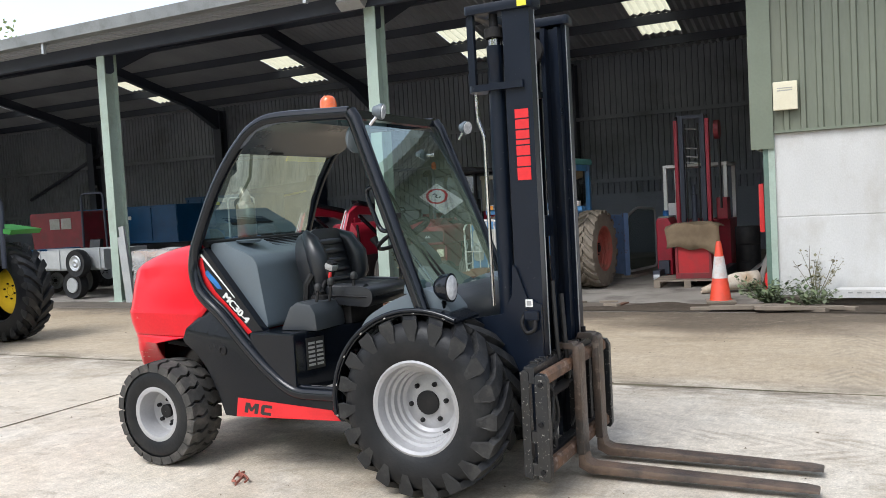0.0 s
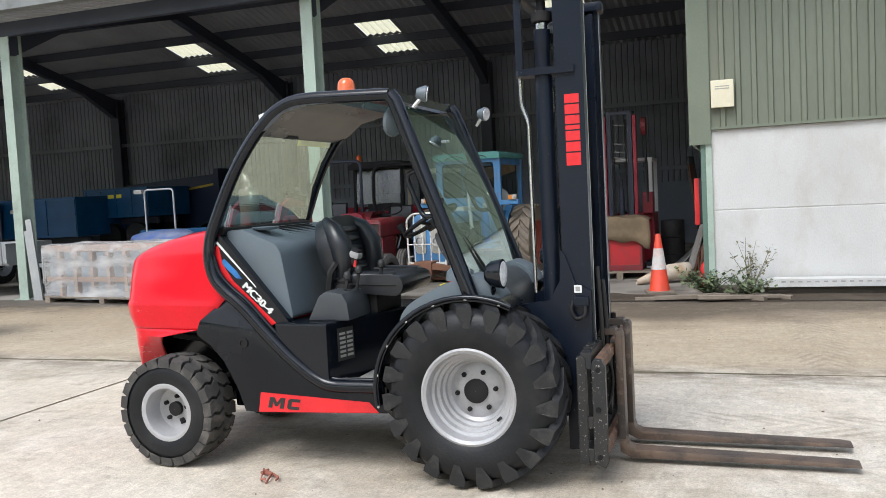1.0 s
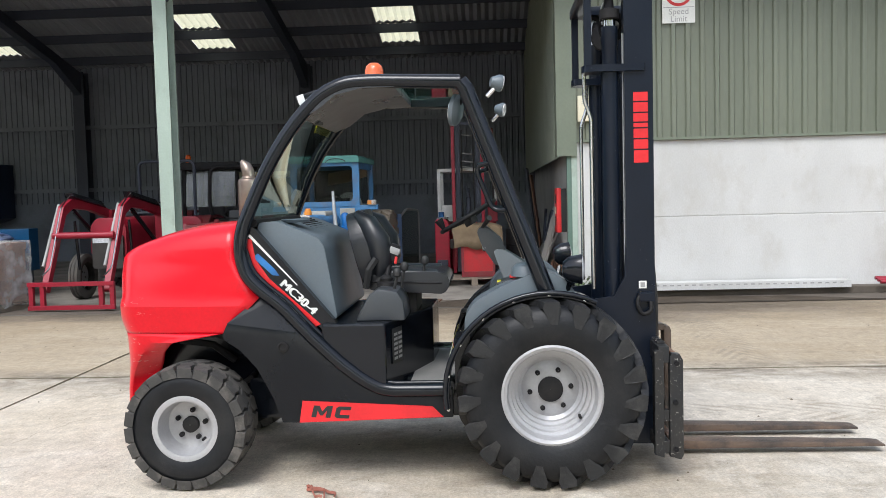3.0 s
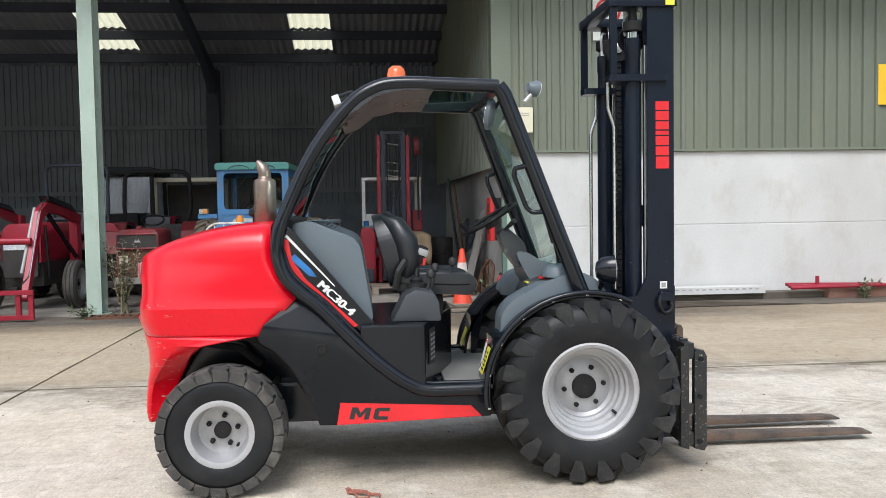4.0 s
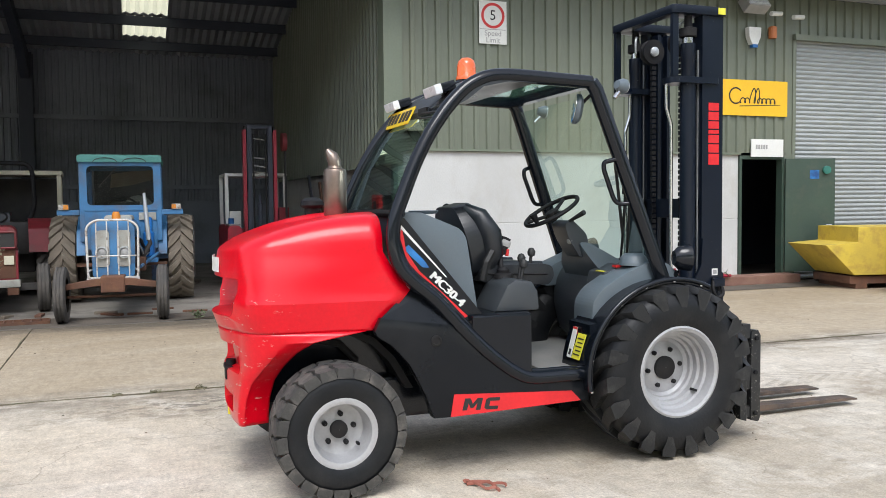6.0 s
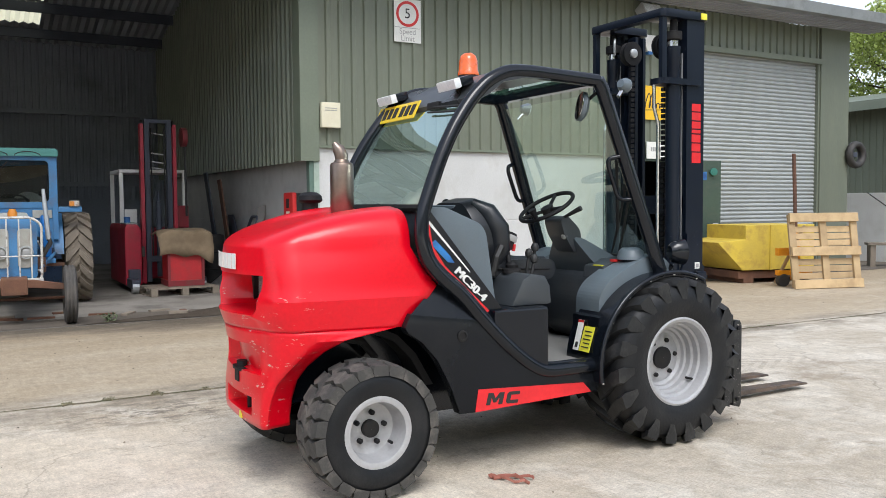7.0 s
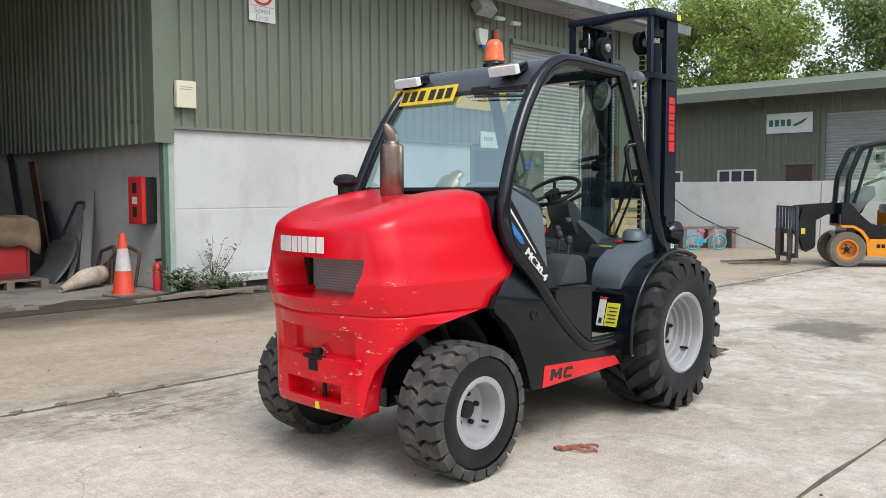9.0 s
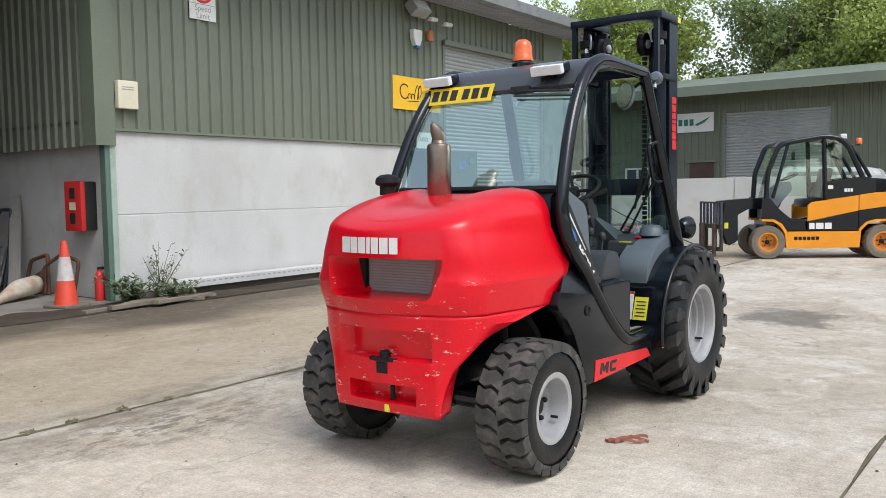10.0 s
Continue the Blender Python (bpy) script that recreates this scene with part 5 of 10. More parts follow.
PO = [(-0.425, 2.048), (-0.395, 2.01), (-0.005, 0.965)]
for s in (-1, 1):
    cf = part("cab_frame", tube([(x, s * lean_in(z), z) for x, z in rounded(FR, 0.10, 5, closed=False)], 0.036, 14, flat=0.95), FBLACK, truck, "black tubular cab frame", smooth=50)
    part("front_post", tube([(x, s * (0.500 + 0.062 * (2.048 - z) / 1.083), z) for x, z in PO], 0.042, 12, flat=0.85), FBLACK, truck, smooth=50)
    part("inner_rail", tube([(x + 0.029 * min(1.0, (z - 0.486) / 0.1), s * 0.568, z + 0.033 - 0.010 * min(1.0, (z - 0.486) / 0.3)) for x, z in rounded(FR[:10], 0.10, 5, closed=False)], 0.013, 8), FBLACK, truck, smooth=50)
    part("grab_handle", tube(rounded([(-0.262, s * 0.545, 1.64), (-0.345, s * 0.50, 1.62), (-0.345, s * 0.50, 1.58), (-0.27, s * 0.50, 1.385), (-0.17, s * 0.545, 1.40)], 0.05, 4, closed=False), 0.013, 8), FBLACK, truck, smooth=50)
part("roof", slant([(-1.255, 1.912), (-1.17, 2.000), (-1.08, 2.058), (-0.98, 2.082), (-0.88, 2.088), (-0.76, 2.082), (-0.76, 2.03), (-0.92, 2.03), (-1.06, 2.00), (-1.15, 1.93), (-1.24, 1.885)], "y", -0.52, 0.52), mat("satin_roof_panel", (0.040, 0.045, 0.052), 0.30, 0, (0.052, 0.057, 0.064), 3.0, 70.0, 0.02, (0.10, 0.10, 0.095), 0.2, 4.0), truck, "dark satin cab roof panel", smooth=35)
bm = bmesh.new()
box(bm, -0.76, -0.42, -0.52, -0.46, 2.03, 2.072)
box(bm, -0.76, -0.42, 0.46, 0.52, 2.03, 2.072)
box(bm, -0.47, -0.41, -0.46, 0.46, 2.02, 2.066)
part("roof_rim", bm, FBLACK, truck)
rg = part("roof_window", cube(-0.76, -0.47, -0.46, 0.46, 2.053, 2.059), ROOFGLASS, truck, "green tinted roof glass")
bm = bmesh.new()
panes = []
for k in range(13):
    t = k / 12
    bow = 0.026 * 4 * t * (1 - t)
    panes.append([bm.verts.new((-0.398 + 0.383 * t + bow * 0.93, v, 1.985 - 0.985 * t + bow * 0.36)) for v in (-0.52, 0.52)])
for a, b in zip(panes, panes[1:]):
    bm.faces.new((a[0], a[1], b[1], b[0]))
ws = part("windscreen", bm, CABGLASS, truck, "clear raked windscreen", smooth=60)
bm = bmesh.new()
rear = [(-1.250, 1.888), (-1.345, 1.755), (-1.43, 1.60), (-1.52, 1.37)]
rv = [[bm.verts.new((x, v, z)) for v in (-0.515, 0.515)] for x, z in rear]
for a, b in zip(rv, rv[1:]):
    bm.faces.new((a[0], a[1], b[1], b[0]))
rw = part("rear_window", bm, REARGLASS, truck, "tinted rear window", smooth=60)
for o in (rg, ws, rw):
    o.visible_shadow = False
part("rear_seal", tube([(-1.51, -0.52, 1.355), (-1.51, 0.52, 1.355)], 0.022, 8), HUB, truck)
for s in (-1, 1):
    rl_ = part("rear_work_lamp", cube(-0.06, 0.05, -0.092, 0.092, -0.024, 0.024, bevel=0.012), FBLACK, truck, "slim rear work lamp with white lens", smooth=40)
    rl_.matrix_basis = pose(-1.215, 0.06 + s * 0.37, 2.01, 0, -18, 0)
    part("lens", cube(-0.070, -0.030, -0.094, 0.094, -0.026, 0.026, bevel=0.008), OPAL, rl_, "white lamp lens")
    part("bracket", tube([(0.0, 0, -0.03), (0.03, 0, -0.09)], 0.012, 6), HUB, rl_)
    fl_ = part("work_lamp", lathe([(0.001, -0.05), (0.03, -0.05), (0.055, 0.0), (0.055, 0.02), (0.001, 0.022)], "x", 20, (0, 0, 0), caps=False), FGREY, truck, "round roof work lamp", smooth=40)
    fl_.matrix_basis = pose(-0.232 if s < 0 else -0.20, s * 0.50, 2.035 if s < 0 else 2.0, 0, 10, -15 * s) @ Matrix.Diagonal((0.78, 0.78, 0.78, 1))
    part("lens", lathe([(0.001, 0.023), (0.05, 0.023), (0.05, 0.028), (0.001, 0.03)], "x", 20, caps=False), LENS, fl_)
    part("arm", tube([(-0.02, 0, -0.04), (-0.06, 0, -0.10)], 0.014, 8), CHROME, fl_)
    hl_ = part("headlamp", lathe([(0.001, -0.065), (0.035, -0.06), (0.058, -0.03), (0.066, 0.02), (0.068, 0.035), (0.060, 0.038), (0.001, 0.036)], "x", 28, caps=False), FBLACK, truck, "rounded black headlamp", smooth=40)
    hl_.matrix_basis = pose(0.135 if s < 0 else 0.175, s * 0.555, 1.085, 0, 0, 8 * s) @ Matrix.Diagonal((1, 0.86, 1.12, 1))
    part("lens", lathe([(0.001, 0.050), (0.03, 0.048), (0.058, 0.039), (0.058, 0.036), (0.001, 0.036)], "x", 28, caps=False), LENS, hl_, smooth=60)
    part("bracket", tube([(-0.03, -0.02 * s, -0.07), (-0.05, -0.06 * s, -0.12)], 0.014, 6), FBLACK, hl_)
be = part("beacon", lathe([(0.062, 2.125), (0.062, 2.14), (0.056, 2.15), (0.053, 2.21), (0.045, 2.236), (0.025, 2.252), (0.001, 2.255)], "z", 24, (-0.93, 0.04, -0.012), caps=False), AMBER, truck, "orange beacon on the roof", smooth=40)
part("beacon_base", lathe([(0.001, 2.06), (0.07, 2.06), (0.068, 2.11), (0.058, 2.126), (0.001, 2.127)], "z", 24, (-0.93, 0.04, -0.012), caps=False), FBLACK, be)
# number plate with plain bars
npl = part("number_plate", cube(-0.006, 0.0, -0.26, 0.26, -0.056, 0.056, bevel=0.003), PLATEY, truck, "yellow rear plate with dark bars")
npl.matrix_basis = pose(-1.262, 0.30, 1.905, 0, 27, 0)
for i in range(7):
    v = 0.205 - i * 0.066 - (0.02 if i > 3 else 0)
    part("bar", cube(-0.009, -0.006, v - 0.022, v + 0.022, -0.034, 0.034), BLACKP, npl)
bm = tube([(-1.262, -0.10, 1.90), (-1.275, -0.45, 1.875)], 0.008, 6)
tube([(-1.285, -0.12, 1.87), (-1.30, -0.47, 1.845)], 0.006, 6, bm=bm)
box(bm, -1.27, -1.21, -0.2, -0.08, 1.885, 1.925, 0.008)
part("rear_wiper", bm, BLACKP, truck, "black rear wiper")
bm = bmesh.new()
for y0, y1 in ((-0.215, -0.505), (-0.150, -0.465)):
    tube([(-0.020, y0, 1.045), (-0.10, 0.5 * (y0 + y1), 1.255), (-0.185, y1, 1.470)], 0.008, 6, bm=bm)
tube([(-0.10, -0.30, 1.22), (-0.26, -0.47, 1.66)], 0.009, 6, bm=bm)
box(bm, -0.20, -0.165, -0.52, -0.45, 1.445, 1.485, 0.006)
box(bm, -0.04, 0.0, -0.235, -0.13, 1.025, 1.065, 0.006)
part("front_wiper", bm, BLACKP, truck, "black wiper arms on the windscreen")
# mirrors
mi = part("cab_mirror", lathe([(0.001, 0.03), (0.06, 0.028), (0.085, 0.01), (0.085, -0.012), (0.001, -0.013)], "x", 24, caps=False), FGREY, truck, "grey backed interior mirror", smooth=50)
mi.matrix_basis = Matrix.Translation((-0.455, -0.40, 1.915)) @ pose(0, 0, 0, 0, 10, -20) @ Matrix.Diagonal((1, 0.80, 0.98, 1))
part("mirror_glass", lathe([(0.001, -0.014), (0.078, -0.014), (0.078, -0.016), (0.001, -0.0165)], "x", 24, caps=False), MIRROR, mi)
part("stem", tube([(0.02, 0, 0.03), (0.06, -0.06, 0.09)], 0.01, 6), HUB, mi)
# grey moulded cover behind the seat with decal panel
CV = rounded([(-1.50, 1.355), (-1.40, 1.362), (-1.182, 1.272), (-1.150, 1.225), (-1.092, 0.85), (-1.13, 0.83), (-1.475, 1.21)], 0.028, 4)
part("engine_cover", slant(CV, "y", -0.49, 0.49, bevel=0.025), FGREY, truck, "grey moulded engine cover behind the seat", smooth=40)
part("cup_tray", lathe([(0.07, 1.372), (0.08, 1.385), (0.075, 1.388), (0.06, 1.37), (0.001, 1.368)], "z", 20, (-1.33, -0.33, -0.02), caps=False), FGREY, truck, smooth=40)
for k in range(8):
    part("louvre", cube(-1.385 + k * 0.02, -1.375 + k * 0.02, -0.12, 0.3, 1.340 - k * 0.0100, 1.361 - k * 0.0100), HUB, truck)
DC = [(-1.545, 1.31), (-1.505, 1.335), (-1.088, 0.832), (-1.16, 0.80), (-1.545, 1.12)]
dec = part("decal_panel", slant(DC, "y", -0.547, -0.485), FBLACK, truck, "black decal panel beside the cab rail")
part("red_line", slant([(-1.540, 1.275), (-1.515, 1.275), (-1.497, 1.170), (-1.43, 1.070), (-1.170, 0.828), (-1.205, 0.812), (-1.535, 1.10)], "y", -0.5495, -0.547), REDLOGO, dec)
part("white_line", slant([(-1.530, 1.288), (-1.522, 1.300), (-1.284, 1.034), (-1.287, 1.030)], "y", -0.5495, -0.547), WHITE, dec)
part("blue_patch", slant([(-1.500, 1.188), (-1.484, 1.200), (-1.402, 1.120), (-1.376, 1.082), (-1.412, 1.086), (-1.496, 1.166)], "y", -0.5495, -0.547), BLUEP, dec)
words("MC30-4", 0.060, Matrix.Translation((-1.283, -0.549, 0.971)) @ Matrix.Rotation(radians(43.5), 4, "Y") @ Matrix.Rotation(radians(90), 4, "X"), WHITE, dec, "model_lettering", 0.0, heavy=0.0065, wide=1.18, lean=0.06)
# black seat box, floor and console
bm = slant([(-1.16, -0.585), (-0.833, -0.60), (-0.632, 0.08), (-0.62, 0.45), (-1.16, 0.45)], "z", 0.48, 0.832, bevel=0.012)
part("seat_box", bm, FBLACK, truck, "black steel box under the seat")
nv = Vector((0.96, -0.28, 0)).normalized()
tv = Vector((0.28, 0.96, 0)).normalized()
pc = Vector((-0.833, -0.60, 0.70)) + tv * 0.148 + nv * 0.004
pl = bmesh.new()
for du, dz, hu, hz, out in ((0, 0, 0.066, 0.092, 0.0),):
    quad = [pc + tv * a + Vector((0, 0, b)) for a, b in ((-hu, -hz), (hu, -hz), (hu, hz), (-hu, hz))]
    f = pl.faces.new([pl.verts.new(q) for q in quad])
dp = skin(part("data_plate", pl, BLACKP, truck, "black data plate with pale print"), 0.003)
pt = bmesh.new()
for r_ in range(6):
    for c_ in (-1, 1):
        quad = [pc + nv * 0.006 + tv * (c_ * 0.030 + a) + Vector((0, 0, 0.060 - r_ * 0.025 + b)) for a, b in ((-0.024, -0.007), (0.024, -0.007), (0.024, 0.007), (-0.024, 0.007))]
        pt.faces.new([pt.verts.new(q) for q in quad])
part("print", pt, GREYP, dp)
part("cab_floor", cube(-0.72, 0.10, -0.50, 0.50, 0.465, 0.508), FMAT, truck, "worn rubber cab floor")
part("sill", cube(-0.80, -0.49, -0.545, -0.50, 0.455, 0.518, bevel=0.005), FMAT, truck)
part("console", slant([(-1.00, 0.83), (-0.735, 0.83), (-0.745, 0.93), (-0.775, 0.985), (-0.875, 1.000), (-0.925, 0.97)], "y", -0.50, -0.20, bevel=0.02), FDARK, truck, "dark grey control console", smooth=35)
for k, (x, y) in enumerate(((-0.80, -0.40), (-0.77, -0.31), (-0.665, -0.22))):
    lv = tube([(x, y, 0.985), (x + 0.015, y, 1.055 + 0.025 * k)], 0.009, 6)
    lathe([(0.001, 0.0), (0.02, 0.01), (0.024, 0.03), (0.015, 0.05), (0.001, 0.055)], "z", 10, (x + 0.017, y, 1.045 + 0.025 * k), bm=lv, caps=False)
    part("lever", lv, BLACKP, truck, "black control lever", smooth=50)
part("lever_boot", lathe([(0.055, 0.99), (0.050, 1.012), (0.034, 1.02), (0.036, 1.035), (0.022, 1.05), (0.001, 1.052)], "z", 16, (-0.855, -0.29, 0), caps=False), HUB, truck, "ribbed rubber boot", smooth=40)
jo = tube([(-0.855, -0.27, 1.03), (-0.84, -0.215, 1.13)], 0.014, 8)
box(jo, -0.028, 0.028, -0.03, 0.03, 0.0, 0.10, 0.018, m=pose(-0.84, -0.21, 1.12, 0, 22, 0))
stick = part("joystick", jo, HUB, truck, "joystick with grey grip", smooth=50)
part("joystick_grip", cube(-0.026, 0.034, -0.034, 0.034, 0.045, 0.085, 0.014, m=pose(-0.84, -0.21, 1.12, 0, 22, 0)), GREYP, stick)
part("joystick_switch", cube(0.010, 0.026, -0.036, -0.018, -0.010, 0.030, 0.005, m=pose(-0.825, -0.21, 1.12, 0, 10, 0)), REDP, stick, "red switch")
# seat
seat = part("seat", slant(rounded([(-0.965, 0.965), (-0.545, 0.935), (-0.510, 0.985), (-0.525, 1.045), (-0.60, 1.062), (-0.89, 1.058), (-0.975, 1.04)], 0.035), "y", -0.24, 0.24, bevel=0.03), VINYL, truck, "black vinyl seat cushion", smooth=45)
part("seam", tube(rounded([(-0.95, -0.243, 1.012), (-0.56, -0.243, 0.998), (-0.512, -0.20, 1.0), (-0.512, 0.20, 1.0)], 0.05, 4, closed=False), 0.006, 6), HUB, seat, smooth=50)
part("seat_base", cube(-0.93, -0.70, -0.19, 0.19, 0.83, 0.95, 0.02), HUB, truck)
br = part("backrest", slant(rounded([(-0.20, 0.0), (0.20, 0.0), (0.245, 0.12), (0.24, 0.28), (0.16, 0.41), (-0.16, 0.41), (-0.24, 0.28), (-0.245, 0.12)], 0.07, 5), "x", -0.065, 0.045, bevel=0.035), VINYL, truck, "ribbed black vinyl backrest", smooth=45)
br.matrix_basis = pose(-0.93, 0, 1.0, 0, -14, 0)
for k in range(5):
    part("rib", tube([(0.035, -0.13, 0.08 + 0.06 * k), (0.043, 0, 0.08 + 0.06 * k), (0.035, 0.13, 0.08 + 0.06 * k)], 0.022, 8), VINYL, br, smooth=50)
for s in (-1, 1):
    part("bolster", tube([(0.02, s * 0.195, 0.01), (0.075, s * 0.215, 0.11), (0.085, s * 0.218, 0.22), (0.055, s * 0.20, 0.33), (0.0, s * 0.15, 0.395)], [0.035, 0.062, 0.066, 0.052, 0.025], 12), VINYL, br, smooth=60)
    part("cushion_bolster", tube([(-0.92, s * 0.2, 1.045), (-0.58, s * 0.2, 1.035)], 0.038, 10), VINYL, truck, smooth=60)
part("seat_belt", tube([(-0.97, -0.27, 0.98), (-0.95, -0.28, 1.08), (-0.91, -0.27, 1.14)], 0.02, 6), BLACKP, truck)
# steering wheel and dash
swm = pose(-0.410, -0.01, 1.352, 0, -30, 0)
sw = part("steering_wheel", lathe([(0.172 + 0.0125 * math.cos(a), 0.0125 * math.sin(a)) for a in [2 * math.pi * k / 10 for k in range(11)]], "z", 40, caps=False), HUB, truck, "black steering wheel with spinner knob", smooth=60)
sw.matrix_basis = swm
for k in range(3):
    a = 2 * math.pi * k / 3 + 0.5
    part("spoke", tube([(0, 0, -0.02), (0.165 * math.cos(a), 0.165 * math.sin(a), 0)], 0.011, 6), HUB, sw)
part("knob", tube([(-0.15, -0.08, 0.01), (-0.15, -0.08, 0.07)], [0.012, 0.026], 10), HUB, sw, smooth=50)
part("boss", lathe([(0.001, -0.05), (0.04, -0.05), (0.04, 0.0), (0.001, 0.01)], "z", 16, caps=False), HUB, sw)
part("steering_column", slant(rounded([(-0.365, 1.275), (-0.315, 1.305), (-0.215, 1.215), (-0.195, 1.095), (-0.255, 1.065), (-0.335, 1.185)], 0.03), "y", -0.09, 0.08, bevel=0.02), FDARK, truck, "dark steering column shroud", smooth=40)
part("column_knob", lathe([(0.001, 0.0), (0.018, 0.004), (0.021, 0.02), (0.001, 0.026)], "x", 14, (-0.335, -0.07, 1.175), caps=False), GREYP, truck, "grey key switch", smooth=50)
bm = slant(rounded([(-0.275, 1.165), (-0.21, 1.165), (-0.03, 1.045), (0.0, 0.97), (-0.16, 0.92), (-0.23, 1.04)], 0.03), "y", -1.0, 1.0)
for v in bm.verts:
    # the cowl spreads from the column down to the dash
    v.co.y *= 0.095 + 0.15 * min(1.0, max(0.0, (1.165 - v.co.z) / 0.17))
part("dash_cowl", bm, mat("cowl_plastic", (0.075, 0.092, 0.105), 0.42, 0, (0.066, 0.081, 0.093), 4.0, 160.0, 0.05, (0.13, 0.13, 0.12), 0.25, 4.0), truck, "grey moulded cowl running down from the column", smooth=40)
part("column_stalk", tube([(-0.33, -0.08, 1.29), (-0.29, -0.19, 1.345)], [0.009, 0.016], 8), BLACKP, truck)
DA = rounded([(-0.22, 0.80), (-0.20, 0.93), (-0.14, 1.01), (-0.06, 1.05), (0.02, 1.05), (0.10, 0.98), (0.12, 0.90), (0.12, 0.55), (-0.06, 0.50), (-0.18, 0.60)], 0.06)
part("dashboard", slant(DA, "y", -0.34, 0.34, bevel=0.03), FDARK, truck, "dark grey moulded dash and nose", smooth=45)
for s in (-1, 1):
    back = [(-0.432, 0.725), (-0.428, 0.855), (-0.375, 0.925)] if s < 0 else [(-0.30, 0.87), (-0.29, 0.93)]
    FC = rounded(back + [(-0.24, 1.0), (-0.02, 1.085), (0.08, 1.04), (0.16, 0.94), (0.0, 0.93), (-0.2, 0.87)] + ([(-0.38, 0.72)] if s < 0 else []), 0.045)
    part("wing_cover", slant(FC, "y", s * 0.525, s * 0.32, bevel=0.03), FGREY, truck, "grey moulded wing cover", smooth=45)
    arc = [(-0.005 + 0.525 * math.cos(a), 0.478 + 0.497 * math.sin(a)) for a in [radians(189 - 6.6 * k) for k in range(20)]]
    lo = [(x * 0.968, 0.478 + (z - 0.478) * 0.968) for x, z in arc[::-1]]
    part("mudguard", slant(arc + lo, "y", s * 0.665, s * 0.36), FBLACK, truck, "black front mudguard", smooth=40)
    part("mudguard_lip", tube([(x, s * 0.662, z + 0.004) for x, z in arc], 0.014, 8), FBLACK, truck, smooth=50)
    for k in range(0, 20, 3):
        x, z = arc[k]
        part("rivet", lathe([(0.001, s * 0.672), (0.008, s * 0.670), (0.009, s * 0.664)], "y", 8, (x * 0.985, 0, 0.478 + (z - 0.478) * 0.985), caps=False), CHROME, truck)
    lm = slant([(-0.482, 0.50), (-0.452, 0.50), (-0.40, 0.76), (-0.482, 0.745)], "y", s * 0.585, s * 0.36)
    part("wing_panel", lm, FBLACK, truck)
def guard_label(v0, v1, z0, z1, out, material, label="", parent=truck, name="warning_label"):
    """A sticker lying on the sloping back of the mudguard."""
    at = lambda z: min(-0.487, -0.545 + (z - 0.52) * 0.345) - out
    return part(name, slant([(at(z0), z0), (at(z0) + 0.002, z0), (at(z1) + 0.002, z1), (at(z1), z1)], "y", v0, v1), material, parent, label)


lb = guard_label(-0.472, -0.425, 0.555, 0.72, 0.004, WHITE, "white warning label with a red head")
guard_label(-0.472, -0.425, 0.682, 0.72, 0.007, REDP, "", lb, "red_head")
guard_label(-0.460, -0.438, 0.570, 0.610, 0.007, BLACKP, "", lb, "pictogram")
guard_label(-0.462, -0.436, 0.635, 0.665, 0.007, BLACKP, "", lb, "pictogram")
lb = guard_label(-0.565, -0.477, 0.555, 0.69, 0.004, STICKY, "yellow warning label")
for k in range(5):
    guard_label(-0.552, -0.49 - 0.008 * (k % 2), 0.576 + k * 0.021, 0.582 + k * 0.021, 0.007, BLACKP, "", lb, "print")
guard_label(0.38, 0.49, 0.55, 0.66, 0.004, STICKY, "yellow warning label")
part("instrument_pod", lathe([(0.001, 0.04), (0.05, 0.036), (0.072, 0.016), (0.08, -0.03), (0.001, -0.04)], "z", 24, (-0.105, -0.42, 1.075), caps=False), FGREY, truck, "rounded instrument pod", smooth=50)
part("yellow_tag", cube(-0.255, -0.205, -0.34, -0.26, 1.004, 1.010), STICKY, truck, "yellow label on the dash")
part("switch_panel", slant([(-0.27, 0.93), (-0.255, 1.004), (-0.12, 1.045), (-0.10, 0.95)], "y", -0.36, -0.18, bevel=0.008), FDARK, truck, "dark switch panel beside the cowl")
part("key_tag", cube(-0.19, -0.13, -0.375, -0.335, 1.030, 1.043), REDP, truck, "red tag on the dash")
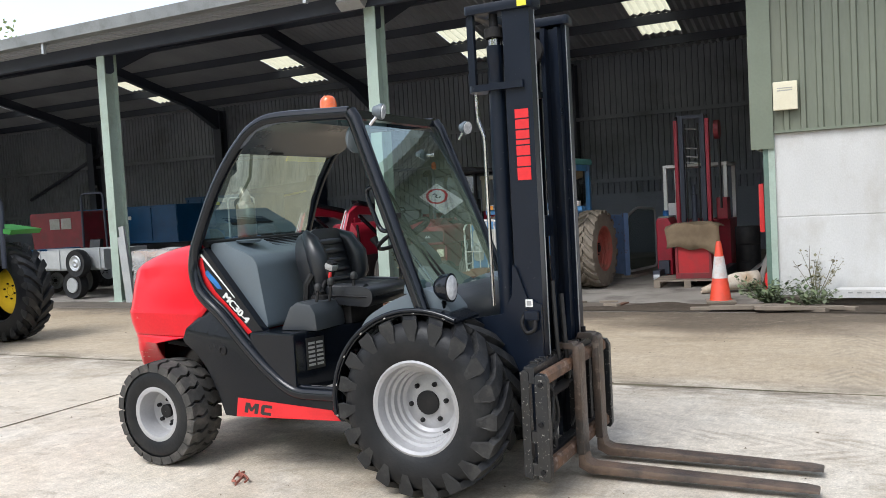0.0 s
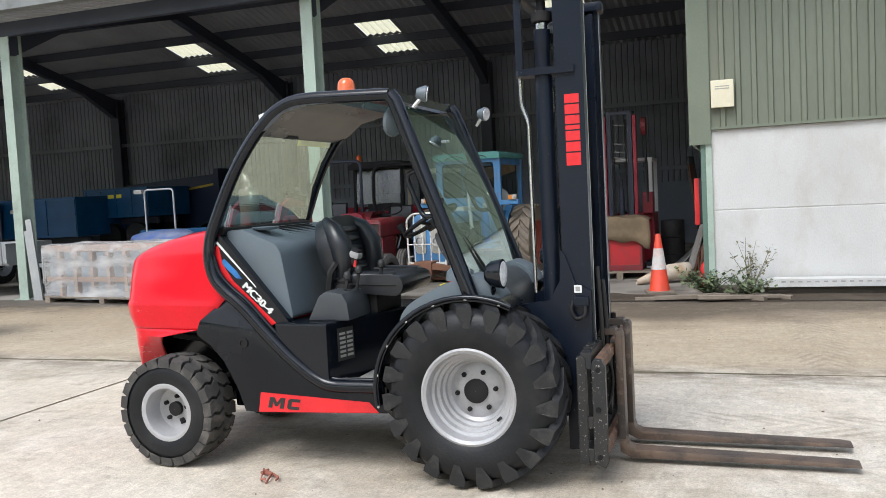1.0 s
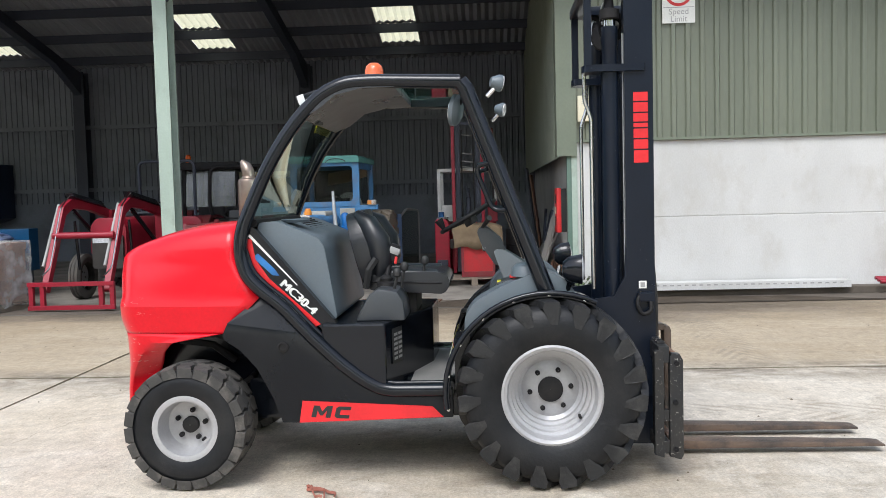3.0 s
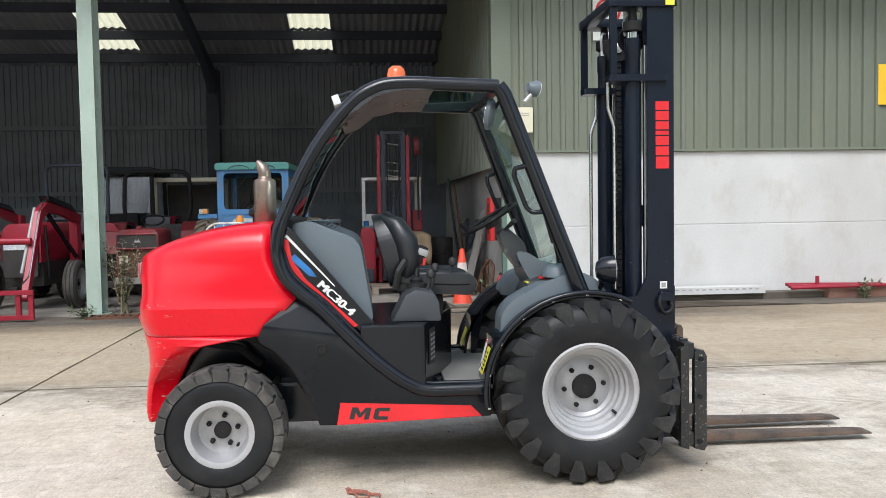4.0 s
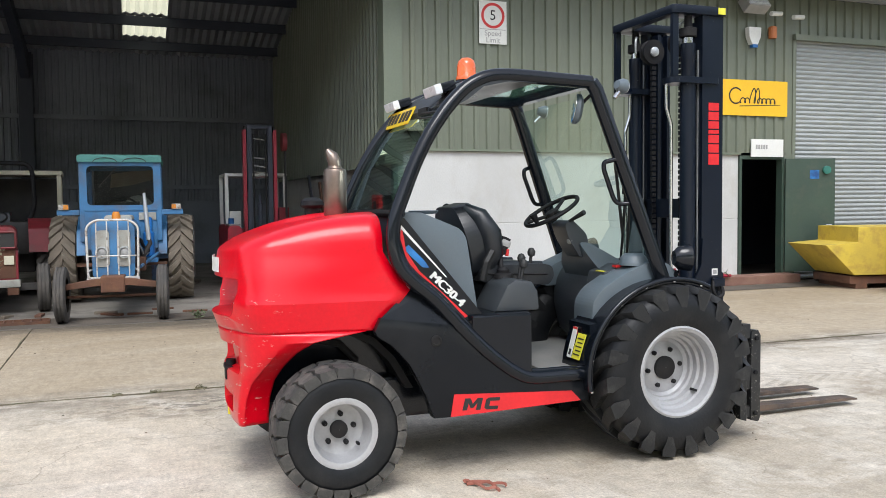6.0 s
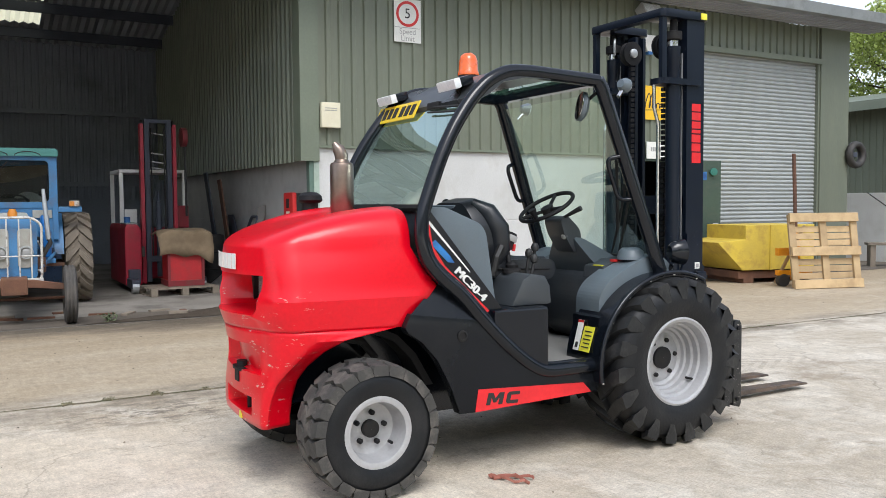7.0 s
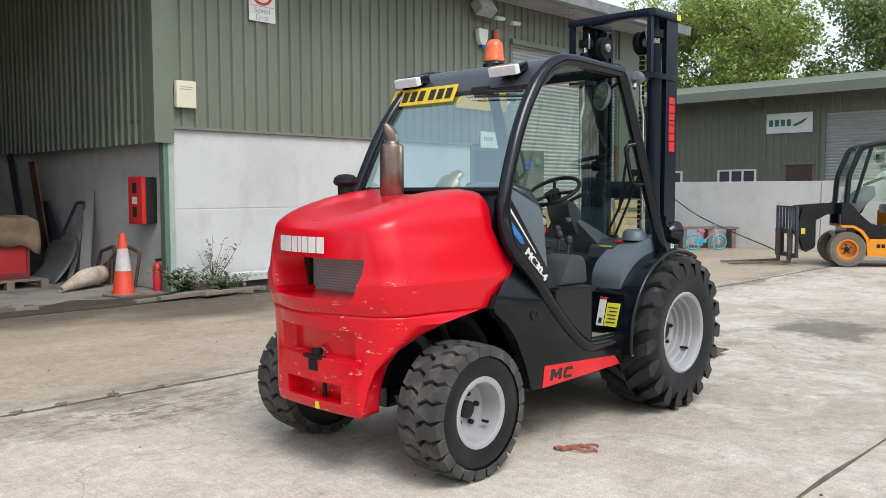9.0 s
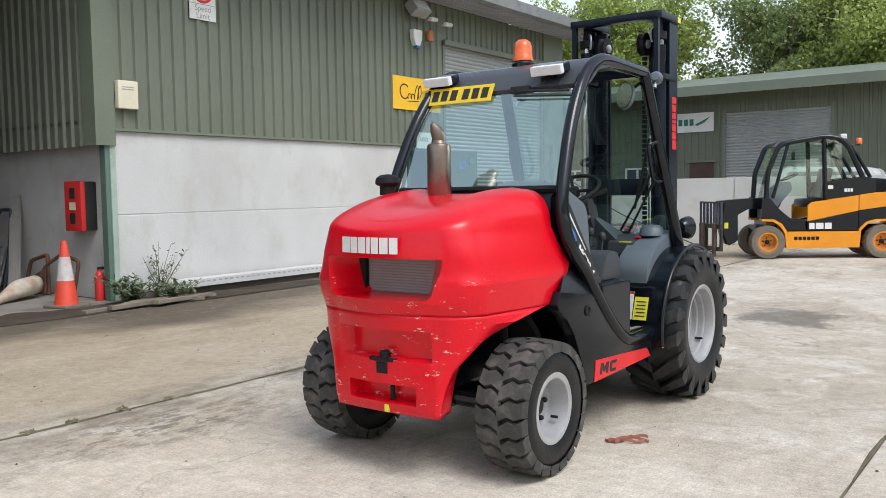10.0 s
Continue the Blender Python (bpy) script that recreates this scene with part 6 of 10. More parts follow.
# ---- mast ----
for s in (-1, 1):
    up = part("outer_upright", slant([(0.43, s * 0.325), (0.578, s * 0.325), (0.578, s * 0.245), (0.55, s * 0.245), (0.55, s * 0.305), (0.46, s * 0.305), (0.46, s * 0.245), (0.43, s * 0.245)], "z", 0.12, 2.545), FMAST, truck, "black outer mast upright")
    part("inner_upright", slant([(0.455, s * 0.24), (0.555, s * 0.24), (0.555, s * 0.175), (0.532, s * 0.175), (0.532, s * 0.222), (0.48, s * 0.222), (0.48, s * 0.165), (0.455, s * 0.165)], "z", 0.14, 2.48), FMAST, truck, "black inner mast upright")
    part("wear_edge", cube(0.579, 0.581, s * 0.255 - 0.006, s * 0.255 + 0.006, 0.5, 2.5), GALV, up)
    part("side_plate", slant([(0.20, 0.32), (0.46, 0.32), (0.575, 0.40), (0.575, 0.97), (0.50, 1.0), (0.445, 1.16), (0.425, 1.18), (0.415, 1.02), (0.36, 0.92), (0.22, 0.90), (0.10, 0.88), (0.08, 0.6)], "y", s * 0.345, s * 0.326), FMAST, truck, "black mast side plate")
    cy = part("lift_cylinder", lathe([(0.001, 0.45), (0.046, 0.45), (0.046, 2.135), (0.041, 2.14), (0.041, 2.235), (0.044, 2.24), (0.044, 2.335), (0.001, 2.335)], "z", 18, (0.362, s * 0.278, 0), caps=False), FMAST, truck, "black lift cylinder", smooth=40)
    part("rod", lathe([(0.032, 2.335), (0.032, 2.372), (0.001, 2.372)], "z", 12, (0.362, s * 0.278, 0), caps=False), CHROME, cy, smooth=40)
    part("cylinder_head", lathe([(0.045, 2.372), (0.052, 2.378), (0.052, 2.425), (0.026, 2.432), (0.022, 2.50), (0.001, 2.50)], "z", 14, (0.362, s * 0.278, 0), caps=False), HUB, cy, smooth=40)
    part("bleed_pipe", tube(rounded([(0.335, s * 0.235, 2.36), (0.325, s * 0.225, 2.43), (0.34, s * 0.24, 2.47), (0.362, s * 0.262, 2.47)], 0.02, 3, closed=False), 0.008, 6), GALV, cy, smooth=50)
    part("collar", slant(rounded([(0.215, s * 0.20), (0.215, s * 0.345), (0.535, s * 0.345), (0.535, s * 0.327), (0.43, s * 0.20)], 0.06), "z", 2.098, 2.134), FMAST, truck, "cylinder collar plate", smooth=40)
    part("hydraulic_pipe", tube(rounded([(0.265, s * 0.25, 0.95), (0.265, s * 0.25, 1.86), (0.265 + s * 0.035, s * 0.25, 1.96), (0.265 + s * 0.035, s * 0.25, 2.12)], 0.02, 3, closed=False), 0.011, 8), CHROME, truck, "silver hydraulic pipe", smooth=50)
    part("stay_bar", cube(0.225, 0.262, s * 0.31 - 0.015, s * 0.31 + 0.015, 2.12, 2.53), FMAST, truck)
    part("wear_line", cube(0.424, 0.429, s * 0.285 - 0.006, s * 0.285 + 0.006, 0.9, 2.3), GALV, up)
    bm = bmesh.new()
    for k in range(52):
        box(bm, 0.395, 0.425, s * 0.15 - 0.012, s * 0.15 + 0.012, 0.55 + k * 0.034, 0.575 + k * 0.034)
    tagged(part("chain", bm, HUB, truck, "leaf lift chain"), kind="stuff")
    part("chain_wheel", lathe([(0.001, -0.024), (0.078, -0.024), (0.078, -0.016), (0.064, -0.010), (0.064, 0.010), (0.078, 0.016), (0.078, 0.024), (0.001, 0.024)], "y", 28, (0.40, s * 0.15, 2.36), caps=False), HUB, truck, smooth=40)
    part("wheel_pin", lathe([(0.001, -0.012), (0.022, -0.012), (0.030, -0.006), (0.030, 0.012), (0.001, 0.012)], "y", 16, (0.40, s * 0.15 - 0.03, 2.36), caps=False), GALV, truck, "bright chain wheel pin", smooth=40)
    part("shackle", tube(rounded([(0.50, s * 0.352, 0.94), (0.47, s * 0.38, 0.88), (0.50, s * 0.38, 0.82), (0.55, s * 0.38, 0.84), (0.545, s * 0.355, 0.92)], 0.03, 4, closed=False), 0.011, 8), HUB, truck, "lashing shackle", smooth=50)
    part("shackle_lug", cube(0.485, 0.565, s * 0.345, s * 0.375, 0.89, 0.94, 0.008), FMAST, truck)
    bars(7, 0.375, 0.075, REDLOGO, truck, lambda a, u, s=s: (0.55 - u, s * 0.3262, 1.62 + a), "maker_mark", gap=0.14, heights=(1.35, 1.05, 1.05, 0.55, 0.95, 1.05, 1.0))
part("white_label", cube(0.49, 0.53, -0.3475, -0.345, 0.958, 0.998), WHITE, truck, "small white label")
part("white_label_print", cube(0.498, 0.522, -0.349, -0.3475, 0.966, 0.990), GREYP, truck)
head = slant(rounded([(0.215, -0.345), (0.60, -0.345), (0.61, -0.20), (0.285, -0.20), (0.285, 0.20), (0.61, 0.20), (0.60, 0.345), (0.215, 0.345)], 0.035), "z", 2.50, 2.55, bevel=0.006)
part("mast_head", head, FMAST, truck, "black mast head plate", smooth=30)
part("mast_label", cube(0.525, 0.575, -0.349, -0.344, 2.506, 2.544), STICKY, truck, "yellow label on the mast head")
for z0, z1 in ((1.30, 1.42), (0.35, 0.60)):
    part("cross_member", cube(0.43, 0.455, -0.305, 0.305, z0, z1, 0.004), FMAST, truck)
bm = tube(rounded([(0.60, -0.10, 1.0), (0.62, -0.12, 0.7), (0.60, -0.05, 0.5), (0.58, 0.05, 0.62)], 0.08, 5, closed=False), 0.014, 8)
tube(rounded([(0.59, -0.2, 1.08), (0.605, -0.22, 0.82), (0.60, -0.18, 0.62)], 0.08, 5, closed=False), 0.012, 8, bm=bm)
part("hose", bm, BLACKP, truck, "black hydraulic hoses", smooth=50)
# ---- fork carriage and forks ----
part("carriage_bar", cube(0.545, 0.60, -0.56, 0.56, 0.60, 0.685, 0.006), CARR, truck, "black carriage bar, notched along its top")
part("carriage_bar", cube(0.545, 0.60, -0.56, 0.56, 0.135, 0.20, 0.006), CARR, truck, "black lower carriage bar")
part("carriage_bar", slant([(0.612, 0.60), (0.652, 0.592), (0.652, 0.630), (0.640, 0.648), (0.612, 0.652)], "y", -0.515, 0.515, bevel=0.003), CARRUST, truck, "rusted upper carriage rail")
part("carriage_bar", slant([(0.612, 0.135), (0.655, 0.135), (0.655, 0.178), (0.640, 0.195), (0.612, 0.195)], "y", -0.515, 0.515, bevel=0.003), CARRUST, truck, "rusted lower carriage rail")
for k in range(15):
    part("notch_tooth", cube(0.553, 0.592, -0.49 + k * 0.066, -0.462 + k * 0.066, 0.685, 0.699), CARR, truck)
for v in (-0.545, 0.545):
    s = 1 if v > 0 else -1
    part("carriage_side", slant([(0.525, 0.13), (0.572, 0.115), (0.572, 0.655), (0.556, 0.672), (0.525, 0.66)], "y", v - 0.020, v + 0.020, bevel=0.004), CARR, truck, "paint-spattered carriage end plate")
    cs = part("carriage_side", slant([(0.600, 0.12), (0.655, 0.105), (0.668, 0.13), (0.668, 0.615), (0.650, 0.648), (0.612, 0.652), (0.600, 0.63)], "y", v - 0.022, v + 0.022, bevel=0.005), CARR, truck, "paint-spattered carriage end plate")
    for x, z in ((0.634, 0.60), (0.628, 0.16), (0.628, 0.40)):
        part("bolt", lathe([(0.001, s * 0.010), (0.013, s * 0.010), (0.013, s * -0.004)], "y", 8, (x, v + s * 0.022, z), caps=False), HUB, cs)
    part("end_bar", cube(0.572, 0.600, v - 0.012, v + 0.012, 0.30, 0.36, 0.003), CARR, truck)
for v in (-0.395, -0.265, 0.125, 0.375):
    part("carriage_upright", cube(0.55, 0.595, v - 0.022, v + 0.022, 0.19, 0.61, 0.004), CARR, truck)
part("shift_cylinder", lathe([(0.001, -0.16), (0.028, -0.16), (0.028, 0.10), (0.012, 0.10), (0.012, 0.22), (0.001, 0.22)], "y", 14, (0.585, -0.17, 0.50), caps=False), HUB, truck, "black side-shift cylinder", smooth=40)
for v, b in ((-0.33, 0.05), (-0.29, -0.04), (0.03, 0.03)):
    part("hose", tube(rounded([(0.590, v, 0.55), (0.612, v + b, 0.46), (0.605, v + b * 1.8, 0.34), (0.575, v + b * 0.4, 0.24)], 0.06, 5, closed=False), 0.010, 8), BLACKP, truck, "black hydraulic hose", smooth=50)
for v in (-0.09, 0.255):
    prof = [(0.668, 0.06), (0.700, 0.045), (0.725, 0.030), (1.86, 0.036), (1.855, 0.048), (1.80, 0.055), (0.745, 0.078), (0.712, 0.095), (0.703, 0.13), (0.668, 0.13)]
    fk = part("fork", slant(prof[::-1], "y", v - 0.052, v + 0.052, bevel=0.005), RUST, truck, "worn rusty steel fork", smooth=30)
    part("shank", slant([(0.660, 0.13), (0.703, 0.13), (0.700, 0.70), (0.690, 0.722), (0.668, 0.722), (0.660, 0.70)], "y", v - 0.050, v + 0.050, bevel=0.005), SHANK, fk, "grey-brown worn fork shank", smooth=30)
    part("fork_hook", slant([(0.565, 0.700), (0.660, 0.700), (0.672, 0.715), (0.66, 0.735), (0.58, 0.735)], "y", v - 0.045, v + 0.045, bevel=0.004), SHANK, fk)
    part("lock_pin", lathe([(0.001, 0.735), (0.015, 0.735), (0.015, 0.765), (0.001, 0.768)], "z", 10, (0.60, v, 0), caps=False), HUB, fk)

# ---- machines standing in and about the shed ----
TBLUE = mat("faded_blue_paint", (0.062, 0.215, 0.43), 0.5, 0, (0.052, 0.165, 0.33), 3.0, 60.0, 0.05, (0.16, 0.13, 0.10), 0.55, 3.0)
TTEAL = mat("teal_canvas_roof", (0.10, 0.30, 0.27), 0.7, 0, (0.08, 0.25, 0.22), 3.0, 60.0, 0.1)
TRED = mat("faded_red_paint", (0.235, 0.020, 0.028), 0.55, 0, (0.18, 0.018, 0.024), 3.0, 60.0, 0.05, (0.12, 0.08, 0.06), 0.5, 3.0)
LRED = mat("loader_red_paint", (0.30, 0.010, 0.028), 0.4, 0, (0.24, 0.009, 0.022), 3.0, 60.0, 0.02)
GRN = mat("tractor_green_paint", (0.03, 0.22, 0.035), 0.4, 0, (0.025, 0.19, 0.03), 3.0, 60.0, 0.02)
YRIM = mat("yellow_rim_paint", (0.75, 0.50, 0.02), 0.45, 0, (0.65, 0.42, 0.02), 3.0, 60.0, 0.02)
ORIM = mat("orange_rim_paint", (0.70, 0.26, 0.02), 0.5, 0, (0.6, 0.2, 0.02), 3.0, 60.0, 0.05, (0.2, 0.12, 0.06), 0.4, 5.0)
OYEL = mat("orange_yellow_paint", (0.80, 0.30, 0.012), 0.4, 0, (0.74, 0.27, 0.012), 3.0, 60.0, 0.02)
RUSTY = mat("rusted_iron", (0.16, 0.075, 0.045), 0.85, 0.2, (0.10, 0.055, 0.04), 4.0, 60.0, 0.3, (0.24, 0.12, 0.06), 0.5, 5.0)
DKIRON = mat("oily_cast_iron", (0.035, 0.033, 0.032), 0.6, 0.2, (0.06, 0.055, 0.05), 4.0, 60.0, 0.2)
WOOD = mat("raw_pallet_wood", (0.50, 0.36, 0.20), 0.8, 0, (0.40, 0.28, 0.15), 4.0, 60.0, 0.3, (0.25, 0.17, 0.10), 0.4, 4.0, stretch=(1, 1, 1), rand=0.18)
OLDWOOD = mat("grey_weathered_wood", (0.24, 0.20, 0.155), 0.9, 0, (0.17, 0.14, 0.11), 4.0, 60.0, 0.4, rand=0.15)
TARP = mat("brown_hessian", (0.27, 0.20, 0.125), 0.9, 0, (0.18, 0.13, 0.08), 5.0, 120.0, 0.4)
TBLU2 = mat("trailer_blue_paint", (0.004, 0.075, 0.185), 0.42, 0, (0.003, 0.055, 0.14), 2.0, 60.0, 0.03, (0.06, 0.065, 0.075), 0.18, 2.5, spec=0.3)
SKIPY = mat("rust_streaked_yellow", (0.62, 0.46, 0.06), 0.6, 0, (0.52, 0.38, 0.06), 3.0, 60.0, 0.1, (0.22, 0.10, 0.05), 0.5, 4.0)


def tractor_wheels(t, rear_r, rear_w, front_r, front_w, track, ftrack, base, rimmat, rubber, rear_y=0.0):
    """Axles run across x; the front faces -y."""
    for s in (-1, 1):
        for r, w, tr, y, rim, lugs, agri, name in ((rear_r, rear_w, track, rear_y, rear_r * 0.56, 20, True, "rear_wheel"), (front_r, front_w, ftrack, rear_y - base, front_r * 0.62, 0, False, "front_wheel")):
            wh = wheel(0, 0, s, r, w, rim, 6, name, lugs, agri, 5, t, rimmat, rubber if agri else DULLRUBBER, "painted tractor wheel rim", 0.04 if agri else 0.012)
            wh.matrix_basis = pose(s * tr / 2, y, r, 0, 0, 90)
            wh.matrix_basis = Matrix.Translation((s * tr / 2, y, r)) @ pose(0, 0, 0, 0, 0, -90)


# old blue tractor with canvas-topped cab and white front guard
GUARDW = mat("chipped_white_paint", (0.60, 0.59, 0.55), 0.6, 0, (0.48, 0.46, 0.42), 6.0, 60.0, 0.1, (0.16, 0.08, 0.045), 0.6, 14.0, dirt_lo=0.54, dirt_hi=0.62)
LAMPGREY = mat("faded_lamp_panel", (0.42, 0.42, 0.38), 0.6, 0, (0.34, 0.33, 0.29), 5.0, 60.0, 0.05, (0.20, 0.14, 0.09), 0.4, 8.0)
FADRED = mat("faded_red_rim", (0.36, 0.075, 0.055), 0.75, 0, (0.28, 0.07, 0.05), 5.0, 60.0, 0.15, (0.18, 0.12, 0.08), 0.6, 5.0)
TCAN = mat("bright_blue_enamel", (0.012, 0.15, 0.46), 0.35, 0, (0.012, 0.12, 0.36), 4.0, 60.0, 0.03, (0.10, 0.09, 0.08), 0.3, 6.0)
TRGLASS = glass("old_cab_glass", (0.62, 0.66, 0.66), 0.0, (1, 1, 1), 0.004)
bt = thing("blue_tractor", pose(-2.86, 8.95, 0, 0, 0, -3), "old blue tractor with teal canvas cab roof and white front guard", "tractor")
tractor_wheels(bt, 0.645, 0.37, 0.345, 0.145, 1.63, 1.17, 2.60, FADRED, OLDRUBBER)
bonnet = part("bonnet", slant(rounded([(-0.23, 1.06), (-0.23, 1.18), (-0.16, 1.25), (0.16, 1.25), (0.23, 1.18), (0.23, 1.06)], 0.05), "y", -2.35, -0.55, bevel=0.02), TBLUE, bt, "dull blue bonnet, dusty on top", smooth=40)
part("nose", slant(rounded([(-0.25, 0.52), (-0.26, 1.16), (-0.17, 1.24), (0.17, 1.24), (0.26, 1.16), (0.25, 0.52)], 0.06), "y", -2.37, -2.28, bevel=0.015), TBLUE, bonnet, smooth=40)
for s in (-1, 1):
    part("lamp_panel", slant(rounded([(s * 0.045, 0.66), (s * 0.045, 1.12), (s * 0.205, 1.12), (s * 0.205, 0.66)], 0.05), "y", -2.385, -2.36), LAMPGREY, bt, "faded cream lamp panel")
    part("headlamp_ring", lathe([(0.060, -0.03), (0.078, -0.03), (0.080, 0.02), (0.060, 0.02)], "y", 22, (s * 0.135, -2.38, 0.84), caps=False), GALV, bt, smooth=40)
    part("headlamp", lathe([(0.001, -0.012), (0.040, -0.010), (0.060, 0.002), (0.060, 0.012)], "y", 22, (s * 0.135, -2.39, 0.84), caps=False), GREYP, bt, "dull round headlamp glass", smooth=40)
eng = part("engine", cube(-0.17, 0.17, -2.2, -0.5, 0.42, 1.07, 0.03), DKIRON, bt, "oily iron engine block")
for k in range(5):
    part("cylinder_head", cube(0.16, 0.25, -1.95 + k * 0.26, -1.80 + k * 0.26, 0.66 - 0.03 * (k % 3), 0.97 - 0.04 * (k % 2), 0.015), RUSTY if k % 2 else DKIRON, eng)
part("filter_canister", lathe([(0.001, 0.70), (0.070, 0.70), (0.078, 0.72), (0.078, 1.04), (0.055, 1.06), (0.055, 1.24), (0.04, 1.26), (0.001, 1.27)], "z", 18, (0.38, -0.92, 0), caps=False), TCAN, bt, "blue upright filter canister", smooth=40)
part("pump", cube(0.20, 0.36, -1.75, -1.45, 0.55, 0.74, 0.03), RUSTY, bt)
part("fuel_line", tube(rounded([(0.27, -1.9, 0.95), (0.33, -1.7, 0.80), (0.30, -1.45, 0.70), (0.38, -0.98, 0.76)], 0.06, 4, closed=False), 0.010, 6), GALV, bt, smooth=50)
part("battery_tray", cube(0.24, 0.50, -1.05, -0.66, 0.62, 0.68, 0.012), TBLUE, bt, "blue tray carrying the canister")
part("linkage_rod", tube([(0.30, -1.9, 0.62), (0.50, -0.7, 0.74)], 0.022, 8), TBLUE, bt, smooth=50)
part("scuttle_plate", cube(0.24, 0.48, -0.64, -0.615, 1.22, 1.33, 0.006), LAMPGREY, bt, "faded square plate on the scuttle")
part("air_hose", tube(rounded([(0.2, -2.0, 1.0), (0.30, -1.75, 0.98), (0.32, -1.3, 0.86), (0.38, -0.95, 0.78)], 0.08, 4, closed=False), 0.022, 8), HUB, bt, smooth=50)
part("fan_ring", lathe([(0.10, -0.015), (0.125, -0.015), (0.125, 0.015), (0.10, 0.015)], "x", 20, (0.20, -1.55, 0.83), caps=False), RUSTY, bt, smooth=40)
part("footplate", cube(-0.62, 0.62, -0.66, 0.2, 0.56, 0.60), RUSTY, bt)
part("gearbox", cube(-0.22, 0.22, -0.6, 0.3, 0.42, 0.9, 0.03), DKIRON, bt)
part("front_axle", slant([(-0.56, 0.40), (-0.2, 0.44), (0.2, 0.44), (0.56, 0.40), (0.56, 0.47), (0.2, 0.53), (-0.2, 0.53), (-0.56, 0.47)], "y", -2.64, -2.55, bevel=0.008), RUSTY, bt, "rusty front axle beam")
part("axle_bracket", cube(-0.14, 0.14, -2.66, -2.2, 0.36, 0.56, 0.02), RUSTY, bt)
part("track_rod", tube([(-0.54, -2.46, 0.30), (0.54, -2.46, 0.30)], 0.018, 6), RUSTY, bt)
part("front_guard", tube(rounded([(-0.295, -2.46, 0.50), (-0.305, -2.46, 1.17), (-0.20, -2.46, 1.25), (0.20, -2.46, 1.25), (0.305, -2.46, 1.17), (0.295, -2.46, 0.50)], 0.09, 4, closed=True), 0.015, 8, closed=True), GUARDW, bt, "white tubular front guard", smooth=50)
for x in (-0.19, -0.065, 0.065, 0.19):
    part("guard_bar", tube([(x, -2.46, 0.54), (x, -2.46, 1.24)], 0.009, 6), GUARDW, bt)
part("guard_rail", tube([(-0.30, -2.46, 0.80), (0.30, -2.46, 0.80)], 0.009, 6), GUARDW, bt)
part("guard_foot", cube(-0.31, 0.31, -2.48, -2.44, 0.485, 0.54, 0.006), GUARDW, bt)
for s in (-1, 1):
    part("guard_stay", tube([(s * 0.29, -2.46, 0.62), (s * 0.24, -2.2, 0.62)], 0.014, 6), GUARDW, bt)
part("filler_cap", lathe([(0.001, 1.23), (0.055, 1.23), (0.055, 1.30), (0.035, 1.35), (0.001, 1.35)], "z", 14, (0.0, -1.7, 0), caps=False), ORIM, bt, smooth=40)
part("header_tank", slant(rounded([(-0.19, 1.22), (-0.17, 1.30), (0.17, 1.30), (0.19, 1.22)], 0.04), "y", -1.35, -0.7, bevel=0.02), LAMPGREY, bt, smooth=40)
part("exhaust", tube([(0.30, -1.60, 0.70), (0.42, -1.62, 0.92), (0.40, -1.62, 0.98)], 0.030, 10), DKIRON, bt, smooth=50)
part("exhaust_stack", tube([(0.40, -1.62, 0.96), (0.37, -1.60, 1.38), (0.355, -1.58, 1.60)], [0.032, 0.028, 0.020], 12), GALV, bt, "pale slanting exhaust pipe", smooth=50)
for s in (-1, 1):
    for y in (-0.585, 0.585):
        part("cab_post", cube(s * 0.525 - 0.035, s * 0.525 + 0.035, y - 0.035, y + 0.035, 0.92, 2.06, 0.008), TBLUE, bt, "blue cab post")
    part("cab_side", cube(s * 0.525 - 0.02, s * 0.525 + 0.02, -0.55, 0.55, 0.80, 1.20), TBLUE, bt)
    part("side_header", cube(s * 0.525 - 0.02, s * 0.525 + 0.02, -0.55, 0.55, 1.96, 2.06), TBLUE, bt)
    part("wing_arm", cube(s * 0.56, s * 0.86, -0.66, -0.54, 1.30, 1.375, 0.012), TBLUE, bt)
    sl_ = part("side_lamp", cube(s * 0.70, s * 0.83, -0.69, -0.60, 1.376, 1.455, 0.012), GUARDW, bt, "red and white side lamp")
    part("red_lens", cube(s * 0.70 if s > 0 else s * 0.765, s * 0.765 if s > 0 else s * 0.70, -0.695, -0.689, 1.384, 1.448), ORIM, sl_)
    part("mudguard", slant([(-0.62, 0.72), (-0.52, 1.05), (-0.22, 1.28), (0.30, 1.28), (0.28, 1.25), (-0.20, 1.25), (-0.49, 1.03), (-0.59, 0.72)], "x", s * 0.50, s * 0.62), TBLUE, bt, smooth=40)
# screen surround with rounded inner corners
fr_i = rounded([(-0.455, 1.44), (0.455, 1.44), (0.455, 2.005), (-0.455, 2.005)], 0.07, 4)
bm = bmesh.new()
ring_o = []
for p in fr_i:
    k_ = min(0.50 / max(abs(p.x), 1e-6), 0.35 / max(abs(p.y - 1.71), 1e-6))
    ring_o.append((p.x * k_, 1.71 + (p.y - 1.71) * k_))
for ya, yb in ((-0.625, -0.565),):
    va, vb = [bm.verts.new((x, ya, z)) for x, z in ring_o], [bm.verts.new((p.x, ya, p.y)) for p in fr_i]
    vc, vd = [bm.verts.new((x, yb, z)) for x, z in ring_o], [bm.verts.new((p.x, yb, p.y)) for p in fr_i]
    for i in range(len(va)):
        j = (i + 1) % len(va)
        bm.faces.new((va[i], va[j], vb[j], vb[i]))
        bm.faces.new((vb[i], vb[j], vd[j], vd[i]))
        bm.faces.new((vd[i], vd[j], vc[j], vc[i]))
        bm.faces.new((vc[i], vc[j], va[j], va[i]))
part("screen_surround", bm, TBLUE, bt, "light blue screen surround with rounded corners")
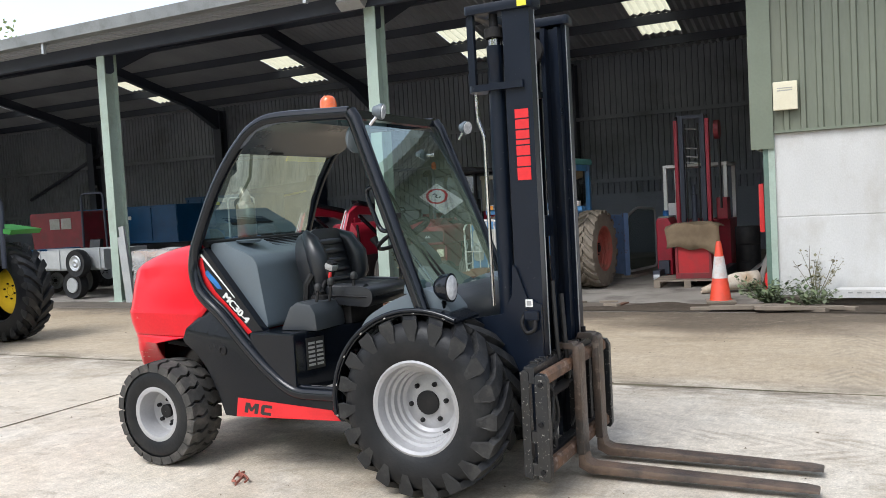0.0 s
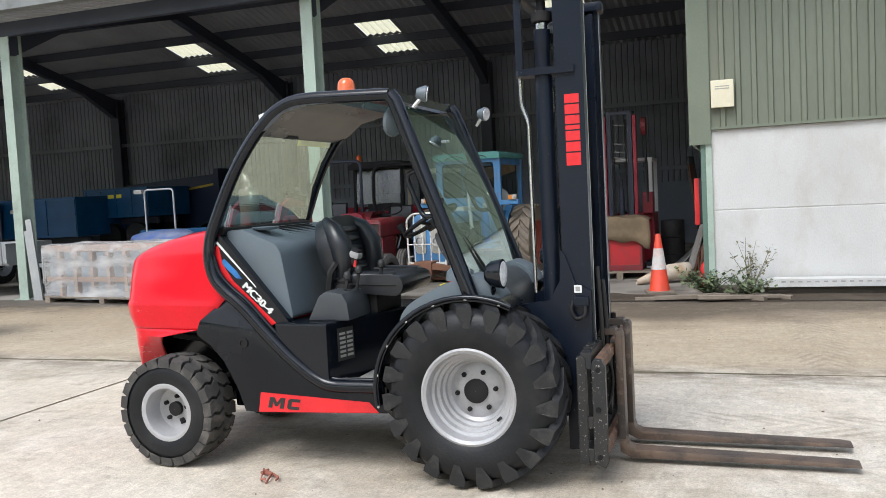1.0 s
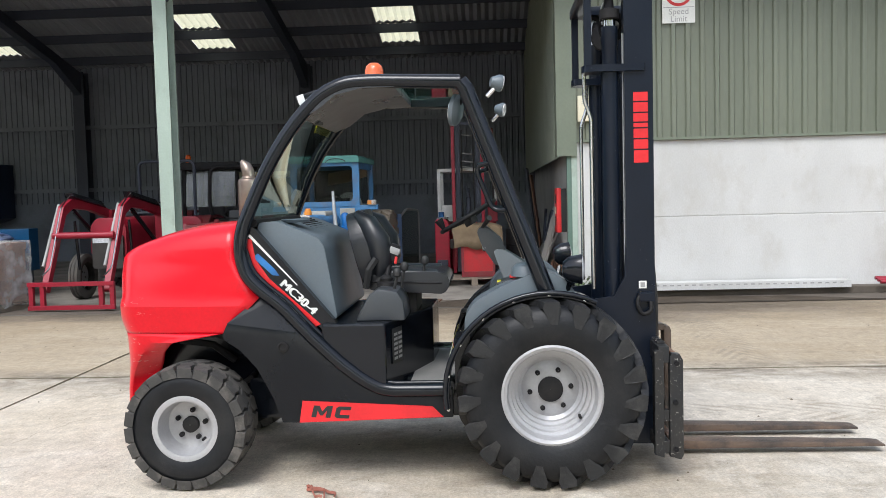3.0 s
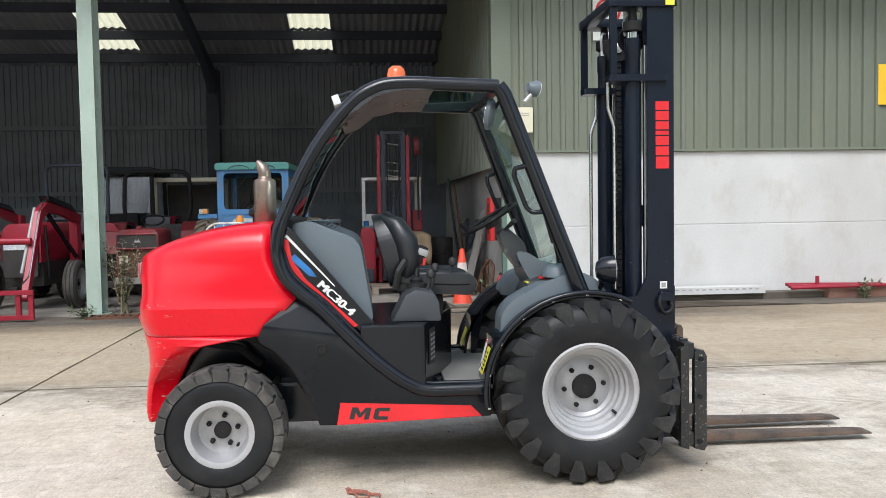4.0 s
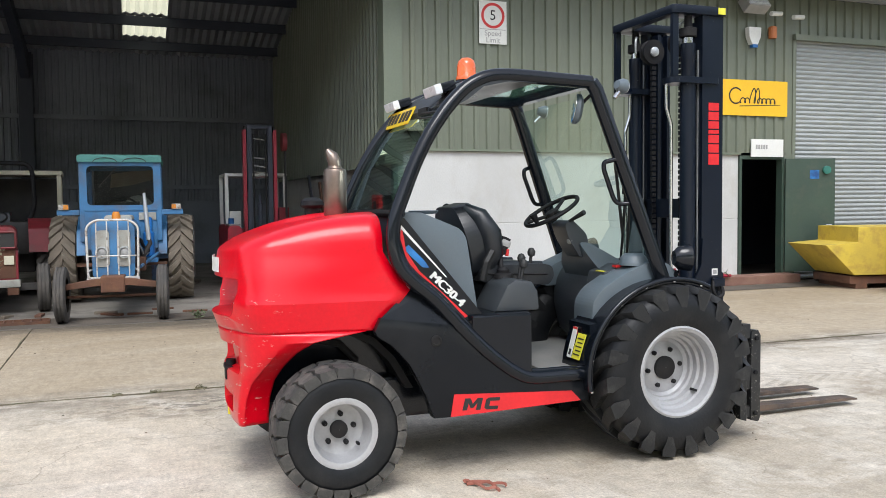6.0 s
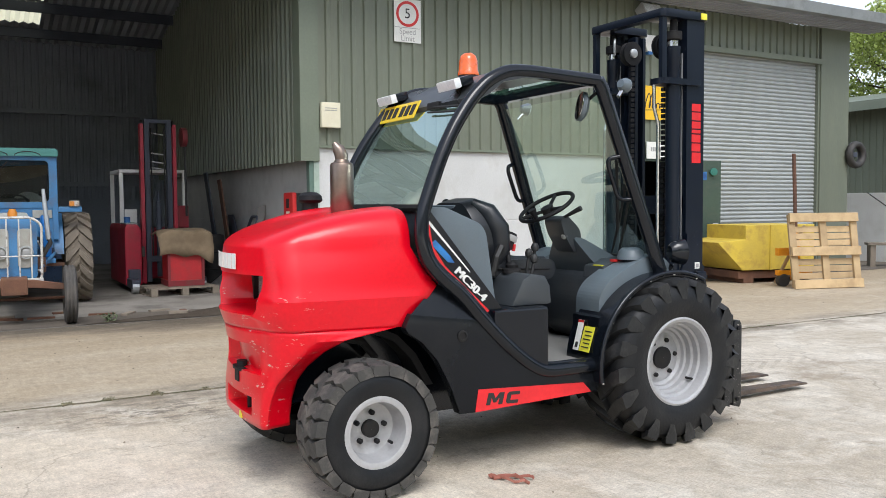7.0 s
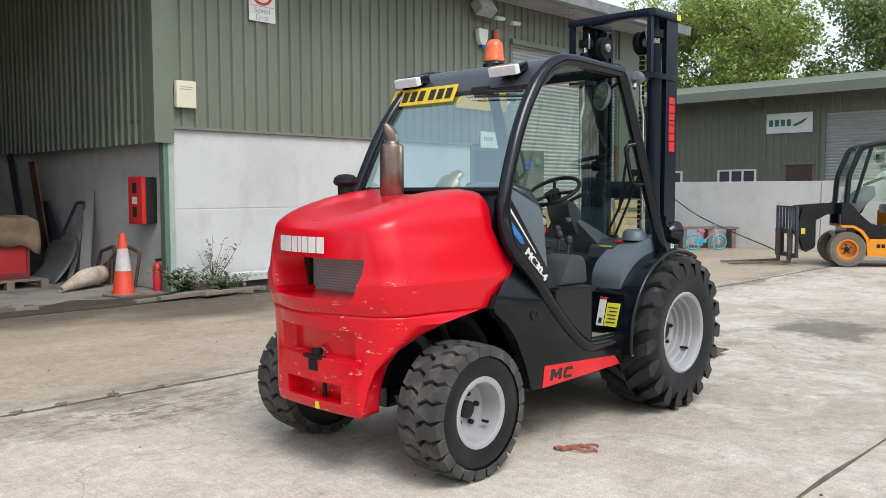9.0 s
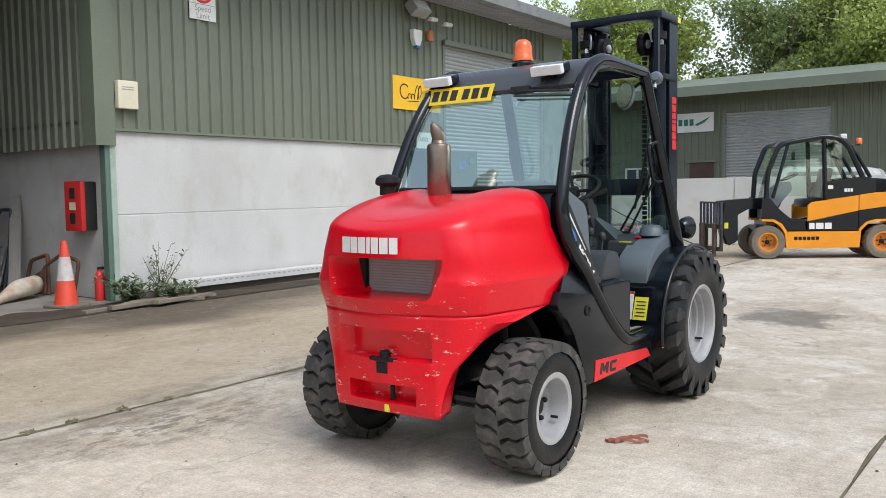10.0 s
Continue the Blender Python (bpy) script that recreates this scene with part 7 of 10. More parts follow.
part("cab_front", cube(-0.49, 0.49, -0.61, -0.57, 0.80, 1.36), TBLUE, bt, "blue scuttle panel")
part("wiper", tube([(-0.30, -0.635, 1.70), (-0.05, -0.635, 1.98)], 0.006, 5), BLACKP, bt)
part("cab_rear", cube(-0.49, 0.49, 0.56, 0.61, 0.95, 1.36), TBLUE, bt)
part("rear_header", cube(-0.49, 0.49, 0.56, 0.61, 1.98, 2.06), TBLUE, bt)
roofc = part("cab_roof", slant(rounded([(-0.575, 2.06), (-0.575, 2.145), (-0.54, 2.168), (0.54, 2.168), (0.575, 2.145), (0.575, 2.06)], 0.02), "y", -0.68, 0.68, bevel=0.012), TTEAL, bt, "teal canvas roof", smooth=40)
for s in (-1, 1):
    part("canvas_seam", tube([(s * 0.20 + 0.16 * math.cos(a), -0.685, 2.062 + 0.06 * math.sin(a)) for a in [math.pi * k / 8 for k in range(9)]], 0.006, 5), BLACKP, roofc)
for y in (-0.6, 0.59):
    g_ = part("window", cube(-0.46, 0.46, y - 0.003, y + 0.003, 1.40, 2.01), TRGLASS, bt)
    g_.visible_shadow = False
part("seat", slant(rounded([(-0.2, 1.0), (0.25, 1.0), (0.3, 1.5), (0.2, 1.5), (0.15, 1.12), (-0.2, 1.12)], 0.04), "x", -0.22, 0.22), DULLRUBBER, bt)
bm = bmesh.new()
bm.faces.new([bm.verts.new(p) for p in ((-0.22, 0.48, 1.72), (0.10, 0.46, 1.76), (0.47, 0.46, 1.86), (0.47, 0.50, 2.0), (0.05, 0.50, 1.97), (-0.20, 0.50, 1.93))])
skin(part("hanging_cloth", bm, TARP, bt, "brown cloth hung across the cab"), 0.03)
part("seat_back", lathe([(0.001, -0.03), (0.20, -0.03), (0.235, 0.0), (0.20, 0.03), (0.001, 0.03)], "y", 24, (0.20, 0.25, 1.36), caps=False), LAMPGREY, bt, "round grey seat back", smooth=50)
part("steering_wheel", lathe([(0.19 + 0.014 * math.cos(a), 0.014 * math.sin(a)) for a in [2 * math.pi * k / 8 for k in range(9)]], "z", 24, caps=False), HUB, bt, smooth=60).matrix_basis = pose(0, -0.32, 1.45, 30)
# blue panel and framed window standing behind the tractor's rear wheel
bp_ = thing("spare_cab_door", pose(-1.95, 10.50, 0.0, 0, 0, 0), "scuffed blue steel panel hinged to a framed window, stood on edge", "cab door")
SCUFFB = mat("scuffed_blue_panel", (0.15, 0.23, 0.40), 0.6, 0, (0.11, 0.18, 0.31), 3.0, 60.0, 0.08, (0.15, 0.09, 0.06), 0.7, 7.0, dirt_lo=0.56, dirt_hi=0.60)
hinge = pose(0, 0, 0, 0, 0, 131)
part("sheet", cube(0.03, 0.72, -0.03, 0.03, 0.05, 1.15, 0.02, m=hinge), SCUFFB, bp_)
part("edge", cube(-0.04, 0.06, -0.045, 0.045, 0.04, 1.18, 0.01, m=hinge), SCUFFB, bp_)
leaf = pose(0, 0, 0, 0, 0, 76)
part("window_frame", tube([leaf @ p for p in rounded([Vector((0.07, 0, 0.10)), Vector((0.07, 0, 1.12)), Vector((0.45, 0, 1.26)), Vector((1.16, 0, 1.22)), Vector((1.16, 0, 0.12))], 0.10, 4)], 0.024, 8, closed=True), GREYP, bp_, "grey tubular window frame", smooth=50)
g_ = part("pane", slant([(0.09, 0.12), (0.09, 1.10), (0.46, 1.23), (1.14, 1.20), (1.14, 0.14)], "y", -0.003, 0.003), TRGLASS, bp_)
g_.matrix_basis = leaf
g_.visible_shadow = False
part("foot", cube(0.0, 1.15, -0.12, 0.12, 0.0, 0.05, m=leaf), OLDWOOD, bp_)

# weathered red tractor with a roll bar
rt = thing("red_tractor", pose(-4.72, 9.75, 0, 0, 0, 6), "weathered red tractor with roll bar and dusty grille", "tractor")
tractor_wheels(rt, 0.58, 0.32, 0.33, 0.17, 1.40, 1.22, 1.95, GALV, DULLRUBBER)
part("bonnet", slant(rounded([(-0.30, 0.86), (-0.30, 1.10), (-0.24, 1.16), (0.24, 1.16), (0.30, 1.10), (0.30, 0.86)], 0.04), "y", -2.15, -0.6, bevel=0.02), TRED, rt, "scratched red bonnet", smooth=40)
part("grille", cube(-0.27, 0.27, -2.16, -2.14, 0.90, 1.08), DKIRON, rt, "dark upper grille")
part("grille_rim", tube(rounded([(-0.285, -2.165, 0.885), (-0.285, -2.165, 1.095), (0.285, -2.165, 1.095), (0.285, -2.165, 0.885)], 0.03, 3), 0.014, 6, closed=True), TRED, rt)
part("badge", slant([(-0.05, 0.975), (-0.02, 1.02), (0.0, 0.99), (0.02, 1.02), (0.05, 0.975)], "y", -2.172, -2.16), GALV, rt)
part("cap", lathe([(0.001, 1.15), (0.045, 1.15), (0.045, 1.19), (0.02, 1.21), (0.001, 1.21)], "z", 12, (-0.02, -1.8, 0), caps=False), TRED, rt, smooth=40)
for k in range(4):
    part("side_pipe", tube([(0.26, -1.75 + k * 0.22, 0.62), (0.30, -1.7 + k * 0.22, 0.80), (0.24, -1.62 + k * 0.22, 0.86)], 0.016, 6), GALV if k % 2 else RUSTY, rt)
part("lower_grille", cube(-0.28, 0.28, -2.13, -2.05, 0.48, 0.86, 0.01), RUSTY, rt, "rusty lower grille")
part("grille_surround", cube(-0.31, 0.31, -2.12, -1.4, 0.46, 0.86, 0.01), TRED, rt)
for s in (-1, 1):
    part("headlamp", cube(s * 0.2 - 0.06, s * 0.2 + 0.06, -2.15, -2.12, 0.66, 0.78, 0.01), CREAM, rt)
fwt = part("front_weight", cube(-0.33, 0.33, -2.2, -2.0, 0.36, 0.46, 0.02), LAMPGREY, rt, "dusty pale front weight frame")
for x in (-0.24, 0.24):
    part("weight_bracket", cube(x - 0.07, x + 0.07, -2.19, -2.02, 0.26, 0.36, 0.012), RUSTY, fwt)
part("engine", cube(-0.22, 0.22, -1.9, 0.2, 0.35, 0.86, 0.03), DKIRON, rt)
part("front_axle", cube(-0.58, 0.58, -2.0, -1.9, 0.3, 0.4, 0.01), DKIRON, rt)
for s in (-1, 1):
    part("mudguard", slant([(-0.66, 0.75), (-0.52, 1.1), (-0.2, 1.25), (0.4, 1.25), (0.6, 1.0), (0.55, 0.98), (0.38, 1.2), (-0.18, 1.2), (-0.48, 1.06), (-0.62, 0.75)], "x", s * 0.45, s * 0.82), TRED, rt, smooth=40)
part("roll_bar", tube(rounded([(-0.50, 0.25, 1.16), (-0.56, 0.22, 1.45), (-0.53, 0.22, 2.12), (0.53, 0.22, 2.12), (0.56, 0.22, 1.45), (0.46, 0.25, 1.16)], 0.18, 5), 0.036, 10, closed=True), HUB, rt, "black roll bar loop", smooth=50)
for s in (-1, 1):
    part("roll_bar_leg", tube([(s * 0.40, 0.25, 0.70), (s * 0.42, 0.25, 1.18)], 0.036, 8), HUB, rt)
part("seat", slant(rounded([(-0.2, 0.95), (0.2, 0.95), (0.25, 1.35), (0.15, 1.35), (0.1, 1.05), (-0.2, 1.05)], 0.04), "x", -0.2, 0.2), VINYL, rt)
part("steering_wheel", lathe([(0.17 + 0.014 * math.cos(a), 0.014 * math.sin(a)) for a in [2 * math.pi * k / 8 for k in range(9)]], "z", 28, caps=False), HUB, rt, smooth=60).matrix_basis = pose(0, -0.42, 1.28, 30)

# red tractor with a front loader
lt = thing("loader_tractor", pose(-6.12, 9.7, 0, 0, 0, 0), "red and black tractor with red front loader arms", "tractor")
tractor_wheels(lt, 0.56, 0.32, 0.36, 0.20, 1.30, 1.24, 1.75, GALV, RUBBER)
part("bonnet", slant(rounded([(-0.28, 0.70), (-0.28, 1.15), (-0.18, 1.28), (0.18, 1.28), (0.28, 1.15), (0.28, 0.70)], 0.06), "y", -2.15, -0.5, bevel=0.03), LRED, lt, "red bonnet", smooth=40)
part("grille", slant(rounded([(-0.24, 0.5), (-0.25, 1.02), (0.25, 1.02), (0.24, 0.5)], 0.05), "y", -2.2, -2.1, bevel=0.01), DKIRON, lt, "black grille")
part("light_bar", cube(-0.22, 0.22, -2.215, -2.2, 0.9, 1.0, 0.005), LENS, lt, "wide clear headlamps")
part("engine", cube(-0.25, 0.25, -2.0, 0.3, 0.35, 0.8, 0.03), DKIRON, lt)
part("roll_bar", tube(rounded([(-0.5, 0.35, 0.9), (-0.52, 0.35, 2.25), (0.52, 0.35, 2.25), (0.5, 0.35, 0.9)], 0.14, 5, closed=False), 0.03, 10), STEEL_DK, lt, "black roll bar", smooth=50)
part("seat", slant(rounded([(-0.1, 0.95), (0.3, 0.95), (0.38, 1.45), (0.28, 1.45), (0.2, 1.05), (-0.1, 1.05)], 0.04), "x", -0.2, 0.2), VINYL, lt)
for s in (-1, 1):
    part("mudguard", slant([(-0.64, 0.8), (-0.5, 1.12), (0.4, 1.2), (0.6, 0.95), (0.5, 0.95), (0.36, 1.14), (-0.46, 1.06), (-0.58, 0.8)], "x", s * 0.42, s * 0.80), LRED, lt, smooth=40)
    arm = part("loader_arm", slant(rounded([(-1.05, 1.24), (-1.0, 1.38), (-1.8, 1.53), (-2.42, 1.58), (-2.68, 1.47), (-3.30, 0.28), (-3.2, 0.24), (-2.62, 1.34), (-2.38, 1.44), (-1.8, 1.40)], 0.03), "x", s * 0.45 - 0.045, s * 0.45 + 0.045, bevel=0.01), LRED, lt, "red loader arm")
    part("arm_cover", slant([(-1.3, 1.43), (-2.4, 1.59), (-2.45, 1.68), (-1.5, 1.55)], "x", s * 0.45 - 0.07, s * 0.45 + 0.07, bevel=0.02), FBLACK, arm, "black arm cover")
    part("cylinder", tube([(s * 0.45 - 0.07, -2.60, 1.50), (s * 0.45 - 0.07, -3.14, 0.62)], 0.022, 12), GREYP, arm, "grey loader cylinder", smooth=50)
    part("lift_cylinder", tube([(s * 0.45, -1.15, 0.72), (s * 0.45, -2.30, 1.40)], 0.035, 10), FBLACK, arm, smooth=50)
    part("oil_pipe", tube(rounded([(s * 0.45 + 0.06, -1.4, 1.5), (s * 0.45 + 0.06, -2.5, 1.64), (s * 0.45 + 0.06, -2.8, 1.46), (s * 0.45 + 0.06, -3.2, 0.6), (s * 0.45 + 0.02, -3.36, 0.5)], 0.08, 3, closed=False), 0.010, 6), CHROME, arm, "steel oil pipe", smooth=50)
    part("guard_stay", tube([(s * 0.42, -2.25, 0.5), (s * 0.42, -2.35, 1.25)], 0.022, 8), FBLACK, lt)
    part("loader_post", cube(s * 0.42 - 0.06, s * 0.42 + 0.06, -1.2, -1.0, 0.5, 1.4, 0.01), LRED, lt)
for z in (0.36, 0.03):
    part("headstock_bar", cube(-0.62, 0.62, -3.42, -3.36, z, z + 0.06, 0.005), LRED, lt, "red implement headstock resting on the ground")
for x in (-0.58, -0.42, 0.42, 0.58):
    part("headstock_upright", cube(x - 0.03, x + 0.03, -3.40, -3.34, 0.09, 0.36), LRED, lt)
part("cross_tube", tube([(-0.45, -2.95, 1.05), (0.45, -2.95, 1.05)], 0.05, 10), LRED, lt, smooth=50)
part("dash", cube(-0.24, 0.24, -0.55, -0.35, 1.0, 1.36, 0.04), FBLACK, lt)
part("steering_wheel", lathe([(0.17 + 0.014 * math.cos(a), 0.014 * math.sin(a)) for a in [2 * math.pi * k / 8 for k in range(9)]], "z", 24, caps=False), HUB, lt, smooth=60).matrix_basis = pose(0, -0.28, 1.42, 30)
# red tractor with a glazed cab behind the post
ct = thing("cab_tractor", pose(-5.55, 11.3, 0, 0, 0, 2), "red tractor with black glazed cab and orange beacon", "tractor")
tractor_wheels(ct, 0.62, 0.34, 0.36, 0.2, 1.40, 1.25, 1.9, GALV, DULLRUBBER)
part("bonnet", slant(rounded([(-0.26, 0.7), (-0.26, 1.15), (-0.18, 1.25), (0.18, 1.25), (0.26, 1.15), (0.26, 0.7)], 0.06), "y", -2.1, -0.6, bevel=0.03), LRED, ct, smooth=40)
part("engine", cube(-0.22, 0.22, -1.9, 0.3, 0.4, 0.8, 0.03), DKIRON, ct)
for s in (-1, 1):
    for y in (-0.6, 0.6):
        part("cab_post", tube([(s * 0.52, y, 0.9), (s * 0.50, y * 0.94, 2.12)], 0.04, 8), HUB, ct, "black cab post", smooth=50)
    part("mudguard", slant([(-0.70, 0.75), (-0.58, 1.12), (-0.25, 1.34), (0.3, 1.34), (0.28, 1.29), (-0.22, 1.29), (-0.52, 1.08), (-0.64, 0.75)], "x", s * 0.45, s * 0.85), LRED, ct, smooth=40)
part("cab_roof", slant(rounded([(-0.60, 2.10), (-0.60, 2.18), (-0.5, 2.24), (0.5, 2.24), (0.60, 2.18), (0.60, 2.10)], 0.04), "y", -0.7, 0.7, bevel=0.02), HUB, ct, "black cab roof", smooth=40)
g_ = part("windscreen", slant([(-0.64, 1.40), (-0.632, 1.40), (-0.548, 2.09), (-0.556, 2.09)], "x", -0.47, 0.47), glass("sky_lit_glass", (0.32, 0.34, 0.36), 0.25, (1, 1, 1), 0.10), ct)
g_.visible_shadow = False
part("dash", cube(-0.25, 0.25, -0.62, -0.4, 1.0, 1.42, 0.05), HUB, ct)
part("seat", slant(rounded([(-0.1, 1.0), (0.3, 1.0), (0.38, 1.6), (0.28, 1.6), (0.2, 1.1), (-0.1, 1.1)], 0.04), "x", -0.22, 0.22), VINYL, ct)
part("beacon", lathe([(0.05, 2.24), (0.05, 2.36), (0.03, 2.40), (0.001, 2.40)], "z", 12, (-0.45, -0.45, 0), caps=False), AMBER, ct)
# cab of an older tractor standing behind the red one
oc = thing("old_tractor", pose(-4.55, 11.9, 0, 0, 0, 3), "old dark tractor with a pale framed cab at the back", "tractor")
tractor_wheels(oc, 0.62, 0.34, 0.36, 0.17, 1.45, 1.25, 2.0, RUSTY, RUBBER)
part("bonnet", slant(rounded([(-0.25, 0.7), (-0.25, 1.12), (-0.18, 1.2), (0.18, 1.2), (0.25, 1.12), (0.25, 0.7)], 0.05), "y", -2.2, -0.5, bevel=0.02), DKIRON, oc, smooth=40)
part("engine", cube(-0.24, 0.24, -2.0, 0.3, 0.4, 0.85, 0.03), DKIRON, oc)
for s in (-1, 1):
    for y in (-0.5, 0.6):
        part("cab_post", cube(s * 0.6 - 0.035, s * 0.6 + 0.035, y - 0.03, y + 0.03, 0.9, 1.98), CREAM, oc, "pale cab post")
    part("mudguard", cube(s * 0.55, s * 0.92, -0.5, 0.6, 1.22, 1.28, 0.02), DKIRON, oc)
part("cab_roof", cube(-0.66, 0.66, -0.56, 0.66, 1.98, 2.06, 0.02), CREAM, oc, "pale cab roof edge")
part("cab_back", cube(-0.55, 0.55, 0.56, 0.60, 0.95, 1.95), DKIRON, oc)

# green tractor standing outside, rear wheel towards the yard
gt = thing("green_tractor", pose(-8.4, 2.0, 0, 0, 0, -90), "green tractor with yellow wheels and dusty tyres", "tractor")
tractor_wheels(gt, 0.67, 0.40, 0.46, 0.3, 1.5, 1.4, 2.1, YRIM, RUBBER)
part("bonnet", slant(rounded([(-0.3, 0.75), (-0.3, 1.3), (-0.2, 1.4), (0.2, 1.4), (0.3, 1.3), (0.3, 0.75)], 0.06), "y", -2.6, -0.4, bevel=0.03), GRN, gt, smooth=40)
part("engine", cube(-0.28, 0.28, -2.3, 0.4, 0.45, 0.9, 0.03), DKIRON, gt)
for s in (-1, 1):
    part("mudguard", slant([(-0.8, 0.9), (-0.6, 1.4), (-0.1, 1.58), (0.5, 1.5), (0.45, 1.44), (-0.1, 1.52), (-0.55, 1.34), (-0.74, 0.9)], "x", s * 0.5, s * 0.95), GRN, gt, smooth=40)
part("roll_bar", tube(rounded([(-0.5, 0.3, 1.0), (-0.52, 0.3, 1.95), (0.52, 0.3, 1.95), (0.5, 0.3, 1.0)], 0.14, 5, closed=False), 0.032, 10), STEEL_DK, gt, "black roll bar", smooth=50)
part("seat", slant(rounded([(-0.1, 1.1), (0.3, 1.1), (0.38, 1.6), (0.28, 1.6), (0.2, 1.2), (-0.1, 1.2)], 0.04), "x", -0.2, 0.2), VINYL, gt)

MASTRED = mat("deep_red_paint", (0.42, 0.012, 0.035), 0.45, 0, (0.33, 0.010, 0.03), 2.0, 60.0, 0.04, (0.10, 0.04, 0.035), 0.4, 5.0)
# red reach forklift at the back, with a cloth-covered battery box on a pallet
rf = thing("reach_forklift", pose(-0.635, 10.45, 0), "old red warehouse forklift with tall mast and white guard", "forklift")
part("body", slant([(-0.60, 0.10), (-0.60, 1.02), (-0.57, 1.08), (-0.40, 1.08), (-0.34, 0.98), (-0.34, 0.10)], "y", -0.65, 0.9, bevel=0.025), MASTRED, rf, "faded red body")
part("body_top", cube(-0.57, -0.38, -0.60, 0.0, 1.08, 1.105, 0.01), GREYP, rf)
part("rear_body", cube(-0.40, 0.50, 0.2, 1.0, 0.12, 1.0, 0.03), MASTRED, rf)
for x, y in ((-0.54, -0.05), (0.48, -0.05), (-0.54, 0.9), (0.48, 0.9)):
    part("guard_post", cube(x - 0.03, x + 0.03, y - 0.03, y + 0.03, 1.0, 1.93), WHITE, rf, "white guard post")
part("overhead_guard", cube(-0.57, 0.52, -0.09, 0.94, 1.93, 1.985, 0.01), WHITE, rf, "white overhead guard")
part("screen_panel", cube(-0.50, -0.30, -0.07, -0.02, 1.02, 1.32, 0.01), WHITE, rf, "white lower screen panel")
part("blue_cap", lathe([(0.001, 1.0), (0.05, 1.0), (0.05, 1.12), (0.001, 1.12)], "z", 12, (-0.5, -0.3, 0.08), caps=False), BLUEP, rf)
part("side_box", cube(0.34, 0.52, -0.2, 0.15, 1.0, 1.38, 0.02), LRED, rf)
for s in (-1, 1):
    part("mast_rail", slant([(s * 0.232, -0.42), (s * 0.288, -0.42), (s * 0.288, -0.28), (s * 0.232, -0.28), (s * 0.232, -0.31), (s * 0.268, -0.31), (s * 0.268, -0.39), (s * 0.232, -0.39)], "z", 0.1, 2.72), MASTRED, rf, "deep red mast rail")
    part("inner_rail", slant([(s * 0.14, -0.40), (s * 0.215, -0.40), (s * 0.215, -0.30), (s * 0.14, -0.30), (s * 0.14, -0.32), (s * 0.195, -0.32), (s * 0.195, -0.38), (s * 0.14, -0.38)], "z", 0.12, 2.80), STEEL_DK, rf, "dark inner mast rail")
    part("mast_chain", cube(s * 0.105 - 0.012, s * 0.105 + 0.012, -0.36, -0.345, 0.5, 2.66), HUB, rf)
    part("chain_wheel", lathe([(0.001, -0.015), (0.05, -0.015), (0.05, 0.015), (0.001, 0.015)], "x", 16, (s * 0.25, -0.35, 2.74), caps=False), HUB, rf)
    part("straddle_leg", cube(s * 0.52 - 0.06, s * 0.52 + 0.06, -1.1, 0.2, 0.08, 0.22, 0.01), STEEL_DK, rf)
    part("load_wheel", lathe([(0.001, -0.05), (0.11, -0.05), (0.11, 0.05), (0.001, 0.05)], "x", 16, (s * 0.52, -1.0, 0.11), caps=False), GALV, rf)
for z0, z1 in ((2.74, 2.80), (0.45, 0.55)):
    part("mast_tie", cube(-0.20, 0.20, -0.39, -0.33, z0, z1, 0.008), STEEL_DK, rf)
for k, z in enumerate((1.98, 2.08, 2.22, 2.55)):
    part("free_lift_bar", tube([(-0.10, -0.36, z + 0.025), (0.09, -0.36, z)], 0.012, 6), GREYP, rf)
part("lift_cylinder", lathe([(0.001, 0.2), (0.045, 0.2), (0.045, 1.45), (0.025, 1.46), (0.025, 1.62), (0.001, 1.62)], "z", 14, (0.0, -0.33, 0), caps=False), STEEL_DK, rf, "dark lift cylinder", smooth=40)
part("step", cube(-0.56, -0.38, -0.74, -0.64, 0.12, 0.36, 0.02), STEEL_DK, rf)
part("valve_block", cube(-0.40, -0.28, -0.60, -0.45, 0.55, 0.72, 0.02), DKIRON, rf)
part("hose_reel", lathe([(0.001, -0.04), (0.16, -0.04), (0.16, 0.04), (0.001, 0.04)], "x", 18, (0.42, -0.36, 2.52), caps=False), TRED, rf, smooth=40)
part("hose", tube([(0.44, -0.36, 2.42), (0.45, -0.36, 1.2)], 0.02, 8), BLACKP, rf)
pal = thing("pallet", pose(-0.56, 9.12, 0, 0, 0, 4), "grey weathered wooden pallet on the shed floor", "pallet")
for k in range(6):
    part("board", cube(-0.52, 0.52, -0.4 + k * 0.14, -0.3 + k * 0.14, 0.105, 0.125), OLDWOOD, pal)
for x in (-0.47, 0.0, 0.47):
    for y in (-0.35, 0.35):
        part("block", cube(x - 0.05, x + 0.05, y - 0.05, y + 0.05, 0.015, 0.105), OLDWOOD, pal)
    part("runner", cube(x - 0.05, x + 0.05, -0.4, 0.4, 0.0, 0.015), OLDWOOD, pal)
BOXRED = mat("scratched_red_box", (0.50, 0.022, 0.028), 0.5, 0, (0.42, 0.02, 0.025), 3.0, 60.0, 0.05, (0.20, 0.06, 0.05), 0.4, 6.0)
bx = thing("battery_box", pose(-0.47, 9.20, 0.125), "open red steel box standing on the pallet", "box")
part("case", cube(-0.26, 0.26, -0.24, 0.26, 0.0, 0.84, 0.01), BOXRED, bx)
part("rim", cube(-0.28, 0.28, -0.26, 0.28, 0.0, 0.09, 0.01), TRED, bx)
for s in (-1, 1):
    part("edge", cube(s * 0.26 - 0.02, s * 0.26 + 0.02, -0.262, -0.24, 0.09, 0.84), TRED, bx)
brl = thing("steel_drum", pose(0.22, 10.05, 0), "black steel drum standing in the shed corner", "drum")
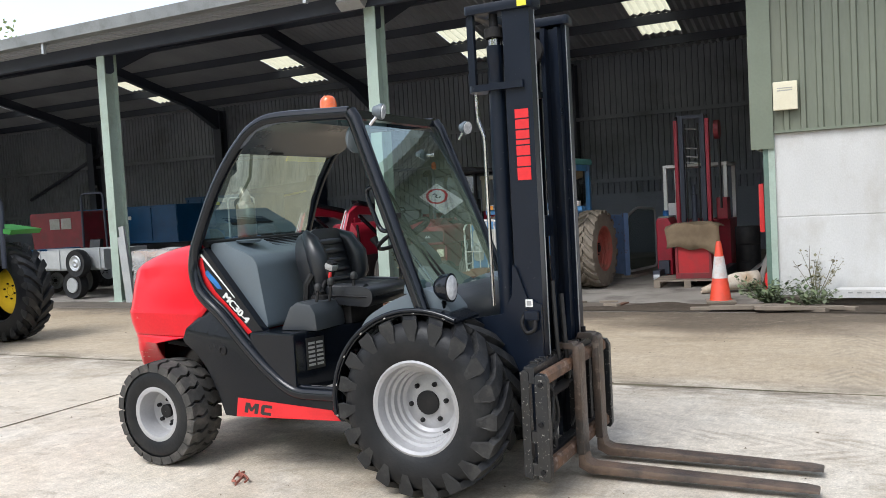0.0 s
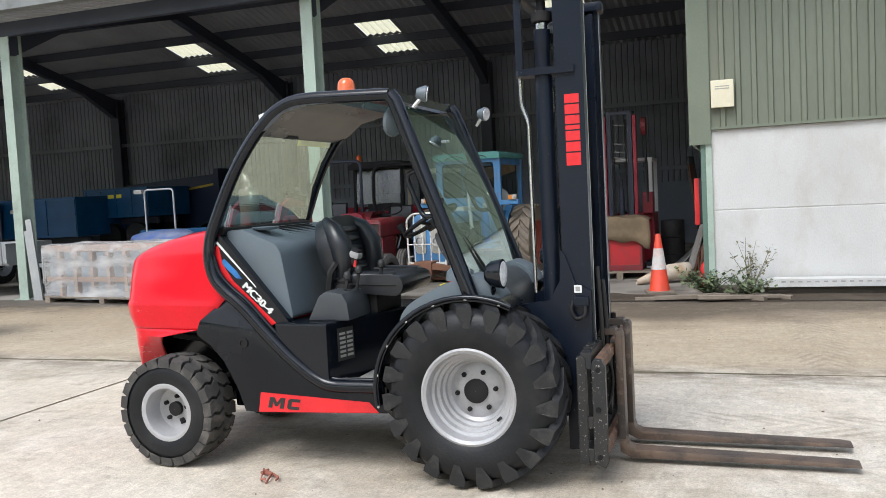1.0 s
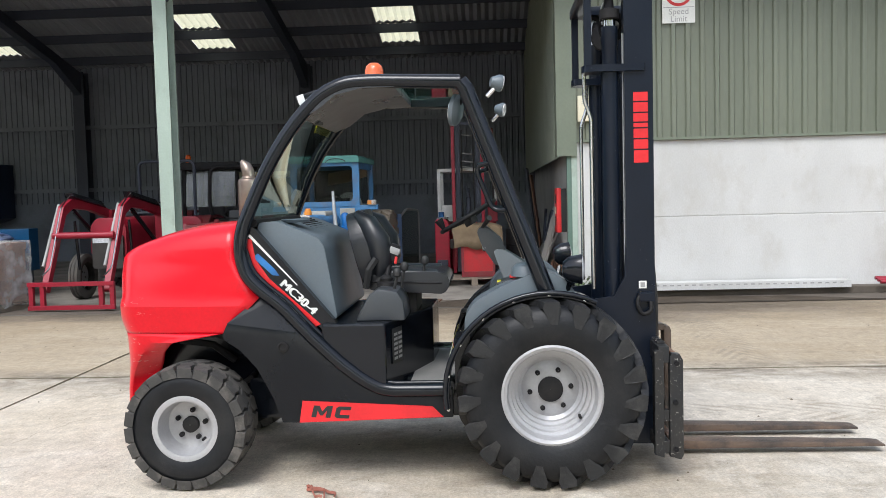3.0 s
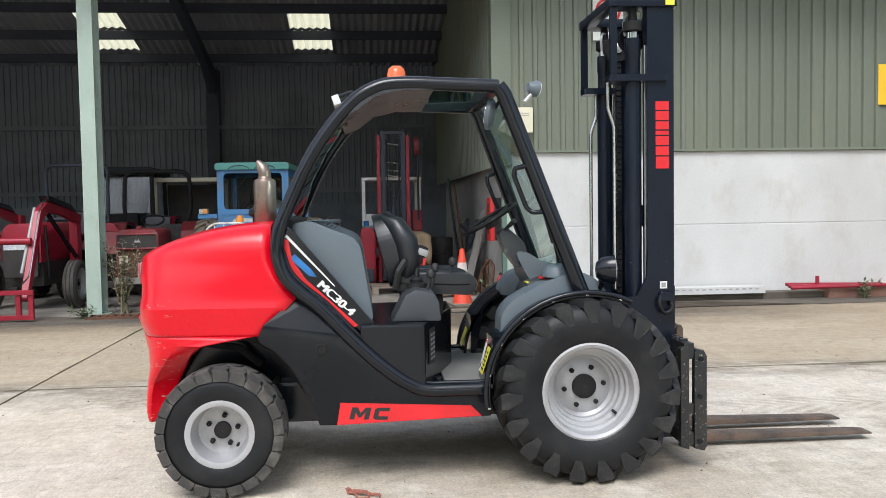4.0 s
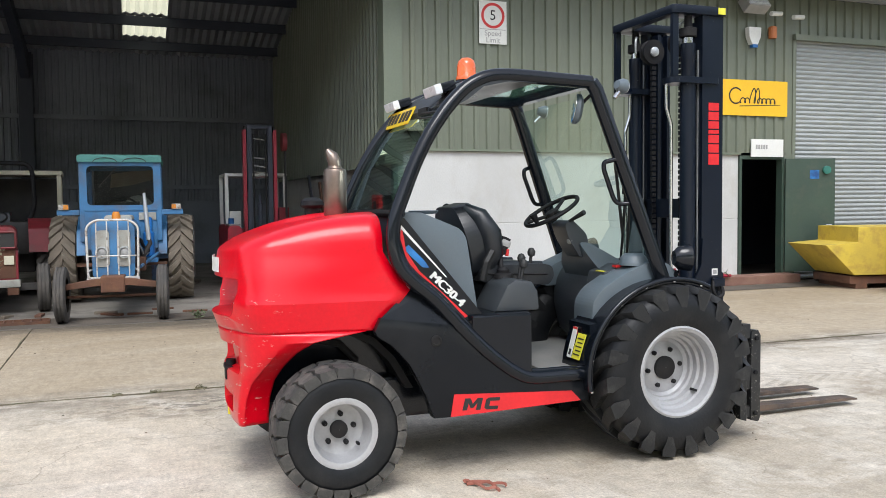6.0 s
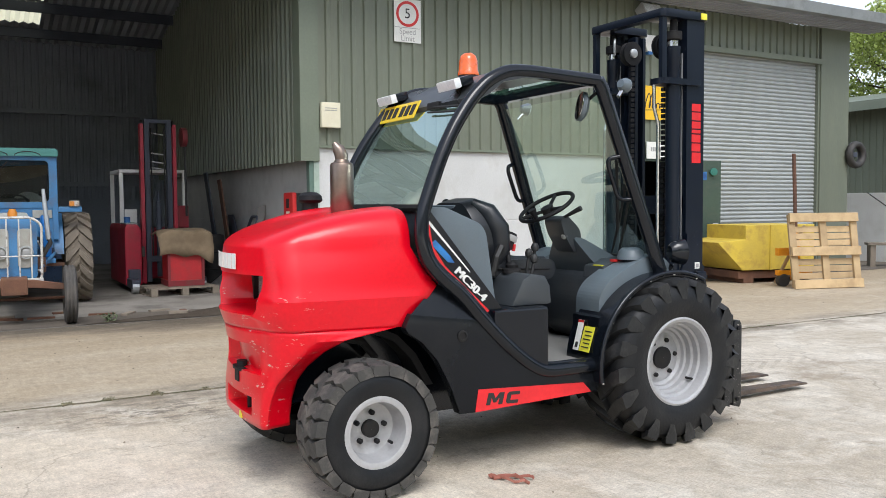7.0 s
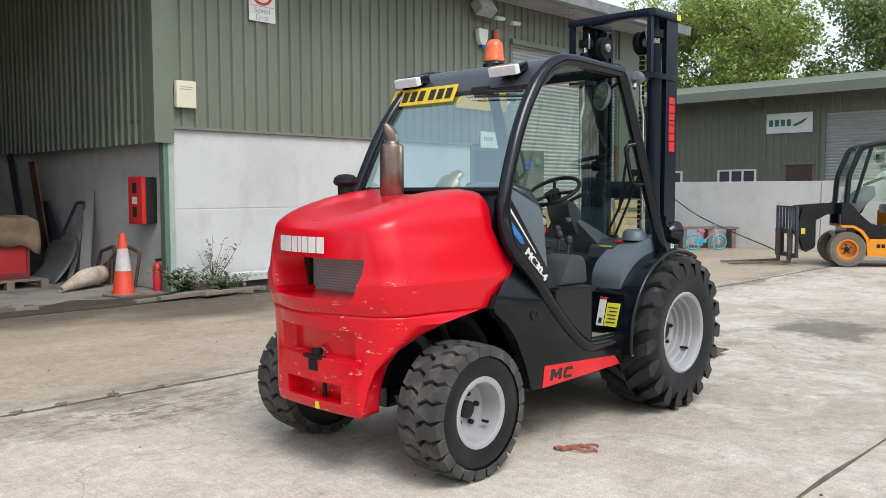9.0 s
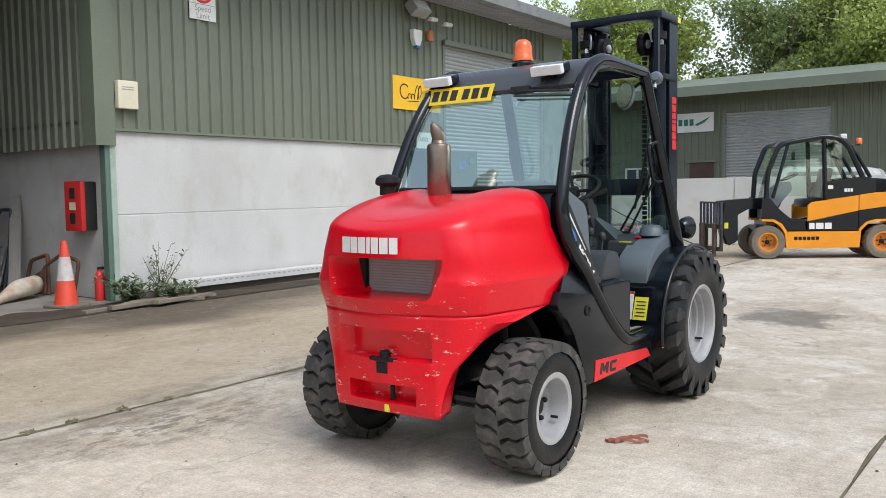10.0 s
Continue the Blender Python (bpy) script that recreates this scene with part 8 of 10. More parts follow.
part("body", lathe([(0.001, 0.0), (0.19, 0.0), (0.20, 0.02), (0.195, 0.29), (0.205, 0.30), (0.195, 0.31), (0.195, 0.58), (0.205, 0.59), (0.195, 0.60), (0.20, 0.86), (0.185, 0.88), (0.001, 0.87)], "z", 28, caps=False), HUB, brl, smooth=40)
cl = bmesh.new()
rows = []
for i in range(15):
    row = []
    for j in range(9):
        u, v = -0.42 + i * 0.84 / 14, -0.62 + j * 0.92 / 8
        z = 1.005 + 0.010 * math.sin(i * 0.9 + j) + 0.010 * math.cos(j * 1.3 + i * 0.6)
        hang = max(0, -v - 0.26) * (0.95 + 0.35 * i / 14)
        d = max(0, abs(u) - 0.28) * (0.45 + 0.2 * math.sin(j)) + hang * (1.0 + 0.04 * math.sin(i * 1.1))
        row.append(cl.verts.new((-0.47 + u * (1 - 0.1 * hang) + 0.015 * math.sin(j * 1.3), 9.20 + max(v, -0.275 - 0.015 * math.sin(i * 0.8) ** 2 - 0.06 * hang), z - d)))
    rows.append(row)
for a, b in zip(rows, rows[1:]):
    for j in range(8):
        cl.faces.new((a[j], a[j + 1], b[j + 1], b[j]))
cloth = skin(tagged(part("cloth", cl, TARP, smooth=25), "brown hessian cloth draped over the red box", "cloth"), 0.012)

# blue trailers along the back
def tip_trailer(m, half, high, label, mark):
    t = thing("blue_trailer", m, label, "trailer")
    sides = ((-half, half, -0.03, 0.03), (-half, half, 1.77, 1.83), (-half, -half + 0.06, 0.03, 1.77), (half - 0.06, half, 0.03, 1.77))
    b = part("bed", cube(-half + 0.06, half - 0.06, 0.03, 1.77, 0.90, 0.95), TBLU2, t, "dark blue steel body")
    for x0, x1, y0, y1 in sides:
        part("side", cube(x0, x1, y0, y1, 0.90, 0.90 + high), TBLU2, b)
    for z in (0.90, 0.86 + high / 2, 0.84 + high):
        part("rail", cube(-half - 0.02, half + 0.02, -0.06, -0.03, z, z + 0.06), TBLU2, b)
    for k in range(5):
        x = -half + 0.05 + k * (2 * half - 0.1) / 4
        part("stake", cube(x - 0.03, x + 0.03, -0.055, -0.03, 0.96, 0.84 + high), TBLU2, b)
    part("mark", cube(-0.25, 0.2, -0.045, -0.032, 0.95 + high * 0.6, 1.05 + high * 0.6), mark, b)
    for y in (0.5, 1.3):
        part("chassis_rail", cube(-half - 0.3, half - 0.1, y - 0.05, y + 0.05, 0.7, 0.85), STEEL_DK, t)
    part("drawbar", cube(-half - 1.0, -half - 0.3, 0.84, 0.96, 0.7, 0.8), STEEL_DK, t)
    for x in (-0.3, 0.6):
        for y in (0.12, 1.68):
            part("wheel", lathe([(0.001, -0.1), (0.2, -0.1), (0.36, -0.12), (0.38, 0), (0.36, 0.12), (0.2, 0.1), (0.001, 0.1)], "y", 24, (x, y, 0.38), caps=False), RUBBER, t, smooth=40)
    return t


tip_trailer(pose(-17.1, 12.9, 0), 1.97, 1.05, "dark blue steel farm trailer with white mark", WHITE)
tip_trailer(pose(-14.85, 14.1, 0.44), 1.06, 0.80, "dark blue steel farm trailer with yellow mark", STICKY)
mx = thing("blue_elevator", pose(-15.6, 16.5, -0.25), "long dark blue hopper machine with yellow line", "machine")
part("hopper", slant([(-2.4, 1.3), (-2.4, 1.75), (-0.6, 2.52), (2.50, 2.70), (2.55, 2.86), (2.68, 2.86), (2.68, 1.45), (1.0, 0.9)], "y", -0.35, 0.45), mat("navy_machine_paint", (0.004, 0.014, 0.045), 0.5, 0, (0.006, 0.018, 0.05), 2.0, 60.0, 0.03), mx)
part("line", slant([(0.2, 2.10), (2.50, 2.38), (2.50, 2.44), (0.2, 2.16)], "y", -0.365, -0.35), SKIPY, mx)
part("stand", cube(-0.5, 2.2, -0.3, 0.4, 0.25, 0.9), STEEL_DK, mx)
rb = thing("red_implement", pose(-18.6, 12.2, 0), "faded red farm implement at the back of the shed", "implement")
part("hopper", slant(rounded([(-1.0, 0.8), (-1.1, 1.9), (1.1, 1.9), (1.0, 0.8), (0.4, 0.5), (-0.4, 0.5)], 0.08), "y", -0.5, 0.5, bevel=0.02), TRED, rb)
for x in (-0.05, 0.42):
    part("white_panel", slant([(x - 0.20, 1.42), (x + 0.20, 1.42), (x + 0.20, 1.72), (x - 0.20, 1.72)], "y", -0.515, -0.50), LAMPGREY, rb, "pale rectangular panel")
for s in (-1, 1):
    part("stand", cube(s * 0.8 - 0.05, s * 0.8 + 0.05, -0.4, 0.4, 0.0, 0.9), STEEL_DK, rb)
hoop = thing("compact_tractor", pose(-15.1, 9.8, 0, 0, 0, 0), "small blue tractor with black folding roll bar", "tractor")
tractor_wheels(hoop, 0.42, 0.26, 0.28, 0.16, 1.0, 0.9, 1.4, GALV, RUBBER)
part("bonnet", cube(-0.22, 0.22, -1.7, -0.4, 0.6, 1.0, 0.05), TBLU2, hoop)
part("engine", cube(-0.18, 0.18, -1.6, 0.2, 0.3, 0.62, 0.03), DKIRON, hoop)
part("roll_bar", tube(rounded([(-0.42, 0.2, 0.6), (-0.38, 0.2, 2.28), (0.38, 0.2, 2.28), (0.42, 0.2, 0.6)], 0.12, 5, closed=False), 0.03, 10), STEEL_DK, hoop, "black roll bar", smooth=50)
part("seat", slant(rounded([(-0.1, 0.75), (0.25, 0.75), (0.3, 1.15), (0.2, 1.15), (0.15, 0.85), (-0.1, 0.85)], 0.04), "x", -0.18, 0.18), VINYL, hoop)
part("hoop_lamp", lathe([(0.001, 2.30), (0.012, 2.30), (0.012, 2.38), (0.04, 2.39), (0.04, 2.46), (0.001, 2.47)], "z", 12, (0.2, 0.2, 0), caps=False), HUB, hoop)
# pale tube goalpost on a low blue implement behind the wrapped blocks
h2 = thing("tube_frame_implement", pose(-8.98, 8.30, 0, 0, 0, 6), "low blue implement with a pale tubular hoop frame", "implement")
part("hoop", tube(rounded([(-0.30, 0, 0.55), (-0.30, 0, 1.88), (0.30, 0, 1.88), (0.31, 0, 0.55)], 0.08, 4, closed=False), 0.019, 10), GALV, h2, "pale galvanised hoop", smooth=50)
part("work_lamp", cube(-0.50, -0.33, -0.05, 0.05, 1.81, 1.89, 0.02), GREYP, h2)
part("deck", cube(-0.5, 1.1, 0.08, 0.45, 0.42, 1.12, 0.02), TBLU2, h2)
for x in (-0.4, 1.0):
    part("foot", cube(x - 0.05, x + 0.05, -0.2, 0.3, 0.0, 0.42), STEEL_DK, h2)

# galvanised trailer by the post
gtr = thing("galvanised_trailer", pose(-13.1, 7.9, 0, 0, 0, 0), "galvanised steel flatbed trailer with jockey wheel", "trailer")
fr = bmesh.new()
box(fr, -1.9, 1.3, -0.55, -0.50, 0.62, 1.0)
box(fr, -1.9, 1.3, 0.55, 0.60, 0.62, 1.0)
box(fr, -1.9, 1.3, -0.5, 0.55, 0.58, 0.62)
box(fr, 1.25, 1.3, -0.5, 0.55, 0.62, 1.0)
for k in range(6):
    box(fr, -1.85 + k * 0.6, -1.80 + k * 0.6, -0.57, -0.55, 0.6, 1.02)
part("bed", fr, GALV, gtr, "galvanised bed with low sides")
for x in (-0.7, 0.55):
    part("wheel", lathe([(0.001, -0.07), (0.16, -0.07), (0.27, -0.09), (0.29, 0), (0.27, 0.09), (0.16, 0.07), (0.001, 0.07)], "y", 24, (x, -0.66, 0.29), caps=False), RUBBER, gtr, smooth=40)
    part("rim", lathe([(0.001, -0.10), (0.15, -0.10), (0.16, -0.08), (0.001, -0.075)], "y", 20, (x, -0.66, 0.29), caps=False), GALV, gtr)
    part("wheel", lathe([(0.001, -0.07), (0.16, -0.07), (0.27, -0.09), (0.29, 0), (0.27, 0.09), (0.16, 0.07), (0.001, 0.07)], "y", 24, (x, 0.7, 0.29), caps=False), RUBBER, gtr, smooth=40)
part("drawbar", slant([(1.3, 0.5), (1.3, 0.58), (2.1, 0.56), (2.1, 0.5)], "y", -0.05, 0.05), GALV, gtr)
jw = bmesh.new()
tube([(1.75, -0.12, 0.12), (1.75, -0.12, 0.85)], 0.028, 10, bm=jw)
part("jockey_post", jw, GALV, gtr)
part("jockey_wheel", lathe([(0.001, -0.03), (0.10, -0.03), (0.10, 0.03), (0.001, 0.03)], "y", 18, (1.75, -0.12, 0.10), caps=False), RUBBER, gtr)

sp = part("spare_wheel", lathe([(0.001, -0.07), (0.16, -0.07), (0.27, -0.09), (0.29, 0), (0.27, 0.09), (0.16, 0.07), (0.001, 0.07)], "y", 24, (0.75, -0.72, 0.74), caps=False), RUBBER, gtr, smooth=40)
part("spare_rim", lathe([(0.001, -0.085), (0.05, -0.10), (0.09, -0.08), (0.15, -0.10), (0.165, -0.08), (0.001, -0.075)], "y", 20, (0.75, -0.72, 0.74), caps=False), GALV, sp, "pale spare wheel rim", smooth=40)
part("winch_post", cube(1.32, 1.38, -0.05, 0.05, 0.55, 1.15), GALV, gtr)
# leaning galvanised sheets at the post
for k in range(2):
    st = tagged(part("metal_post", cube(-0.03 - 0.03 * k, 0.03 + 0.02 * k, -0.02, 0.02, 0, 1.25 + 0.2 * k), GALV), "galvanised steel bar leaning against the post", "bar", "leaning bars")
    st.matrix_basis = pose(-10.52 + 0.1 * k, 6.72, 0.0, -2, -6, 10)

# bricks wrapped in clear film on pallets
BRICK = mat("pale_brick_stack", (0.42, 0.27, 0.20), 0.85, 0, (0.34, 0.24, 0.20), 5.0, 60.0, 0.3, rand=0.15)
GREYB = mat("blue_grey_block", (0.20, 0.23, 0.27), 0.85, 0, (0.16, 0.18, 0.21), 5.0, 60.0, 0.3, rand=0.2)


def film_mat():
    m = glass("film", (0.86, 0.87, 0.87), 0.25)
    n, l = m.node_tree.nodes, m.node_tree.links
    mix = next(x for x in n if x.type == "MIX_SHADER")
    df = n.new("ShaderNodeBsdfDiffuse")
    df.inputs["Color"].default_value = (0.75, 0.76, 0.76, 1)
    m2, no, mr = n.new("ShaderNodeMixShader"), n.new("ShaderNodeTexNoise"), n.new("ShaderNodeMapRange")
    no.inputs["Scale"].default_value, no.inputs["Detail"].default_value = 4.0, 8.0
    mr.inputs["From Min"].default_value, mr.inputs["From Max"].default_value, mr.inputs["To Min"].default_value, mr.inputs["To Max"].default_value = 0.35, 0.7, 0.06, 0.55
    l.new(no.outputs["Fac"], mr.inputs["Value"])
    l.new(mr.outputs[0], m2.inputs["Fac"])
    l.new(mix.outputs[0], m2.inputs[1])
    l.new(df.outputs[0], m2.inputs[2])
    l.new(m2.outputs[0], n["Material Output"].inputs["Surface"])
    return m


FILM = film_mat()
for px, pw in ((-8.52, 2.92),):
    pk = thing("brick_pack", pose(px, 6.66, 0, 0, 0, -10), "long pack of grey blocks wrapped in clear film on pallet", "blocks")
    for k in range(5):
        part("pallet_board", cube(-pw / 2, pw / 2, -0.5 + k * 0.22, -0.38 + k * 0.22, 0.09, 0.11), OLDWOOD, pk)
    for x in (-pw / 2 + 0.08, 0, pw / 2 - 0.08):
        part("pallet_block", cube(x - 0.06, x + 0.06, -0.5, 0.5, 0.0, 0.09), OLDWOOD, pk)
    n_ = 7
    for i in range(n_):
        x0 = -pw / 2 + 0.04 + i * (pw - 0.08) / n_
        x1 = x0 + (pw - 0.08) / n_ - 0.10
        for z0, z1 in ((0.12, 0.36), (0.44, 0.86)):
            part("brick_stack", cube(x0 + 0.06, x1, -0.42, 0.42, z0, z1), GREYB, pk)
        part("batten", cube(x1 + 0.01, x1 + 0.08, -0.45, 0.45, 0.11, 0.90), BRICK, pk)
    part("layer", cube(-pw / 2 + 0.03, pw / 2 - 0.03, -0.44, 0.44, 0.36, 0.44), BRICK, pk)
    part("layer", cube(-pw / 2 + 0.03, pw / 2 - 0.03, -0.44, 0.44, 0.87, 0.97), BRICK, pk)
    fb = bmesh.new()
    nx, ny, nz = 14, 6, 8
    bmesh.ops.create_cube(fb, size=1.0)
    bmesh.ops.subdivide_edges(fb, edges=fb.edges[:], cuts=9, use_grid_fill=True)
    for v in fb.verts:
        w = noise.noise(v.co * 5 + Vector((px, 0, 0))) * 0.03
        v.co = Vector((v.co.x * (pw + 0.03), v.co.y * 0.95, 0.53 + v.co.z * 0.92)) + v.co.normalized() * w
    f_ = part("film", fb, FILM, pk, "crumpled clear plastic film", smooth=60)
    f_.visible_shadow = False
bt2 = bmesh.new()
bmesh.ops.create_uvsphere(bt2, u_segments=40, v_segments=24, radius=0.5)
for v in bt2.verts:
    v.co = Vector((v.co.x * 1.5, v.co.y * 0.8, v.co.z * 0.36)) * (1 + 0.18 * noise.noise(v.co * 3) + 0.12 * noise.noise(v.co * 9))
tb = tagged(part("blue_sheet", bt2, mat("blue_sheeting", (0.055, 0.11, 0.30), 0.5, 0, (0.16, 0.19, 0.27), 5.0, 60, 0.4), smooth=60), "crumpled blue plastic sheeting on a bale", "sheeting")
tb.matrix_basis = pose(-8.6, 8.0, 0.95)
bale = tagged(part("bale", cube(-9.3, -7.9, 7.6, 8.35, 0, 0.85, 0.05), OLDWOOD), "stacked weathered timber under blue sheeting", "timber stack")

# ---- beside the workshop corner ----
ORANGE = mat("cone_orange", (0.70, 0.062, 0.024), 0.5, 0, (0.60, 0.055, 0.024), 6.0, 60.0, 0.05, (0.25, 0.12, 0.08), 0.4, 6.0)
CONEW = mat("cone_sleeve_white", (0.62, 0.60, 0.58), 0.6, 0, (0.5, 0.47, 0.45), 8.0, 60.0, 0.05, (0.5, 0.15, 0.08), 0.5, 9.0)
cone = thing("traffic_cone", pose(0.24, 6.98, 0, 0, 0, 12), "orange and white traffic cone, scuffed and dirty", "cone")
part("base", cube(-0.19, 0.19, -0.19, 0.19, 0.0, 0.035, 0.015), OLDRUBBER, cone)
part("body", lathe([(0.145, 0.035), (0.138, 0.05), (0.036, 0.80), (0.028, 0.82), (0.001, 0.82)], "z", 28, caps=False), ORANGE, cone, smooth=40)
part("sleeve", lathe([(0.101, 0.33), (0.1035, 0.33), (0.0635, 0.62), (0.061, 0.62)], "z", 28, caps=False), CONEW, cone, "white reflective sleeve", smooth=40)
fx = thing("extinguisher_cabinet", pose(0.955, 7.58, 0.91), "red and black plastic fire extinguisher cabinet on the wall", "cabinet")
part("case", cube(-0.19, 0.0, -0.19, 0.19, 0.0, 0.64, 0.03), BLACKP, fx, "black back", smooth=40)
part("door", cube(-0.235, -0.165, -0.20, 0.20, -0.01, 0.65, 0.03), REDP, fx, "red door", smooth=40)
for z in (0.09, 0.42):
    part("window", cube(-0.24, -0.233, -0.06, 0.06, z, z + 0.14, 0.003), BLACKP, fx)
part("label", cube(-0.24, -0.233, -0.07, 0.07, 0.27, 0.37), CREAM, fx)
ex_ = thing("fire_extinguisher", pose(0.84, 7.22, 0), "red fire extinguisher standing in weeds", "extinguisher")
part("cylinder", lathe([(0.001, 0.0), (0.062, 0.0), (0.062, 0.30), (0.05, 0.35), (0.022, 0.38), (0.022, 0.41), (0.001, 0.41)], "z", 20, caps=False), REDP, ex_, smooth=40)
part("valve", cube(-0.02, 0.07, -0.02, 0.02, 0.40, 0.44, 0.006), BLACKP, ex_)
SHEET = mat("dull_sheet_metal", (0.22, 0.23, 0.23), 0.55, 0.5, (0.16, 0.165, 0.16), 2.0, 40.0, 0.1, (0.12, 0.08, 0.05), 0.4, 3.0)


OLDGREY = mat("silvered_board", (0.30, 0.285, 0.265), 0.85, 0, (0.22, 0.205, 0.185), 4.0, 60.0, 0.3, (0.13, 0.11, 0.09), 0.4, 5.0, stretch=(1, 1, 0.2))


def leaning(name, w, h, d, x, y, rz, tilt, material, label, category, roll=0):
    o = tagged(part(name, cube(-w / 2, w / 2, -d / 2, d / 2, 0, h, min(0.004, d * 0.3)), material), label, category)
    o.matrix_basis = pose(x, y, 0.0, tilt, roll, rz)
    return o


for k in range(3):
    leaning("steel_strip", 0.10 - 0.02 * k, 1.42 - 0.2 * k, 0.012, -10.62 + 0.075 * k, 6.93 - 0.06 * k, 65, 0, GALV, "galvanised steel strip leaning on the shed post", "metal strip", -4)
ms = bmesh.new()
grid_ = []
for i in range(9):
    row = []
    for j in range(7):
        u, v = i / 8, j / 6
        low = Vector((0.20, 9.12, 0.004)).lerp(Vector((0.01, 9.64, 0.004)), u)
        top = Vector((0.72, 9.48, 0.70)).lerp(Vector((0.74, 10.62, 0.63)), u)
        q = low.lerp(top, v)
        q.x += 0.10 * math.sin(math.pi * v) * (0.4 + 0.6 * u) + 0.02 * math.sin(5 * u + 1)
        q.y += 0.20 * math.sin(math.pi * v) * (u - 0.3)
        q.z -= 0.10 * v * (2 * u - 1) ** 4
        row.append(ms.verts.new(q))
    grid_.append(row)
for a, b in zip(grid_, grid_[1:]):
    for j in range(6):
        ms.faces.new((a[j], a[j + 1], b[j + 1], b[j]))
skin(tagged(part("metal_sheet", ms, SHEET, smooth=40), "bent grey sheet metal leaning on the wall", "sheet metal"), 0.006)


def propped(name, foot, head, w, d, material, label, category):
    """A board from its foot on the floor to its head on the wall, its broad side to the yard."""
    foot, head = Vector(foot), Vector(head)
    up = (head - foot).normalized()
    side = up.cross(Vector((-1, -0.6, 0))).normalized()
    m = Matrix((side, side.cross(up) * -1, up)).transposed().to_4x4()
    m.translation = foot
    o = tagged(part(name, cube(-w / 2, w / 2, -d / 2, d / 2, 0, (head - foot).length, 0.004), material), label, category)
    o.matrix_basis = m
    return o


propped("plank", (0.51, 8.80, 0.01), (0.92, 9.44, 1.36), 0.17, 0.035, OLDGREY, "wide grey plank leaning against the wall", "plank")
propped("plank", (0.50, 9.30, 0.01), (0.91, 9.70, 0.78), 0.075, 0.03, OLDGREY, "narrow grey plank leaning against the wall", "plank")
leaning("dark_board", 0.5, 2.0, 0.03, 0.72, 11.4, 82, -7, STEEL_DK, "tall dark board leaning against the wall", "board")
leaning("dark_board", 0.4, 1.85, 0.03, 0.74, 10.6, 82, -7, RUSTY, "tall brown board leaning against the wall", "board")
vs = thing("bent_frame", pose(0, 0, 0), "dark bent steel frame leaning behind the planks", "frame")
bm = bmesh.new()
bm.faces.new([bm.verts.new(p) for p in ((0.82, 11.10, 1.20), (0.82, 10.78, 1.20), (0.72, 10.02, 0.66), (0.60, 10.02, 0.02), (0.62, 10.70, 0.02), (0.74, 10.66, 0.60))])
skin(part("plate", bm, STEEL_DK, vs), 0.03)
part("bar", tube(rounded([(0.62, 10.10, 0.02), (0.72, 10.04, 0.66), (0.82, 9.70, 1.18), (0.82, 9.40, 1.18), (0.74, 9.32, 0.70), (0.62, 9.30, 0.02)], 0.04, 3, closed=False), 0.026, 8), STEEL_DK, vs, smooth=50)
rfm = thing("rusty_frame", pose(0, 0, 0), "rusty bent tube frame against the wall", "frame")
part("tube", tube(rounded([(0.62, 8.45, 0.02), (0.72, 8.36, 0.40), (0.80, 8.05, 0.58), (0.80, 7.62, 0.50), (0.76, 7.72, 0.02)], 0.08, 4, closed=False), 0.024, 8), RUSTY, rfm, smooth=50)
part("tube", tube(rounded([(0.76, 9.0, 0.02), (0.82, 8.9, 0.46), (0.82, 8.45, 0.56), (0.80, 8.42, 0.02)], 0.06, 4, closed=False), 0.028, 8), RUSTY, rfm, smooth=50)
part("panel", slant([(8.35, 0.02), (8.32, 0.38), (8.95, 0.16), (9.05, 0.02)], "x", 0.70, 0.72), RUSTY, rfm)
rp = thing("roof_sheet_offcut", pose(0, 0, 0), "curled rust-stained white offcut of sheet on the ground", "offcut")
bm = bmesh.new()
rows_ = []
for i in range(9):
    t = i / 8
    c0 = Vector((-0.18, 7.92, 0.0)).lerp(Vector((0.56, 8.32, 0.05)), t)
    r0 = 0.04 + 0.085 * min(1.0, t * 1.8)
    row = []
    for j in range(13):
        a = math.pi * (-0.95 + 1.75 * j / 12)
        row.append(bm.verts.new(c0 + Vector((0.48 * r0 * math.cos(a), -0.88 * r0 * math.cos(a), r0 + r0 * math.sin(a) + 0.004))))
    rows_.append(row)
for a, b in zip(rows_, rows_[1:]):
    for j in range(12):
        bm.faces.new((a[j], a[j + 1], b[j + 1], b[j]))
skin(part("sheet", bm, mat("stained_white_sheet", (0.62, 0.57, 0.49), 0.8, 0, (0.42, 0.31, 0.20), 5.0, 60, 0.2, (0.22, 0.12, 0.06), 0.5, 4.0), smooth=50), 0.008).parent = rp
for k in range(9):
    a = random.Random(k)
    o = tagged(part("timber_offcut", cube(-0.3 - 0.15 * a.random(), 0.3, -0.05, 0.05, 0.0, 0.03 + 0.02 * a.random(), 0.004), OLDWOOD), "weathered timber offcut lying by the wall", "timber", "timber offcuts")
    o.matrix_basis = pose(0.42 + 0.15 * k, 6.38 - 0.4 * a.random(), 0.0 + 0.03 * (k % 2), 0, a.uniform(-2, 2), a.uniform(-25, 30))
LEAF = mat("weed_leaf", (0.085, 0.125, 0.055), 0.6, 0, (0.125, 0.145, 0.08), 4.0, 60.0, 0.05, rand=0.35, island=True)
LEAFDRY = mat("dry_weed_leaf", (0.17, 0.16, 0.09), 0.7, 0, (0.20, 0.17, 0.11), 4.0, 60.0, 0.05, rand=0.35, island=True)


